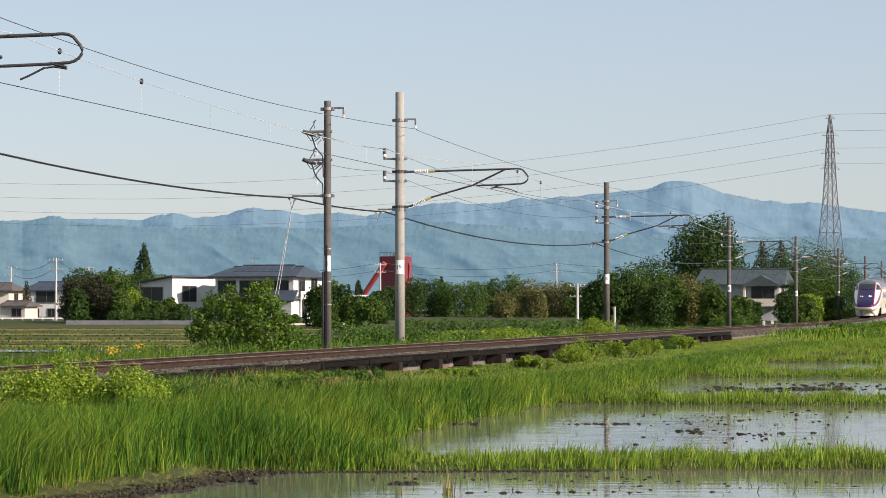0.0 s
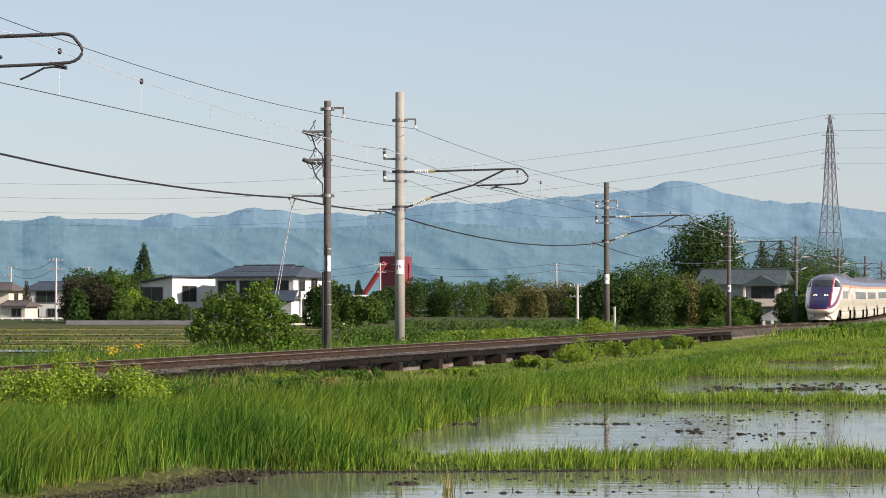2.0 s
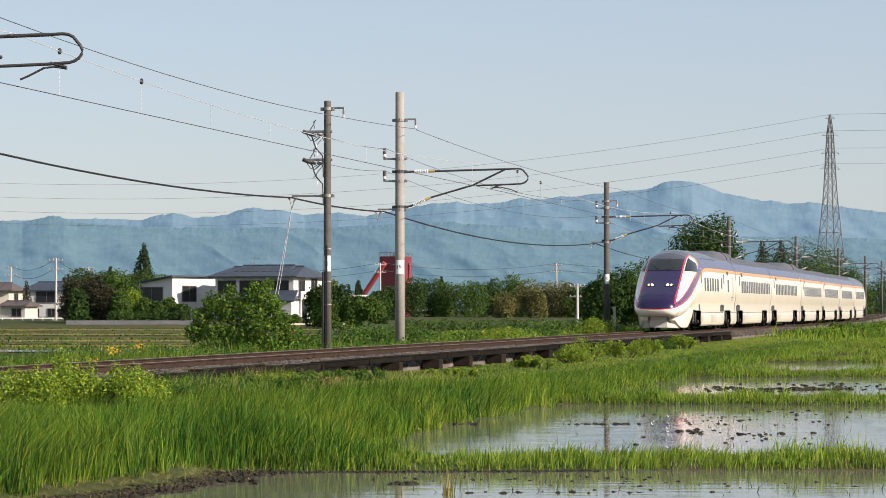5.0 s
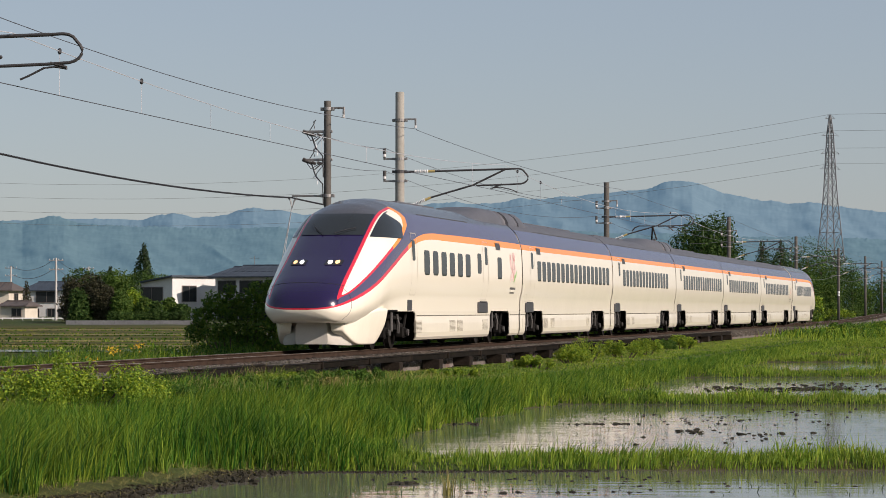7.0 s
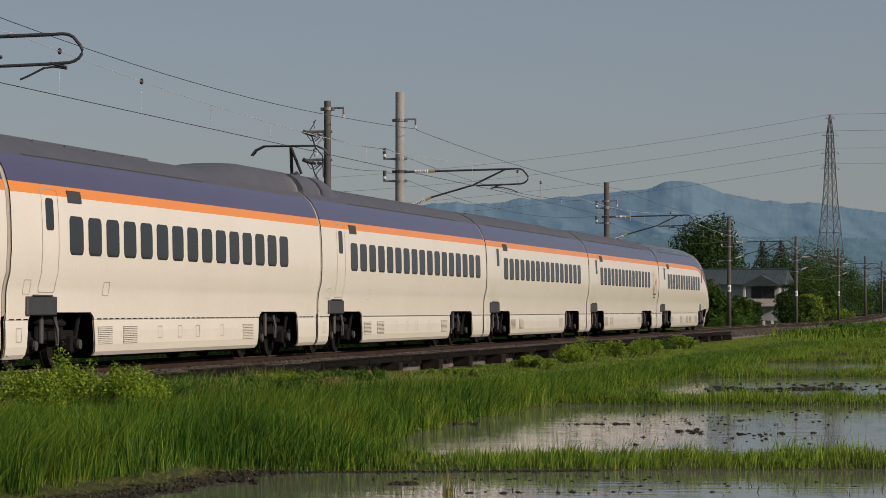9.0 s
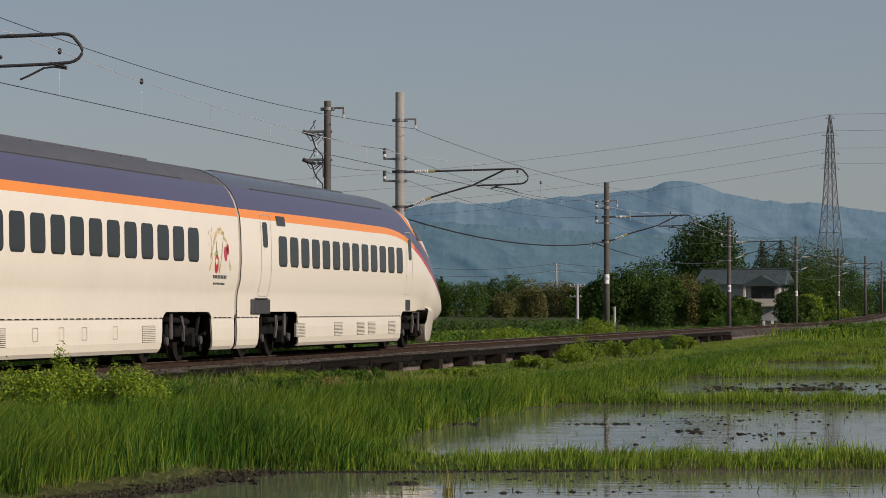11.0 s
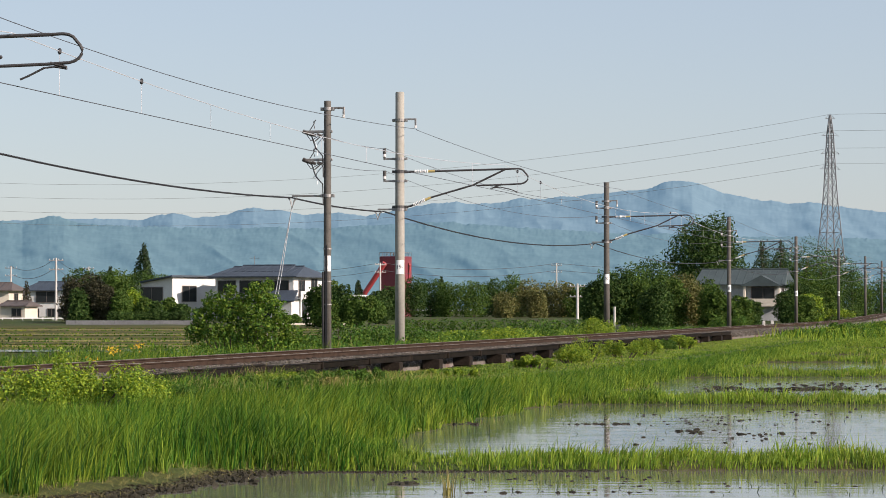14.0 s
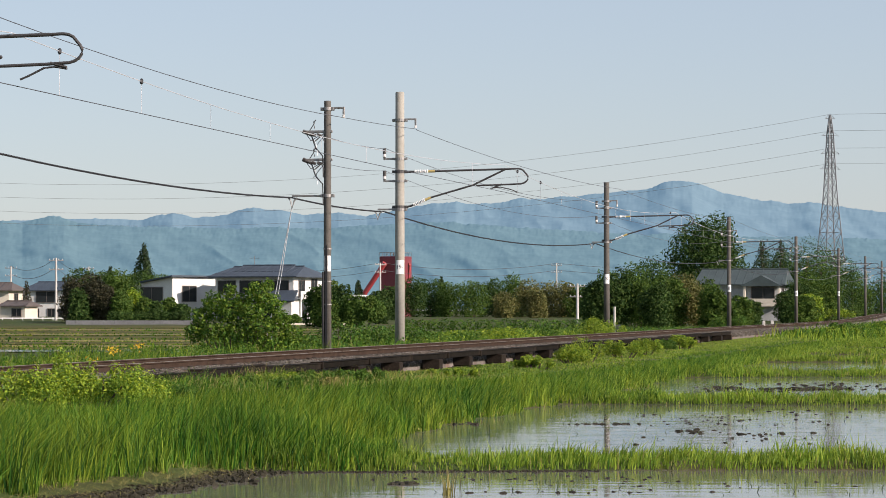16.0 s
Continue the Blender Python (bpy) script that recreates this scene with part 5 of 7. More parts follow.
def house_window(house, face, u, z, w, h, dims):
    """A window on a wall: face 'front' (-y) or 'side' (+x); u along that wall from its middle."""
    W, D = dims
    m = pose(u, -D / 2, z) if face == "front" else pose(W / 2, u, z, 0, 0, 90)
    bm = bmesh.new()
    for a in ((-w / 2 - .08, w / 2 + .08, -.09, .02, h / 2, h / 2 + .09), (-w / 2 - .08, w / 2 + .08, -.12, .02, -h / 2 - .09, -h / 2), (-w / 2 - .08, -w / 2, -.09, .02, -h / 2, h / 2), (w / 2, w / 2 + .08, -.09, .02, -h / 2, h / 2), (-.035, .035, -.06, .02, -h / 2, h / 2)):
        box(bm, *a)
    f = part("window", bm, M["frame"], house)
    f.matrix_basis = m
    for sx in (-1, 1):
        bm = bmesh.new()
        box(bm, min(sx * .035, sx * w / 2), max(sx * .035, sx * w / 2), -.035, -.012, -h / 2, h / 2)
        part("pane", bm, M["glass_dark"], f)


def gable_roof(house, W, D, z, rise, over, material, hip=0.0, t=0.14):
    """Ridge along x; hip pulls the ridge ends in."""
    bm = bmesh.new()
    x, y = W / 2 + over, D / 2 + over
    a = [bm.verts.new(p) for p in ((-x, -y, z - t), (x, -y, z - t), (x, y, z - t), (-x, y, z - t), (-x, -y, z), (x, -y, z), (x, y, z), (-x, y, z), (-x + hip, 0, z + rise), (x - hip, 0, z + rise))]
    for f in ((0, 1, 5, 4), (1, 2, 6, 5), (2, 3, 7, 6), (3, 0, 4, 7), (4, 5, 9, 8), (6, 7, 8, 9), (5, 6, 9), (7, 4, 8), (3, 2, 1, 0)):
        bm.faces.new([a[i] for i in f])
    r = part("roof", bm, M[material], house)
    bm = bmesh.new()
    tube(bm, [(-x + hip, 0, z + rise), (x - hip, 0, z + rise)], 0.13, 6)
    part("ridge_cap", bm, M[material], r)
    bm = bmesh.new()
    n = int(2 * x / 0.9)
    for k in range(n):
        q = -x + (k + 0.5) * 2 * x / n
        s = max(0.0, min(1.0, (x - abs(q)) / max(hip, 0.01))) if hip else 1.0
        if s > 0.15:
            tube(bm, [(q, -y, z + 0.02), (q, -y * (1 - s), z + rise * s + 0.02)], 0.035, 4)
    tagged(part("roof_seams", bm, M[material], r), kind="stuff")
    return r


def walls(house, W, D, z, material, base=0.0):
    bm = bmesh.new()
    box(bm, -W / 2, W / 2, -D / 2, D / 2, base, z)
    return part("wall", bm, M[material], house)


def houses():
    h = empty("house", pose(-58.5 * 340 / 950, 340, 0.25, 0, 0, -25), "two-storey white house with blue-grey hipped roof and solar panels", "house", "houses")
    W, D = 10.6, 7.4
    walls(h, W, D, 5.75, "wallwhite")
    gable_roof(h, W, D, 5.75, 1.2, 0.8, "roofblue", 1.3)
    bm = bmesh.new()
    for k in range(4):
        box(bm, -3.6 + k * 1.6, -2.1 + k * 1.6, -3.3, -0.9, 0, 0.06)
    sp = part("solar_panel", bm, M["glass_dark"], h, "dark solar panels")
    sp.matrix_basis = pose(0, -0.1, 6.22, 15.8, 0, 0)
    for u, w in ((-3.7, 2.3), (-0.4, 3.0), (3.2, 2.9)):
        house_window(h, "front", u, 4.5, w, 1.35, (W, D))
    gable_roof(h, W * 0.62, D * 0.5, 6.35, 0.75, 0.5, "roofblue", 0.25)
    bm = bmesh.new()
    box(bm, 1.6, W / 2 + 1.0, -D / 2 - 2.4, -D / 2, 0, 2.75)
    part("porch_wall", bm, M["wallwhite"], h)
    bm = bmesh.new()
    e = [bm.verts.new(p) for p in ((1.0, -D / 2 - 3.1, 2.7), (W / 2 + 1.7, -D / 2 - 3.1, 2.7), (W / 2 + 0.6, -D / 2, 3.95), (2.0, -D / 2, 3.95))]
    f = bm.faces.new(e)
    bm.normal_update()
    bmesh.ops.solidify(bm, geom=[f], thickness=-0.14)
    part("lean_to_roof", bm, M["roofblue"], h)
    bm = bmesh.new()
    box(bm, 2.0, 4.6, -D / 2 - 2.46, -D / 2 - 2.38, 0.3, 2.3)
    part("sliding_door", bm, M["glass_dark"], h, "dark glazed sliding door")
    for u, w, z, hh in ((-1.7, 1.4, 4.3, 1.9), (1.5, 1.4, 4.8, 1.2), (-1.5, 2.0, 1.5, 1.9), (2.2, 1.2, 1.5, 1.1)):
        house_window(h, "side", u, z, w, hh, (W, D))
    for u in (-3.6, -0.6):
        house_window(h, "front", u, 1.5, 2.6, 1.9, (W, D))
    bm = bmesh.new()
    box(bm, -W / 2 - 0.4, W / 2 + 0.9, -D / 2 - 1.6, -D / 2 + 0.1, 2.95, 3.1, 0, None)
    pr = part("porch_roof", bm, M["roofblue"], h)
    bm = bmesh.new()
    box(bm, W / 2, W / 2 + 1.3, -D / 2 - 0.5, 1.0, 3.0, 3.15)
    box(bm, W / 2 + 1.2, W / 2 + 1.3, -D / 2 - 0.5, 1.0, 3.15, 3.95)
    part("balcony", bm, M["wallwhite"], h)
    for px, py in ((W / 2 + 1.2, -D / 2 - 0.4), (W / 2 + 1.2, 0.9), (W / 2 - 1.0, -D / 2 - 1.4), (0.5, -D / 2 - 1.4)):
        bm = bmesh.new()
        box(bm, px - 0.09, px + 0.09, py - 0.09, py + 0.09, 0, 3.0)
        part("post", bm, M["wallwhite"], h)
    # antenna
    bm = bmesh.new()
    tube(bm, [(-2, 0, 6.9), (-2, 0, 8.2)], 0.03, 5)
    for k in range(5):
        bar(bm, (-2.5, -0.4 + 0.2 * k, 8.0), (-1.5, -0.4 + 0.2 * k, 8.0), 0.02)
    part("antenna", bm, M["steel"], h)

    h = empty("house", pose(-0.0955 * 345, 346, 0.25, 0, 0, -38), "white house with a thin single-pitch dark roof", "house", "houses")
    W, D = 7.6, 8.6
    walls(h, W, D, 4.9, "wallwhite")
    bm = bmesh.new()
    v = [bm.verts.new(p) for p in ((-W / 2 - .9, -D / 2 - .6, 4.55), (W / 2 + .5, -D / 2 - .6, 5.75), (W / 2 + .5, D / 2 + .6, 5.75), (-W / 2 - .9, D / 2 + .6, 4.55))]
    f = bm.faces.new(v)
    bm.normal_update()
    bmesh.ops.solidify(bm, geom=[f], thickness=-0.18)
    part("roof", bm, M["roofblue"], h)
    bm = bmesh.new()
    v = [(W / 2, -D / 2), (W / 2, D / 2)]
    a = [bm.verts.new(p) for p in ((-W / 2, -D / 2, 4.9), (W / 2, -D / 2, 4.9), (W / 2, -D / 2, 5.7), (-W / 2, D / 2, 4.9), (W / 2, D / 2, 4.9), (W / 2, D / 2, 5.7))]
    for q in ((0, 1, 2), (5, 4, 3), (1, 4, 5, 2), (0, 2, 5, 3)):
        bm.faces.new([a[i] for i in q])
    part("gable_wall", bm, M["wallwhite"], h)
    house_window(h, "front", 0.4, 3.6, 3.6, 1.7, (W, D))
    house_window(h, "side", -1.4, 3.7, 2.4, 1.8, (W, D))

    h = empty("house", pose(-0.138 * 410, 410, 0.25, 0, 0, -14), "white two-storey house with grey roof and dark balcony", "house", "houses")
    W, D = 6.4, 6
    walls(h, W, D, 4.6, "wallwhite")
    gable_roof(h, W, D, 4.6, 1.2, 0.5, "roofblue", 1.4)
    house_window(h, "front", 0.2, 3.6, 3.2, 1.5, (W, D))
    for u in (-1.6, 1.0, 2.6):
        house_window(h, "front", u, 1.3, 1.2, 1.1, (W, D))

    h = empty("house", pose(-0.160 * 390, 392, 0.25, 0, 0, -10), "cream two-storey house with dark brown roofs", "house", "houses")
    W, D = 6.5, 6
    walls(h, W, D, 4.5, "wallcream")
    gable_roof(h, W, D, 4.5, 1.0, 0.7, "roofbrown", 1.2)
    house_window(h, "side", 0.0, 3.4, 1.6, 1.2, (W, D))
    h = empty("house", pose(-0.1505 * 370, 371, 0.25, 0, 0, -20), "low cream annex with a brown roof", "house", "houses")
    walls(h, 3.6, 3.5, 2.3, "wallcream")
    gable_roof(h, 3.6, 3.5, 2.3, 0.6, 0.5, "roofbrown", 0.5)
    house_window(h, "front", 0.6, 1.4, 1.3, 0.9, (3.6, 3.5))
    h = empty("house", pose(-0.1475 * 430, 432, 0.25, 0, 0, -12), "grey house with dark brown roof among other roofs", "house", "houses")
    walls(h, 6, 5, 4.0, "wallgrey")
    gable_roof(h, 6, 5, 4.0, 1.0, 0.6, "roofbrown", 0.0)
    house_window(h, "front", 0.6, 3.0, 2.2, 1.1, (6, 5))

    h = empty("house", pose(0.1075 * 330, 332, 0.3, 0, 0, -16), "grey house with dark teal tiled roof behind bushes", "house", "houses")
    W, D = 9.4, 6.5
    walls(h, W, D, 4.7, "wallgrey")
    gable_roof(h, W, D, 4.7, 1.75, 0.7, "roofteal", 0.3)
    bm = bmesh.new()
    z = 4.45
    a = [bm.verts.new(p) for p in ((0.2, -D / 2 - 1.4, z), (5.2, -D / 2 - 1.4, z), (2.7, -D / 2 - 1.4, z + 1.25), (0.2, 0, z), (5.2, 0, z), (2.7, 0, z + 1.25))]
    for q in ((0, 1, 2), (1, 4, 5, 2), (3, 0, 2, 5), (4, 3, 5), (0, 3, 4, 1)):
        bm.faces.new([a[i] for i in q])
    part("porch_gable", bm, M["roofteal"], h)
    bm = bmesh.new()
    box(bm, 0.6, 4.8, -D / 2 - 1.2, -D / 2, 2.1, 3.0)
    for x in (0.6, 4.6):
        box(bm, x, x + 0.25, -D / 2 - 1.2, -D / 2 - 0.95, 3.0, 4.45)
    part("balcony", bm, M["wallcream"], h)
    house_window(h, "front", 2.7, 3.6, 2.6, 1.4, (W, D))
    house_window(h, "side", -1.6, 3.6, 1.2, 1.2, (W, D))

    # grain silo
    s = empty("grain_silo", pose(-0.0168 * 600, 600, 0.3, 0, 0, -30), "tall faded red square silo with a slanting red chute", "silo")
    bm = bmesh.new()
    box(bm, -2.3, 2.3, -2.9, 2.9, 0, 13.0, 0.1)
    part("tower", bm, M["redpaint"], s)
    bm = bmesh.new()
    for x0, x1, y0, y1 in ((-2.3, 2.3, -2.9, -2.82), (-2.3, 2.3, 2.82, 2.9), (-2.3, -2.22, -2.9, 2.9), (2.22, 2.3, -2.9, 2.9)):
        box(bm, x0, x1, y0, y1, 13.75, 13.83)
        for k in range(6):
            q = k / 5
            x, y = x0 + (x1 - x0) * q, y0 + (y1 - y0) * q
            box(bm, x - 0.04, x + 0.04, y - 0.04, y + 0.04, 13.0, 13.8)
    part("roof_railing", bm, M["steel"], s)
    bm = bmesh.new()
    tube(bm, [(-6.6, -3.0, 4.2), (-0.6, -3.4, 11.6)], 0.55, 12)
    part("chute", bm, M["redchute"], s, "bright red tubular chute")
    bm = bmesh.new()
    tube(bm, [(2.45, 1.5, 8.0), (2.65, 1.5, 11.0), (2.45, 1.5, 11.6)], 0.22, 8)
    part("pipe", bm, M["redchute"], s)
    h = empty("house", pose(-0.0315 * 430, 430, 0.25, 0, 0, 55), "low house with pale gabled roof among trees", "house", "houses")
    walls(h, 6, 5, 2.7, "wallcream")
    gable_roof(h, 6, 5, 2.7, 1.2, 0.6, "wallgrey", 0)
    # garden wall and guard rail
    bm = bmesh.new()
    for k in range(13):
        box(bm, k * 1.02, k * 1.02 + 1.0, -0.1, 0.1, 0, 0.62, 0.01)
    w = part("garden_wall", bm, M["dulwall"], None)
    w.matrix_basis = pose(-0.1335 * 295, 295, 0.28)
    tagged(w, "low grey concrete garden wall along the field", "wall", kind="structure")
    bm = bmesh.new()
    for k in range(8):
        box(bm, k * 1.2, k * 1.2 + 1.18, -0.1, 0.1, 0, 0.45, 0.01)
    w = part("garden_wall", bm, M["wallcream"], None)
    w.matrix_basis = pose(-0.062 * 290, 292, 0.2)
    tagged(w, "low pale block wall below the garden", "wall", kind="structure")
    g = empty("guard_rail", pose(-0.160 * 335, 336, 0.25), "white roadside guard rail with posts", "guard rail", kind="structure")
    bm = bmesh.new()
    for z in (0.35, 0.7):
        box(bm, 0, 8.4, -0.04, 0.04, z, z + 0.12)
    part("beam", bm, M["plate"], g)
    for k in range(8):
        bm = bmesh.new()
        box(bm, k * 1.2 - 0.05, k * 1.2 + 0.05, 0.04, 0.12, 0, 0.85)
        part("post", bm, M["plate"], g)


houses()
# relay box and marker posts by the line
bx = empty("relay_box", pose(*beside(150.5, -4.1, 0.45)), "small grey relay box on a post beside the line", "relay box")
bm = bmesh.new()
tube(bm, [(0, 0, 0), (0, 0, 1.75)], 0.06, 8)
part("post", bm, M["palepole"], bx)
bm = bmesh.new()
box(bm, 0.05, 0.35, -0.1, 0.12, 0.1, 0.75, 0.02)
part("cabinet", bm, M["greybox"], bx)
for k, d in ((0.1135, 196), (0.1165, 205)):
    bm = bmesh.new()
    box(bm, -0.1, 0.1, -0.1, 0.1, 0, 0.75, 0.03)
    b = part("marker_post", bm, M["palepole"], None)
    b.matrix_basis = pose(k * d, d, 0.5)
    tagged(b, "short pale concrete marker post by the line", "post", "marker posts")


# ---- trees and bushes ----
def crown_blobs(h, r, low, n, r_seed, spread=1.0, top=0.55):
    q = random.Random(r_seed)
    out = []
    for k in range(n):
        t = (k + 0.5) / n
        z = low + (h - low) * (0.12 + 0.80 * t)
        wide = r * math.sin(math.pi * (0.18 + 0.72 * t)) ** top
        a = k * 2.4 + q.uniform(-0.5, 0.5)
        rr = wide * q.uniform(0.25, 0.68) * spread
        s = (h - low) * q.uniform(0.15, 0.26)
        out.append((rr * math.cos(a), rr * math.sin(a), z, max(s, wide * 0.36), max(s, wide * 0.36), s))
    return out


def tree(x, y, h, r, leaf="mid", low=0.25, n=16, count=3200, size=0.34, seed=1, z0=0.25, label="", kind="round", category="tree", trunk=0.0):
    """A tapered trunk with limbs and a crown of many small leaf clumps."""
    q = random.Random(seed)
    t = empty("tree", pose(x, y, z0, 0, 0, q.uniform(0, 360)), label or "leafy green garden tree with an uneven crown", category, "trees")
    lo = h * low
    if kind == "conifer":
        blobs = []
        for k in range(n):
            f = (k + 0.5) / n
            rad = r * (1 - f) ** 0.8 + 0.12
            for j in range(3):
                a = k * 1.9 + j * 2.1 + q.uniform(-.3, .3)
                rr = rad * q.uniform(0.45, 0.75)
                blobs.append((rr * math.cos(a), rr * math.sin(a), lo + (h - lo) * f, rad * 0.42, rad * 0.42, (h - lo) / n * 0.75))
    else:
        blobs = crown_blobs(h, r, lo, n, seed)
    bm = bmesh.new()
    tr = trunk or max(0.05, h * 0.022)
    tube(bm, [(0, 0, -0.3), (0.02 * h, 0, h * 0.3), (-0.01 * h, 0.01 * h, h * 0.6), (0, 0, h * 0.86)], [tr * 1.2, tr, tr * 0.6, tr * 0.15], 8)
    for b in blobs[::2]:
        zb = max(lo * 0.8, b[2] - r * 0.45)
        tube(bm, [(0, 0, zb), (b[0] * 0.5, b[1] * 0.5, (zb + b[2]) / 2 + 0.1), (b[0], b[1], b[2])], [tr * 0.5, tr * 0.3, tr * 0.1], 5)
    part("trunk", bm, M["bark"], t)
    c, d = cloud(blobs, count)
    me = leaves("crown", c, size, FOL[leaf], 0.5, d * 0.9)
    ob = new("crown", me)
    ob.parent = t
    return t


def bush(x, y, blobs, leaf, count, size, label, z0=None, seed=1, stems=6, name="bush"):
    """A shrub: a few stems and leaves about overlapping clumps."""
    q = random.Random(seed)
    z0 = float(ground_z(x, y)) if z0 is None else z0
    b = empty(name, pose(x, y, z0 - 0.03), label, "bush", "bushes")
    bm = bmesh.new()
    for k in range(stems):
        e = blobs[k % len(blobs)]
        tube(bm, [(e[0] * 0.3, e[1] * 0.3, -0.1), (e[0] * 0.7 + q.uniform(-.1, .1), e[1] * 0.7, e[2] * 0.6), (e[0], e[1], e[2] + e[5] * 0.5)], [0.03, 0.02, 0.006], 5)
    tagged(part("stems", bm, M["bark"], b), kind="stuff")
    c, d = cloud(blobs, count, 0.35)
    c[:, 2] = np.maximum(c[:, 2], 0.02)
    ob = new("foliage", leaves("foliage", c, size, FOL[leaf], 0.6, d * 0.7))
    ob.parent = b
    return b


def ring(n, rx, rz, h, seed, s=0.5):
    q = random.Random(seed)
    return [(q.uniform(-rx, rx), q.uniform(-rx, rx) * 0.6, h * q.uniform(0.35, 0.8), s * q.uniform(.7, 1.2), s * q.uniform(.7, 1.2), rz * q.uniform(.7, 1.2)) for _ in range(n)]


# garden trees round the houses: bearing, distance, height, crown radius, leaf
GARDEN = [
    (-.1312, 312, 5.0, 1.1, "brown", .05), (-.1285, 314, 5.9, 1.3, "dark", .08), (-.1258, 318, 6.0, 1.1, "conifer", .08), (-.1232, 310, 5.2, 1.2, "brown", .05), (-.1205, 312, 5.9, 1.3, "dark", .08), (-.1178, 316, 6.5, 1.2, "conifer", .08), (-.1150, 309, 5.9, 1.3, "mid", .05), (-.1120, 312, 5.2, 1.3, "dark", .05),
    (-.1200, 305, 4.2, 1.4, "brown", .03), (-.1140, 304, 3.6, 1.3, "mid", .02), (-.1095, 307, 3.6, 1.4, "bush", .02), (-.1055, 306, 2.9, 1.2, "mid", .02), (-.1020, 306, 2.6, 1.0, "dark", .02), (-.1285, 305, 3.8, 1.3, "dark", .02),
    (-.1065, 430, 7.6, 2.9, "dark", .2), (-.1015, 425, 6.6, 2.6, "mid", .2), (-.0575, 372, 6.9, 1.5, "mid", .2),
    (-.0300, 470, 6.6, 1.6, "conifer", .1), (-.0365, 262, 3.8, 1.5, "dark", .15), (-.0310, 258, 2.8, 1.2, "mid", .1), (-.0260, 246, 2.75, 1.6, "mid", .28), (-.0225, 300, 3.6, 1.5, "dark", .1), (-.0400, 258, 2.6, 1.1, "mid", .05),
    (-.0445, 268, 3.6, 1.2, "dark", .02), (-.0405, 266, 4.2, 1.3, "mid", .02), (-.0535, 300, 1.2, 1.0, "mid", .02), (-.0580, 304, 1.0, 1.0, "dark", .02), (-.0930, 308, 2.2, 1.2, "dark", .02), (-.0970, 310, 2.9, 1.3, "mid", .02), (-.0175, 330, 4.3, 1.5, "dark", .1), (-.0100, 395, 5.8, 2.2, "dark", .1), (-.0045, 402, 6.0, 2.3, "dark", .1), (-.0005, 420, 6.6, 1.4, "conifer", .1), (.0025, 398, 5.4, 2.4, "mid", .1),
    (.0105, 392, 5.5, 2.4, "mid", .08), (.0175, 397, 5.8, 2.2, "dark", .08), (.0245, 400, 6.4, 2.2, "mid", .08), (.0300, 392, 5.4, 2.3, "olive", .04), (.0215, 380, 3.8, 2.2, "olive", .02), (.0365, 388, 5.1, 2.4, "olive", .02),
    (.0430, 386, 5.3, 2.2, "olive", .02), (.0475, 385, 4.8, 2.0, "mid", .05), (.0335, 372, 4.2, 1.4, "olive", .02), (.0540, 330, 4.6, 2.2, "dark", .08),
]
for k, (b, d, h, r, leaf, low) in enumerate(GARDEN):
    tree(b * d, d, h, r * 1.12, leaf, low, 16, 4600, 0.29, seed=20 + k, kind="conifer" if leaf == "conifer" else "round",
         label={"olive": "feathery olive bamboo-like tree in a row", "brown": "tree with dull reddish-brown leaves by the wall", "conifer": "dark pointed conifer rising behind the trees", "dark": "dense dark green garden tree"}.get(leaf, "leafy green garden tree with an uneven crown"))
tree(-.1073 * 430, 436, 11.8, 2.6, "conifer", .3, 9, 5200, 0.34, seed=7, kind="conifer", label="tall dark conifer standing above the houses")
tree(-.1490 * 380, 384, 5.6, 1.1, "brown", .15, 9, 1200, 0.25, seed=9, kind="conifer", label="thin brownish conifer beside a house")
tree(.0945 * 390, 392, 13.8, 7.0, "dark", .22, 34, 15000, 0.42, seed=3, label="large spreading dark green tree towering over a house", trunk=0.35)
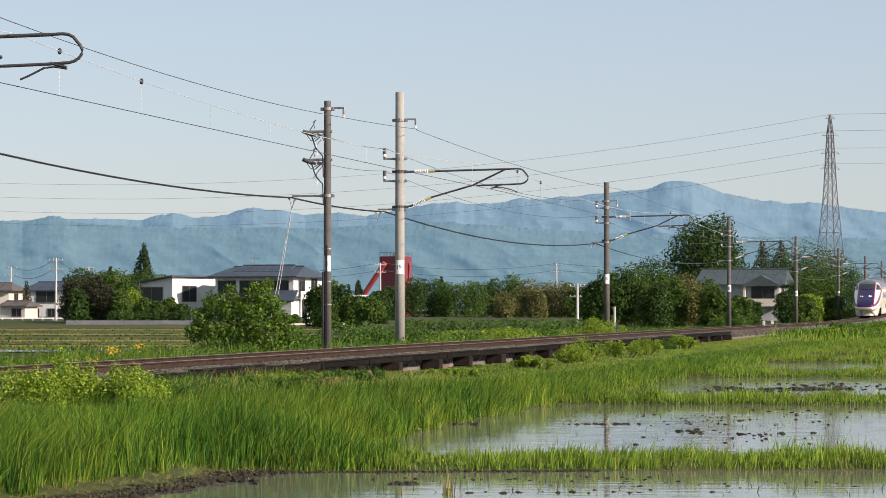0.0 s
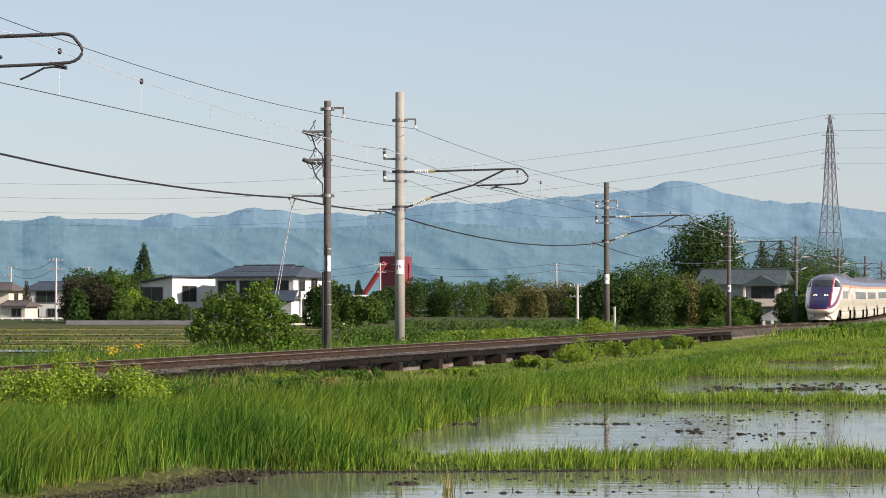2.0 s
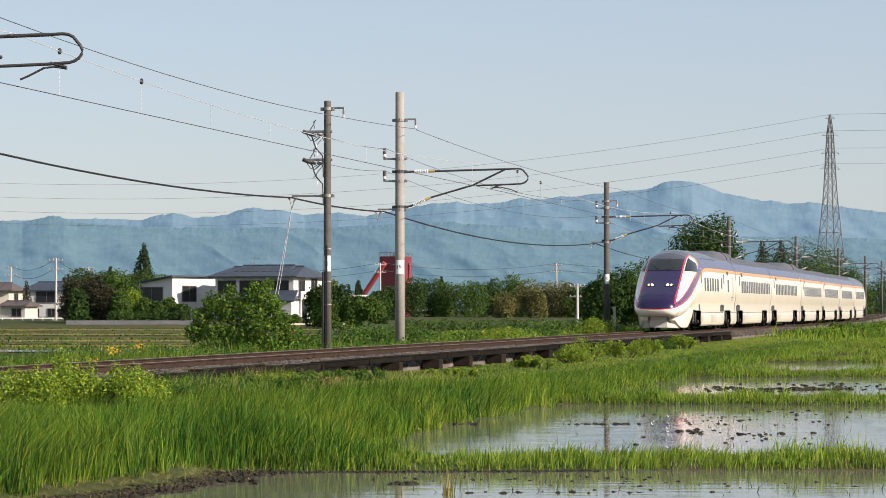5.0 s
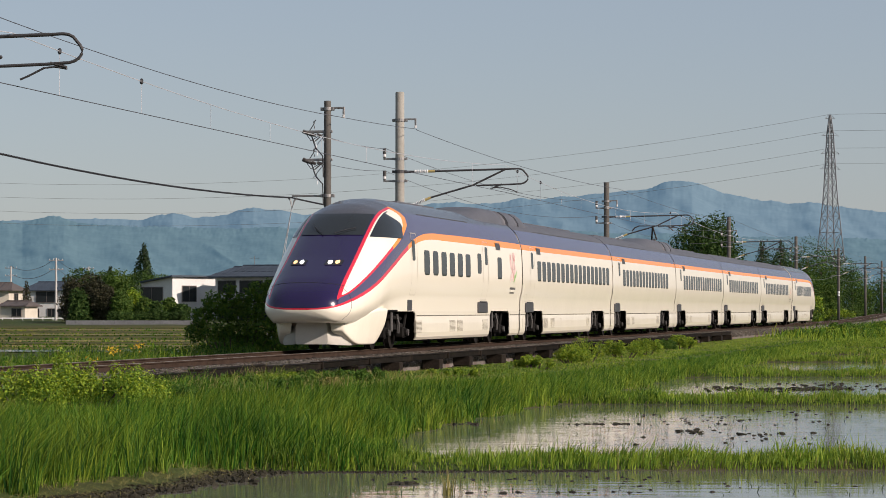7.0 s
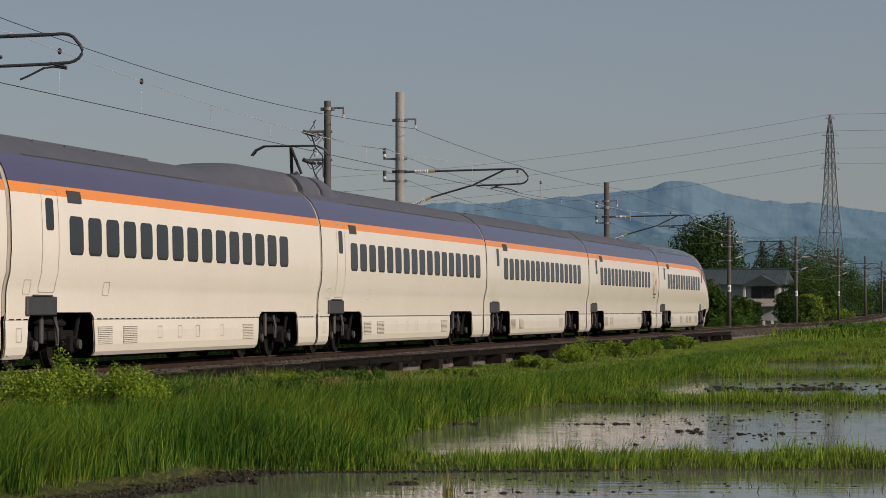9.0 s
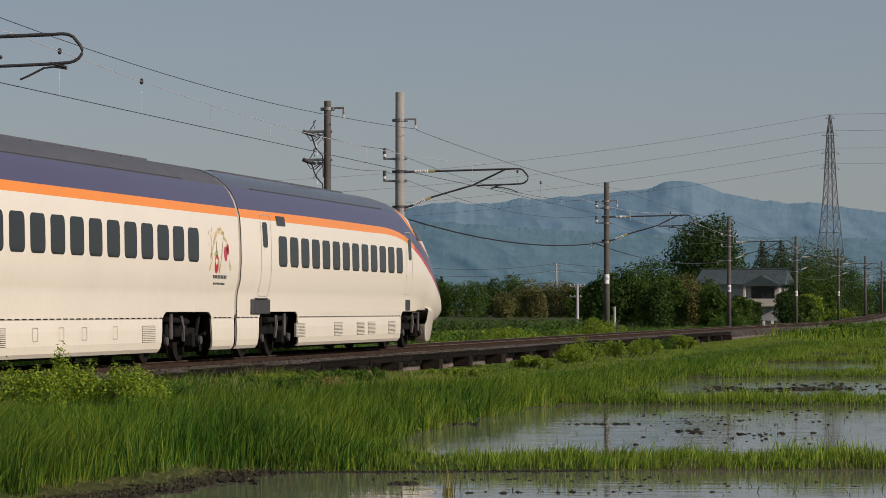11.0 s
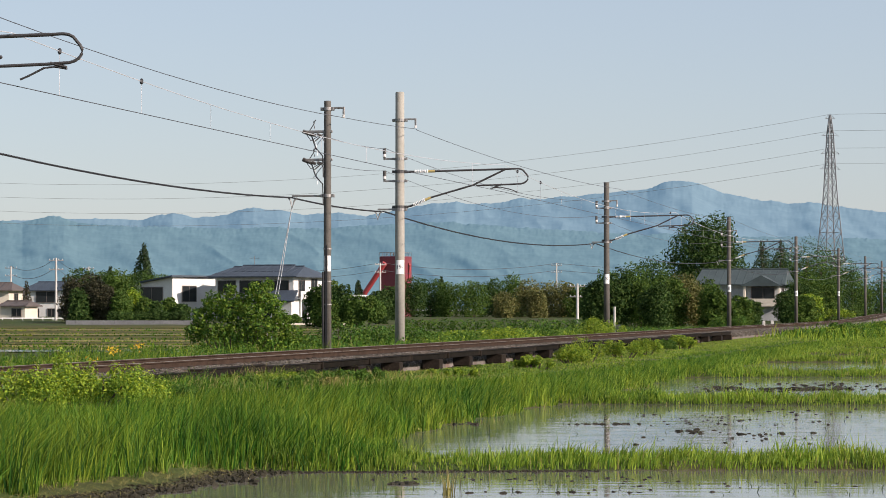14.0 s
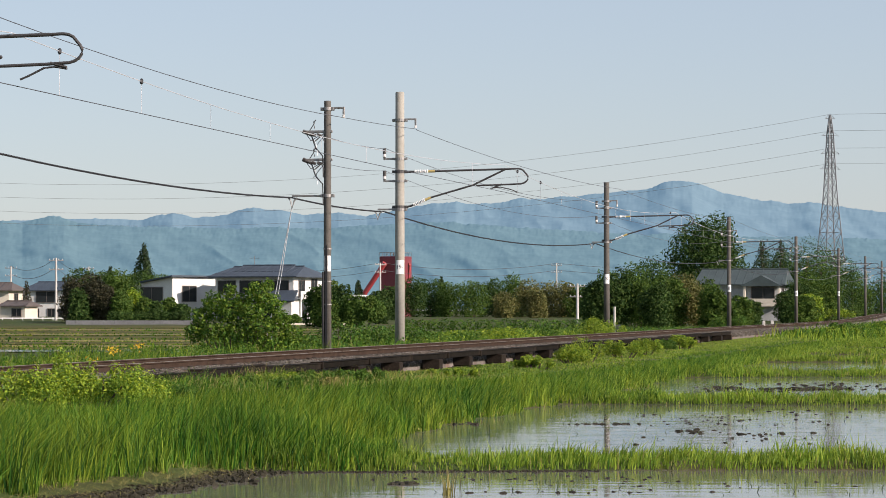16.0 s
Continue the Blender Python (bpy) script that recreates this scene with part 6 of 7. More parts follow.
for k, (b, d, h, r, leaf) in enumerate([(.0600, 262, 5.2, 2.0, "dark"), (.0660, 268, 5.6, 2.2, "dark"), (.0745, 276, 6.3, 2.3, "dark"), (.0540, 262, 3.9, 1.5, "dark"), (.0700, 262, 4.6, 2.0, "mid"), (.0800, 252, 4.4, 2.2, "mid"), (.0850, 254, 4.5, 2.2, "olive"), (.0905, 256, 4.1, 2.0, "mid"), (.0760, 248, 3.6, 1.7, "dark"),
                                         (.0955, 250, 3.5, 1.7, "mid"), (.1000, 250, 2.9, 1.5, "mid"), (.1050, 262, 2.7, 1.6, "mid"), (.1090, 268, 2.4, 1.4, "dark"), (.1130, 420, 12.0, 3.2, "conifer"), (.1165, 425, 10.5, 3.0, "dark"), (.1198, 424, 12.0, 3.2, "conifer"), (.1235, 430, 10.5, 3.0, "dark"),
                                         (.1290, 400, 10.8, 3.4, "dark"), (.1340, 395, 9.3, 3.2, "mid"), (.1400, 410, 9.0, 3.2, "dark"), (.1450, 425, 7.4, 2.8, "mid"), (.1300, 330, 5.6, 2.5, "mid"), (.1350, 335, 5.8, 2.5, "dark"), (.1260, 320, 4.6, 2.0, "dark"), (.1355, 322, 4.4, 2.2, "mid"), (.1220, 300, 3.4, 1.8, "dark"),
                                         (.1490, 440, 5.0, 2.3, "dark"), (.1550, 520, 7.0, 3.0, "dark"), (.1600, 600, 10.0, 3.8, "dark"), (.1275, 290, 3.0, 2.0, "mid"), (.1300, 300, 3.2, 1.8, "bush"), (.1310, 310, 3.2, 1.8, "mid")]):
    tree(b * d, d, h, r, leaf, 0.03 if leaf != "conifer" else 0.1, 18, 5600, 0.26, seed=70 + k, kind="conifer" if leaf == "conifer" else "round", z0=0.3,
         label={"conifer": "dark pointed conifer rising behind the trees", "dark": "dense dark green tree beside the line", "olive": "olive green thicket tree beside the line"}.get(leaf, "leafy mid-green tree beside the line"))

# shrubs
bush(-.0735 * 82, 82, [(-.55, 0, 1.85, .42, .4, .32), (-.95, .1, 1.45, .36, .36, .3), (-1.15, 0, 1.0, .3, .3, .28), (-.2, -.2, 1.55, .36, .36, .3), (.15, 0, 1.9, .3, .3, .26), (.62, 0, 2.15, .4, .4, .3), (.95, .1, 1.85, .4, .4, .3),
                         (.45, -.2, 1.6, .42, .42, .3), (1.3, 0, 1.35, .36, .36, .32), (.8, -.2, 1.15, .45, .45, .32), (1.65, 0, .9, .4, .4, .3), (.1, -.1, 1.05, .45, .4, .3), (-.5, -.2, 1.0, .42, .4, .28), (1.2, -.1, .6, .6, .5, .32), (.3, 0, .55, .6, .5, .3), (-.15, 0, 2.2, .2, .2, .2), (.95, 0, 2.35, .18, .18, .2)],
     "shrub", 9500, 0.105, "big leafy green shrub standing beyond the track", 0.42, 11, 17)
bush(-.1275 * 43, 43.0, ring(24, 1.0, .26, .62, 2, .27) + [(-.34, 0, .70, .15, .15, .34), (-.30, 0, .45, .22, .22, .3), (.12, 0, .6, .12, .12, .24), (.5, 0, .52, .12, .12, .22)], "bush", 9000, 0.055, "lime green leafy bush on the railway bank", 0.50, 2, 14)
bush(-.150 * 42, 42.2, ring(16, 0.7, .24, .58, 3, .26) + [(-.2, 0, .55, .12, .12, .26)], "bush", 5000, 0.055, "lime green leafy bush on the railway bank", 0.50, 3, 10)
bush(-.113 * 44, 44.2, ring(12, 0.55, .2, .5, 4, .24), "bush", 3600, 0.05, "low leafy bush on the railway bank", 0.5, 4, 8)
bush(-.0945 * 47, 47.2, ring(8, 0.35, .14, .4, 6, .18), "weed", 2000, 0.05, "low leafy bush on the railway bank", 0.4, 6, 8)
for k, (b, d, w, h, leaf) in enumerate([(.0500, 89, .55, .75, "bush"), (.0455, 87.5, .4, .55, "bush"), (.0640, 98, .6, .6, "bush"), (.0715, 103, .5, .6, "bush"), (.0845, 118, .55, .6, "bush"), (.0800, 116, .4, .4, "weed"), (.0330, 79, .5, .35, "bush"), (-.062, 53, .7, .3, "weed"), (-.050, 57, .7, .32, "weed"), (-.056, 55.5, .6, .3, "bush"), (-.038, 60, .7, .28, "weed"), (.004, 69, .7, .25, "bush"),
                                         (-.045, 55, .5, .3, "dry"), (-.030, 62, .6, .28, "weed"), (.0545, 138, .9, 1.2, "bush"), (.0600, 142, .8, .8, "bush"), (.1010, 208, 1.2, 1.2, "weed"), (.1060, 214, 1.0, 1.0, "mid"), (.1300, 312, 2.2, 1.5, "bush"), (.1345, 318, 2.2, 1.5, "bush"), (.1385, 330, 2.0, 1.3, "bush")]):
    bush(b * d, d, ring(8, w, h * .32, h, 30 + k, h * .38), leaf, 3000, 0.028 + 0.0004 * d, "low leafy bush among the grass by the railway", seed=30 + k)

for k in range(16):
    d = 172 + k * 9
    e = beside(d, (4.4, 5.6, 6.8)[k % 3])
    h = (.45, .6, .5, .7)[k % 4]
    bush(e.x, e.y, ring(8, .9, h * .35, h, 90 + k, h * .5), ("weed", "bush", "weed")[k % 3], 1300, .17, "low leafy bush among the grass by the railway", seed=90 + k)

for k in range(26):
    d = 84 + k * 2.7
    e = beside(d, (-5.2, -6.6, -4.6, -7.6)[k % 4])
    h = (.75, .95, .6, .85, 1.0)[k % 5] * (1.1 if d < 112 else .8)
    bush(e.x, e.y, ring(9, .9, h * .35, h, 130 + k, h * .5), "weed" if d < 112 or k % 3 == 0 else "bush", 1700, .11, "leafy green shrub along the far side of the track", seed=130 + k)

# hedges
for x0, x1, y, h, leaf, lab in ((-.0135 * 225, .054 * 225, 225, .95, "weed", "long clipped green hedge across the field"), (-.1185 * 298, -.0905 * 298, 298, .95, "dark", "row of clipped round hedge shrubs above a wall")):
    n = int((x1 - x0) / 0.9)
    bl = [(x0 + (x1 - x0) * (k + .5) / n, y, h * .5, .62, .5, h * (.5 if leaf == "weed" else .55)) for k in range(n)]
    c, dd = cloud(bl, 6000, 0.7)
    c[:, 2] = np.maximum(c[:, 2], 0)
    c[:, 2] += 0.3 if leaf == "weed" else 0.85
    tagged(new("hedge", leaves("hedge", c, 0.17, FOL[leaf], .8, dd)), lab, "hedge", kind="stuff")


# ---- grass ----
def scatter(y0, y1, o0, o1, per, wide=0.178):
    """Random ground points between two offsets from the line, inside the seen sector."""
    n = int((y1 - y0) * (o1 - o0) * per)
    y = rng.uniform(y0, y1, n)
    x = line_x(y) + rng.uniform(o0, o1, n) / 0.979
    k = np.abs(x) < wide * y
    return x[k], y[k]


def tuft(name, x, y, h, hv, w, lean, material, label, sink=0.02, keep_dry=True, wind=0.1):
    z = ground_z(x, y)
    if keep_dry:
        off = (x - line_x(y)) * 0.979 - bank_edge(y)
        k = (z > 0.005) & ~((y > 29) & (y < 35.4) & (off > -0.55 + 0.25 * hash2(x, y, 2.3)))
        x, y, z = x[k], y[k], z[k]
        h = h[k] if isinstance(h, np.ndarray) else h
    n = len(x)
    patch = 1 + 0.30 * hash2(x, y, 1.1) + 0.30 * hash2(x, y, 3.7) + 0.16 * hash2(x, y, 7.9)
    hh = h * patch * rng.uniform(1 - hv, 1 + hv, n)
    ln = rng.normal(0, lean, (n, 2)) * hh[:, None]
    ln[:, 0] += wind * hh * (1 + 1.2 * hash2(x, y, 0.55))
    ln[:, 1] -= wind * hh * 0.8 * hash2(y, x, 0.6)
    ob = new(name, blades(np.stack([x, y, z - sink], 1), hh, w * rng.uniform(.6, 1.3, n), ln, rng.uniform(0, .25, n), FOL[material], name))
    return tagged(ob, label, "grass", kind="stuff")


def reed_height(x, y):
    off = (x - line_x(y)) * 0.979
    near = np.interp(off, [3.0, 4.3, 5.5, 7.6, 8.6], [.07, .11, .27, .42, .24])
    far = np.interp(off, [3.0, 5.0, 6.2, 7.6, 8.6], [.05, .06, .22, .40, .24])
    return (near + (far - near) * np.interp(y, [58, 70], [0, 1])) * np.interp(y, [25, 34, 48, 80, 160], [1.75, 1.5, 1.05, .78, .5])


for y0, y1, per, w in ((24, 34, 700, .0115), (34, 48, 640, .012), (48, 66, 400, .014), (66, 95, 210, .016), (95, 165, 110, .02)):
    x, y = scatter(y0, y1, 3.6, 9.9, per)
    tuft("reed_grass", x, y, reed_height(x, y), .55, w, .26, "reed", "tall green reed grass on the bank between track and paddies", wind=.12)
for y0, y1, per, w in ((24, 48, 120, .012), (48, 80, 120, .015), (80, 165, 55, .02)):
    x, y = scatter(y0, y1, 7.0, 10.2, per * 2.8)
    tuft("young_grass", x, y, .2, .5, w, .35, "lime", "short bright young grass along the water's edge")
    x, y = scatter(y0, y1, 2.1, 5.2, per * 2.2)
    tuft("bank_grass", x, y, np.interp(y, [56, 70], [.12, .06]), .5, w, .5, "lime", "short mown grass on the slope below the track")
    x, y = scatter(y0, y1, 2.2, 5.0, per * .4)
    tuft("dry_grass", x, y, np.interp(y, [56, 70], [.14, .055]), .5, w, .6, "dry", "dry straw-coloured grass on the slope below the track")
    x, y = scatter(y0, y1, 7.6, 9.8, per * .8)
    tuft("dry_grass", x, y, .12, .4, w, .8, "dry", "dry straw-coloured grass by the water's edge", wind=.3)
for y0, y1, per, w in ((30, 48, 50, .014), (48, 70, 75, .016), (70, 100, 60, .017), (100, 165, 34, .02)):
    x, y = scatter(y0, y1, 4.0, 9.4, per)
    tuft("young_grass", x, y, reed_height(x, y) * .95, .4, w, .3, "lime", "bright young blades among the reed grass on the bank", wind=.18)
# rank growth against the cable trough
x, y = scatter(46, 76, 2.45, 4.6, 150)
tuft("bank_grass", x, y, np.interp(y, [40, 56, 66, 76], [.26, .22, .08, .05]), .5, .013, .4, "reed", "rank grass growing up against the cable trough", wind=.1)
x, y = scatter(50, 72, 2.5, 5.0, 45)
tuft("dry_grass", x, y, np.interp(y, [56, 72], [.24, .08]), .5, .011, .35, "dry", "pale dry stalks among the grass below the trough", wind=.1)
weeds_y = rng.uniform(48, 84, 5200)
weeds_x = line_x(weeds_y) + rng.uniform(2.6, 5.0, 5200)
weeds_z = ground_z(weeds_x, weeds_y) + np.interp(weeds_y, [56, 70], [.24, .08]) * rng.random(5200) * (hash2(weeds_x, weeds_y, 1.3) > 0.05)
tagged(new("weeds", leaves("weeds", np.stack([weeds_x, weeds_y, weeds_z], 1), .06, FOL["weed"], .9)), "broad-leaved weeds on the slope below the trough", "weeds", kind="stuff")
x, y = scatter(165, 330, 2.8, 12, 9, .175)
tuft("meadow_grass", x, y, .5, .4, .07, .3, "reed", "rank green grass beside the far track")
x, y = scatter(165, 330, 2.8, 8, 5, .175)
tuft("meadow_grass", x, y, .35, .4, .06, .3, "lime", "rank green grass beside the far track")
x = rng.uniform(18, 60, 9000)
y = rng.uniform(153, 230, 9000)
tuft("meadow_grass", x, y, .3, .4, .05, .3, "lime", "bright green grass past the last paddy")

# dikes
for k, yd in enumerate(DIKES):
    x0, x1 = float(line_x(yd)) + 8.6, 0.172 * yd
    wide = 0.62 + 0.08 * k
    for n, h, leaf in ((1300 / (1 + .22 * k), .14, "lime"), (170 / (1 + .3 * k), .25, "lime"), (170 / (1 + .3 * k), .17, "reed"), (60, .15, "dry")):
        n = int(n * (x1 - x0))
        x = rng.uniform(x0, x1, n)
        y = yd + 0.25 * np.sin(x * 0.4 + k) + rng.uniform(-1, 1, n) * wide
        tuft("dike_grass", x, y, h, .4, .012 + .0032 * k, .22, leaf, "bright tufted grass on a narrow paddy dike")
    n = int(60 * (40 - x1))
    x = rng.uniform(x1, max(x1 + 5, 40), max(n, 10))
    y = yd + 0.25 * np.sin(x * 0.4 + k) + rng.uniform(-1, 1, len(x)) * wide
    tuft("dike_grass", x, y, .25, .4, .03, .25, "lime", "bright tufted grass on a narrow paddy dike")


# west of the track: weeds, irises, field rows
def weed_band(y0, y1, o0, o1, n, h, size, leaf, label):
    """Leafy weeds as many small clumps over the ground."""
    y = rng.uniform(y0, y1, n)
    x = line_x(y) + rng.uniform(o0, o1, n) / 0.979
    k = np.abs(x) < .175 * y
    x, y = x[k], y[k]
    z = ground_z(x, y) + h * (0.55 + 0.45 * hash2(x, y, .9)) * rng.random(len(x)) ** .6
    ob = new("weeds", leaves("weeds", np.stack([x, y, z], 1), size, FOL[leaf], .9))
    return tagged(ob, label, "weeds", kind="stuff")


weed_band(62, 104, -9, -3.0, 34000, .62, .10, "weed", "dense green weeds along the far side of the track")
weed_band(100, 150, -11, -3.2, 26000, .62, .12, "bush", "bright leafy weeds along the far side of the track")
weed_band(100, 150, -11, -3.2, 12000, .7, .12, "weed", "dense green weeds along the far side of the track")
weed_band(150, 225, -16, -3.4, 14000, .5, .16, "weed", "dense green weeds along the far side of the track")
weed_band(165, 222, -22, -12, 9000, .3, .2, "bush", "low green crops in the field beyond the track")
for y0, y1, per, w, h in ((48, 70, 110, .016, .5), (70, 110, 60, .02, .45), (110, 160, 25, .03, .4)):
    x, y = scatter(y0, y1, -9, -2.7, per)
    tuft("verge_grass", x, y, h, .5, w, .25, "reed", "long grass along the far side of the track")
    x, y = scatter(y0, y1, -5, -2.7, per * .25)
    tuft("dry_grass", x, y, h * .8, .5, w, .25, "dry", "dry grass stalks along the far side of the track")
M["tan"] = mat("dry_field_soil", (0.25, 0.20, 0.085), 0.9, vary=0.2, scale=0.4, fine=3, alt=(0.16, 0.16, 0.07), spec=0.08)
M["olive_field"] = mat("mown_field_turf", (0.072, 0.076, 0.018), 0.9, vary=0.25, scale=0.4, fine=3, alt=(0.13, 0.115, 0.04), spec=0.08)
for k, (ya, yb, key) in enumerate(((121, 127, "olive_field"), (128.5, 134, "tan"), (136, 147, "olive_field"), (150, 160, "tan"), (163, 180, "olive_field"), (184, 192, "tan"), (197, 222, "olive_field"), (228, 242, "tan"), (248, 290, "olive_field"))):
    q = np.linspace(0, 1, 24)
    xa, xb = -.175 * ya, (-.065 if yb < 165 else -.045) * ya
    v = [(xa + (xb - xa) * t, y + .4 * math.sin(t * 9 + k), .335 + .02 * (k % 3)) for y in (ya, yb) for t in q]
    fs = [(i, i + 1, i + 25, i + 24) for i in range(23)]
    tagged(new("field_plot", mesh_np("field_plot", v, fs, M[key])), "narrow plot of dry farm field beyond the track", "field", kind="structure")
    for yd, leaf, h, n in ((ya - .8, "reed", .12, 600), (ya + .3, "dry", .1, 500), ((ya + yb) / 2, "dry", .06, 250)):
        x = rng.uniform(-.172, -.045 if yd > 160 else -.068, n) * yd
        y = yd + rng.normal(0, .35 if leaf != "lime" else (yb - ya) * .25, n)
        tuft("field_grass", x, y, h, .4, .05 + yd * .0002, .3, leaf, "row of grass between narrow farm fields")
fw = new("water_field", mesh_np("water_field", [(-26, 112.6, .36), (-7.6, 112.6, .36), (-7.6, 119, .36), (-26, 119, .36)], [(0, 1, 2, 3)], wm))
tagged(fw, "strip of flooded field beyond the track", "water", kind="structure")


def iris(x, y, h, seed):
    q = random.Random(seed)
    z = float(ground_z(x, y))
    f = empty("iris_plant", pose(x, y, z), "yellow flag iris in bloom beside the track", "flower", "yellow irises")
    bm = bmesh.new()
    tube(bm, [(0, 0, -0.05), (q.uniform(-.04, .04), 0, h * .6), (q.uniform(-.06, .06), 0, h)], 0.008, 5)
    part("stem", bm, FOL["reed"], f)
    n = 13
    c = np.stack([rng.normal(0, .07, n), rng.normal(0, .05, n), h + rng.normal(0, .05, n)], 1)
    ob = new("petals", leaves("petals", c, .075, FOL["iris"], .2))
    ob.parent = f
    tagged(ob, kind="stuff")


for k, (b, d, h) in enumerate([(-.1165, 64, .62), (-.1172, 64.4, .58), (-.1156, 63.6, .60), (-.1086, 66, .66), (-.1078, 66.2, .62), (-.1248, 58.3, .42)]):
    iris(b * d, d, h, k)

# mud and debris in the paddies
r = random.Random(9)


def clods(name, spots, label):
    """Lumps of mud, each a rough squashed stone shape, half sunk in the water."""
    sp = np.array(spots)
    n = len(sp)
    unit = np.array([(-1, -1, -.7), (1, -1, -.7), (1, 1, -.7), (-1, 1, -.7), (-1.2, -1.2, .1), (1.2, -1.2, .1), (1.2, 1.2, .1), (-1.2, 1.2, .1), (-.5, -.5, 1), (.5, -.5, 1), (.5, .5, 1), (-.5, .5, 1)])
    v = unit[None] * rng.uniform(.35, 1.45, (n, 12, 3))
    turn = rng.uniform(0, 2 * math.pi, n)
    c, t = np.cos(turn)[:, None], np.sin(turn)[:, None]
    vx, vy = v[:, :, 0] * c - v[:, :, 1] * t * 0.6, v[:, :, 0] * t + v[:, :, 1] * c * 0.6
    v = np.stack([sp[:, 0:1] + vx * sp[:, 2:3], sp[:, 1:2] + vy * sp[:, 2:3], sp[:, 3:4] * (.25 + v[:, :, 2])], -1)
    q = np.array([(i + o, (i + 1) % 4 + o, (i + 1) % 4 + 4 + o, i + 4 + o) for o in (0, 4) for i in range(4)] + [(8, 9, 10, 11)])
    q = (np.arange(n) * 12)[:, None, None] + q[None]
    ob = new(name, mesh_np(name, v.reshape(-1, 3), q.reshape(-1, 4), M["mud"]))
    return tagged(ob, label, "mud", kind="stuff")


spots = []
for cx, cy, sx, sy, n, s in ((.30, 50.3, .5, .7, 14, .05), (2.9, 50.5, 0.7, .3, 20, .045), (4.2, 47.5, .3, .9, 18, .05), (5.2, 46.5, .6, 1.2, 14, .04), (5.0, 52, 2.0, 4, 46, .03), (4.5, 44, 1.5, 3, 22, .03), (7.0, 56, 1.4, 3, 20, .035),
                             (9.6, 72.5, 1.6, .8, 44, .1), (8.2, 71, 1.6, 1.2, 30, .07), (10.5, 76, 1.8, 3, 40, .06), (7.4, 74, .6, 2, 22, .07), (-.48, 33.2, .16, .1, 22, .05), (.9, 34.2, 2.2, .6, 26, .025), (2.6, 33.0, 2.0, 1.0, 26, .02), (1.6, 31.8, 1.6, .4, 14, .03)):
    for _ in range(n):
        a = r.uniform(.4, 1.2)
        spots.append((cx + r.gauss(0, sx * .5), cy + r.gauss(0, sy * .5), s * a, s * a * .4))
clods("mud_clods", spots, "dark clods of mud lying in the flooded paddies")
spots = []
for k in range(6500):
    y = r.uniform(28.5, 38.0)
    e = float(line_x(y)) + float(bank_edge(y)) / 0.979
    a = r.uniform(.3, 1.0) ** 1.5
    spots.append((e + r.gauss(-.2, .3), y + r.gauss(0, .2), .042 * a, .034 * a))
for k in range(700):
    x = r.uniform(-2.6, 2.0)
    a = r.uniform(.3, 1.0) ** 1.5
    spots.append((x, 35.75 + 0.25 * math.sin(x * 0.4) + r.gauss(0, .12), .028 * a, .015 * a))
clods("mud_bank", spots, "dark crumbly mud along the paddy's edge")
n = 1500
y = rng.uniform(29, 37.6, n)
x = line_x(y) + bank_edge(y) / .979 + rng.normal(-.25, .3, n)
tagged(new("straw_litter", blades(np.stack([x, y, np.maximum(ground_z(x, y), 0) + .02], 1), rng.uniform(.01, .07, n), np.full(n, .008), rng.normal(0, .14, (n, 2)), np.zeros(n), FOL["dry"], "straw_litter")), "dry straw litter lying on the muddy bank", "straw", kind="stuff")
n = 280
x = np.concatenate([rng.uniform(.5, 9.5, n), rng.uniform(-1, 5.2, 120)])
y = np.concatenate([rng.uniform(40, 60, n), rng.uniform(31, 35, 120)])
k = np.abs(x) < .165 * y
x, y = x[k], y[k]
m_ = len(x)
ob = new("rice_shoots", blades(np.stack([x, y, np.full(m_, -.03)], 1), rng.uniform(.04, .11, m_), np.full(m_, .012), rng.normal(0, .05, (m_, 2)), np.zeros(m_), FOL["conifer"], "rice_shoots"))
tagged(ob, "sparse dark stubble standing in the paddy water", "stubble", kind="stuff")
# dry stalk at the near water
n = 40
base = np.stack([rng.normal(.06, .03, n), rng.normal(31.2, .03, n), np.full(n, -.08)], 1)
ob = new("dry_stalk", blades(base, rng.uniform(.2, .42, n), np.full(n, .012), rng.normal(0, .05, (n, 2)), np.zeros(n), FOL["dry"], "dry_stalk"))
tagged(ob, "dry brown weed stalk standing in the near water", "weed", kind="stuff")


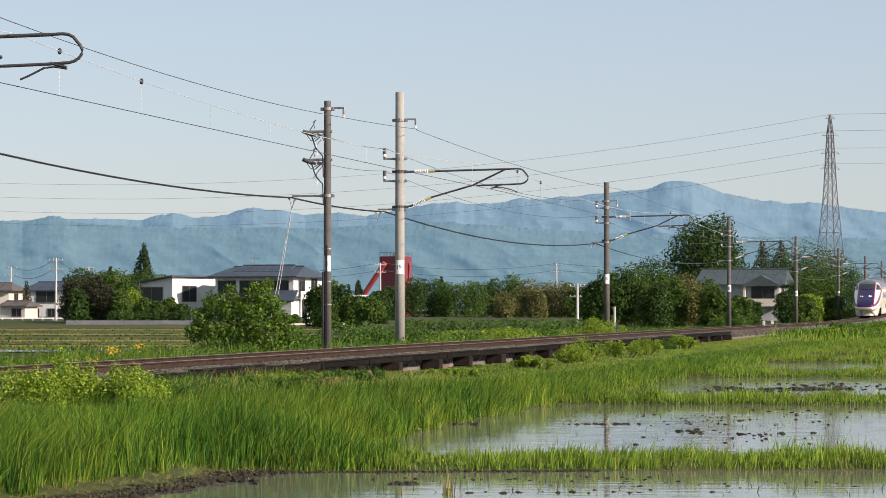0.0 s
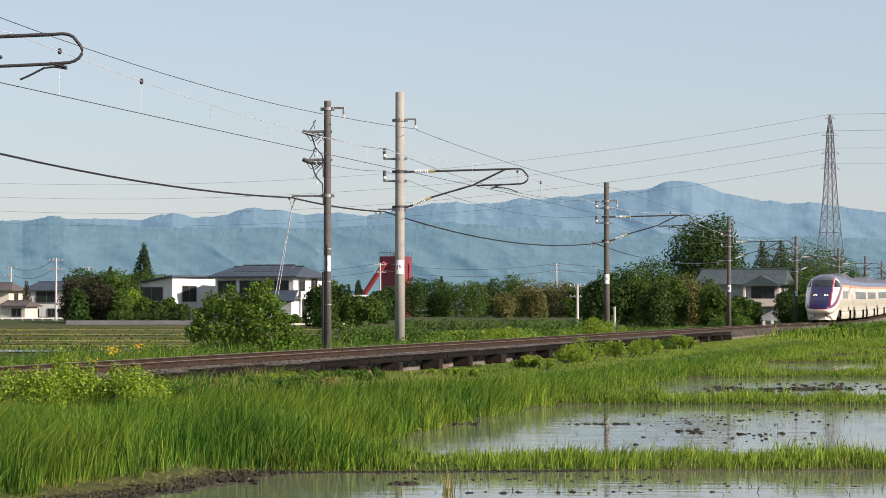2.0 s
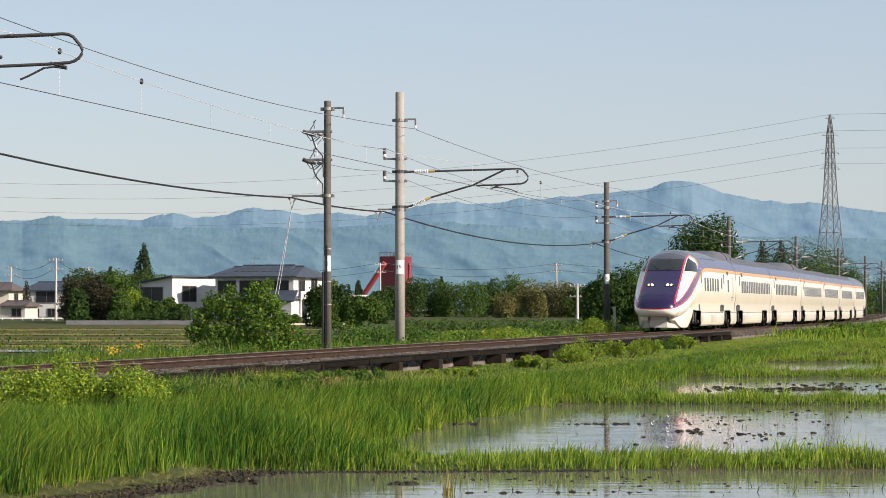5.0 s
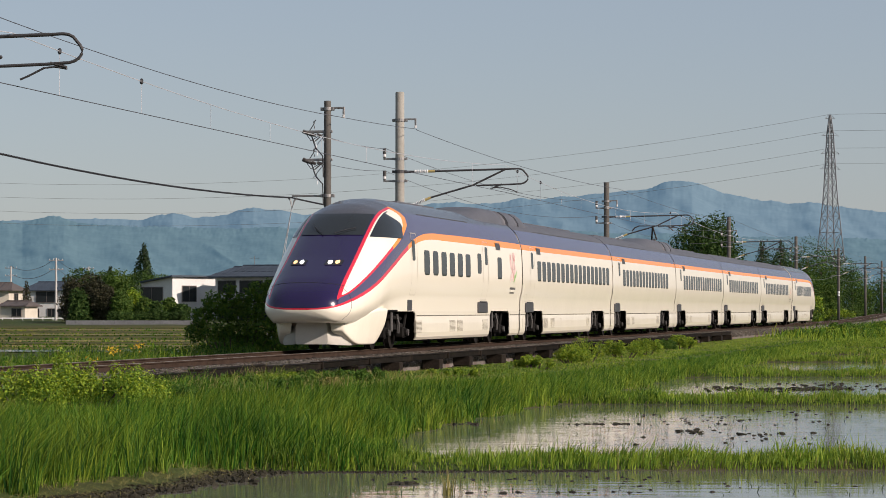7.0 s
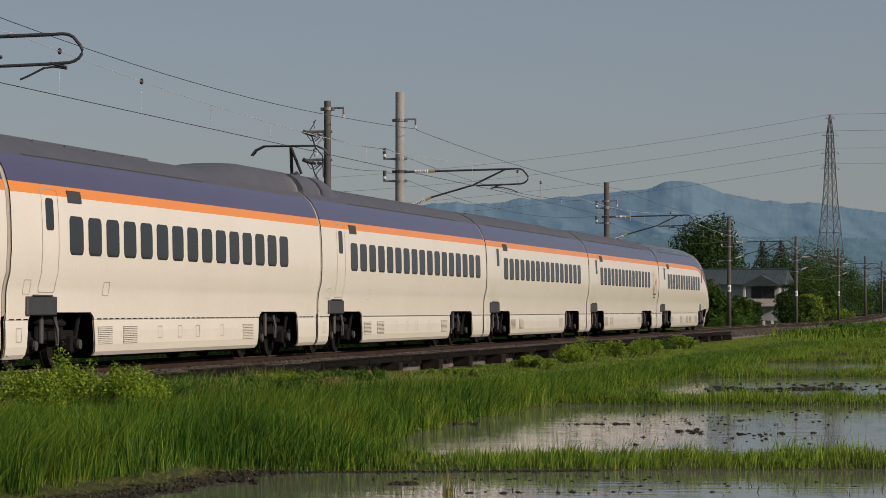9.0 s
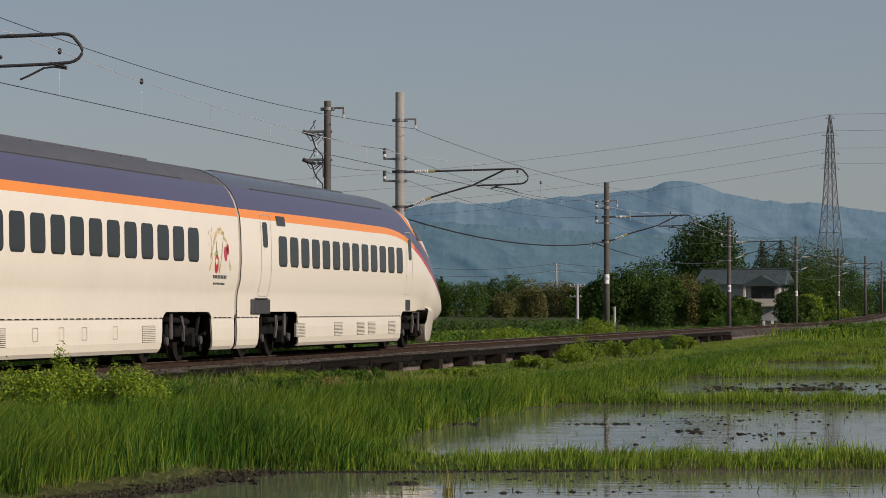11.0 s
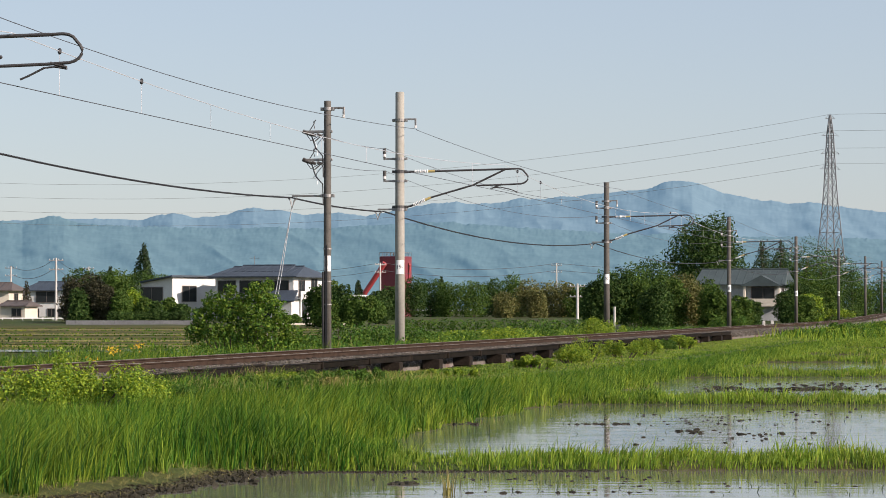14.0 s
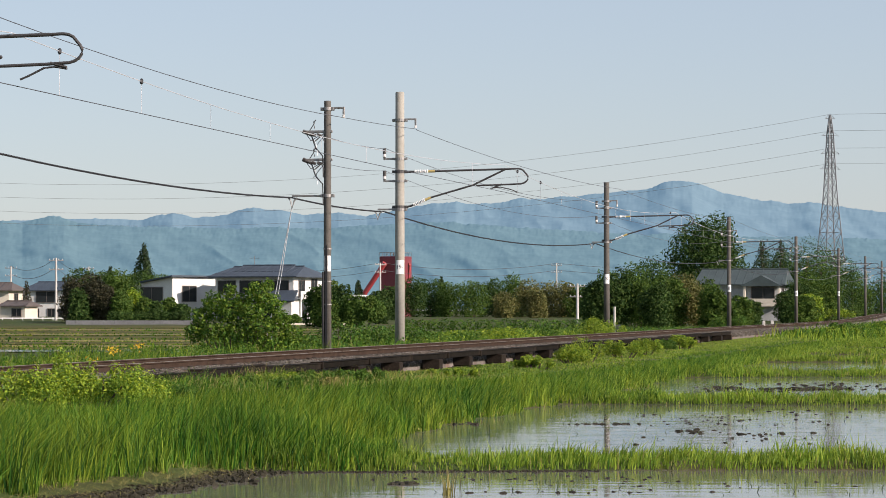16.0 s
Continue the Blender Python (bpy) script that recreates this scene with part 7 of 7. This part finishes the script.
# ---- sleepers, fastenings and ballast stones ----
def sleepers():
    bm = bmesh.new()
    box(bm, -1.22, 1.22, -0.11, 0.11, -0.32, -0.155, 0.012)
    for sx in (-0.7525, 0.7525):
        for e in (-0.13, 0.13):
            box(bm, sx + e - 0.05, sx + e + 0.05, -0.07, 0.07, -0.156, -0.11, 0.01)
    me = bpy.data.meshes.new("sleeper")
    bm.to_mesh(me)
    bm.free()
    me.materials.append(M["sleeper"])
    for s in np.arange(-45, 132, 0.6):
        p, a = on_line(float(s))
        share("sleeper", me, track, Matrix.Translation(p) @ pose(0, 0, r.uniform(-.01, .01), 0, 0, a + r.uniform(-.8, .8)))
    src = np.array([v.co for v in me.vertices])
    polys = [tuple(p.vertices) for p in me.polygons]
    vs, fs = [], []
    for s in list(np.arange(-120, -45, 0.6)) + list(np.arange(132, 270, 0.6)):
        p, a = on_line(float(s))
        c, t = math.cos(radians(a)), math.sin(radians(a))
        i = len(vs)
        vs += [(p.x + v[0] * c - v[1] * t, p.y + v[0] * t + v[1] * c, p.z + v[2]) for v in src]
        fs += [tuple(i + j for j in q) for q in polys]
    mj = bpy.data.meshes.new("far_sleepers")
    mj.from_pydata(vs, [], fs)
    mj.materials.append(M["sleeper"])
    ob = new("far_sleepers", mj)
    ob.parent = track
    tagged(ob, kind="stuff")


def stones():
    n = 26000
    s = rng.uniform(-40, 120, n)
    side = rng.uniform(0.85, 1.95, n) * np.where(rng.random(n) < .85, 1, -1)
    y = np.interp(s, _gs, _gy)
    x = line_x(y) + side * .979
    y = y - side * .204
    z = np.interp(np.abs(side), [0, 1.0, 1.6, 1.95], [RAIL - .19, RAIL - .16, RAIL - .21, RAIL - .42])
    c = np.stack([x, y, z], 1)
    k = np.abs(x) < .17 * y
    c = c[k]
    n = len(c)
    cube = np.array([(-1, -1, -1), (1, -1, -1), (1, 1, -1), (-1, 1, -1), (-1, -1, 1), (1, -1, 1), (1, 1, 1), (-1, 1, 1)], dtype=float) * .034
    v = c[:, None, :] + cube[None] * rng.uniform(.35, 1.25, (n, 8, 3))
    q = np.array([(4, 5, 6, 7), (0, 1, 5, 4), (1, 2, 6, 5), (2, 3, 7, 6), (3, 0, 4, 7)])
    q = (np.arange(n) * 8)[:, None, None] + q[None]
    tagged(new("ballast_stones", mesh_np("ballast_stones", v.reshape(-1, 3), q.reshape(-1, 4), M["ballast"])), "loose crushed ballast stones along the track", "gravel", kind="stuff")


sleepers()
stones()


motions()
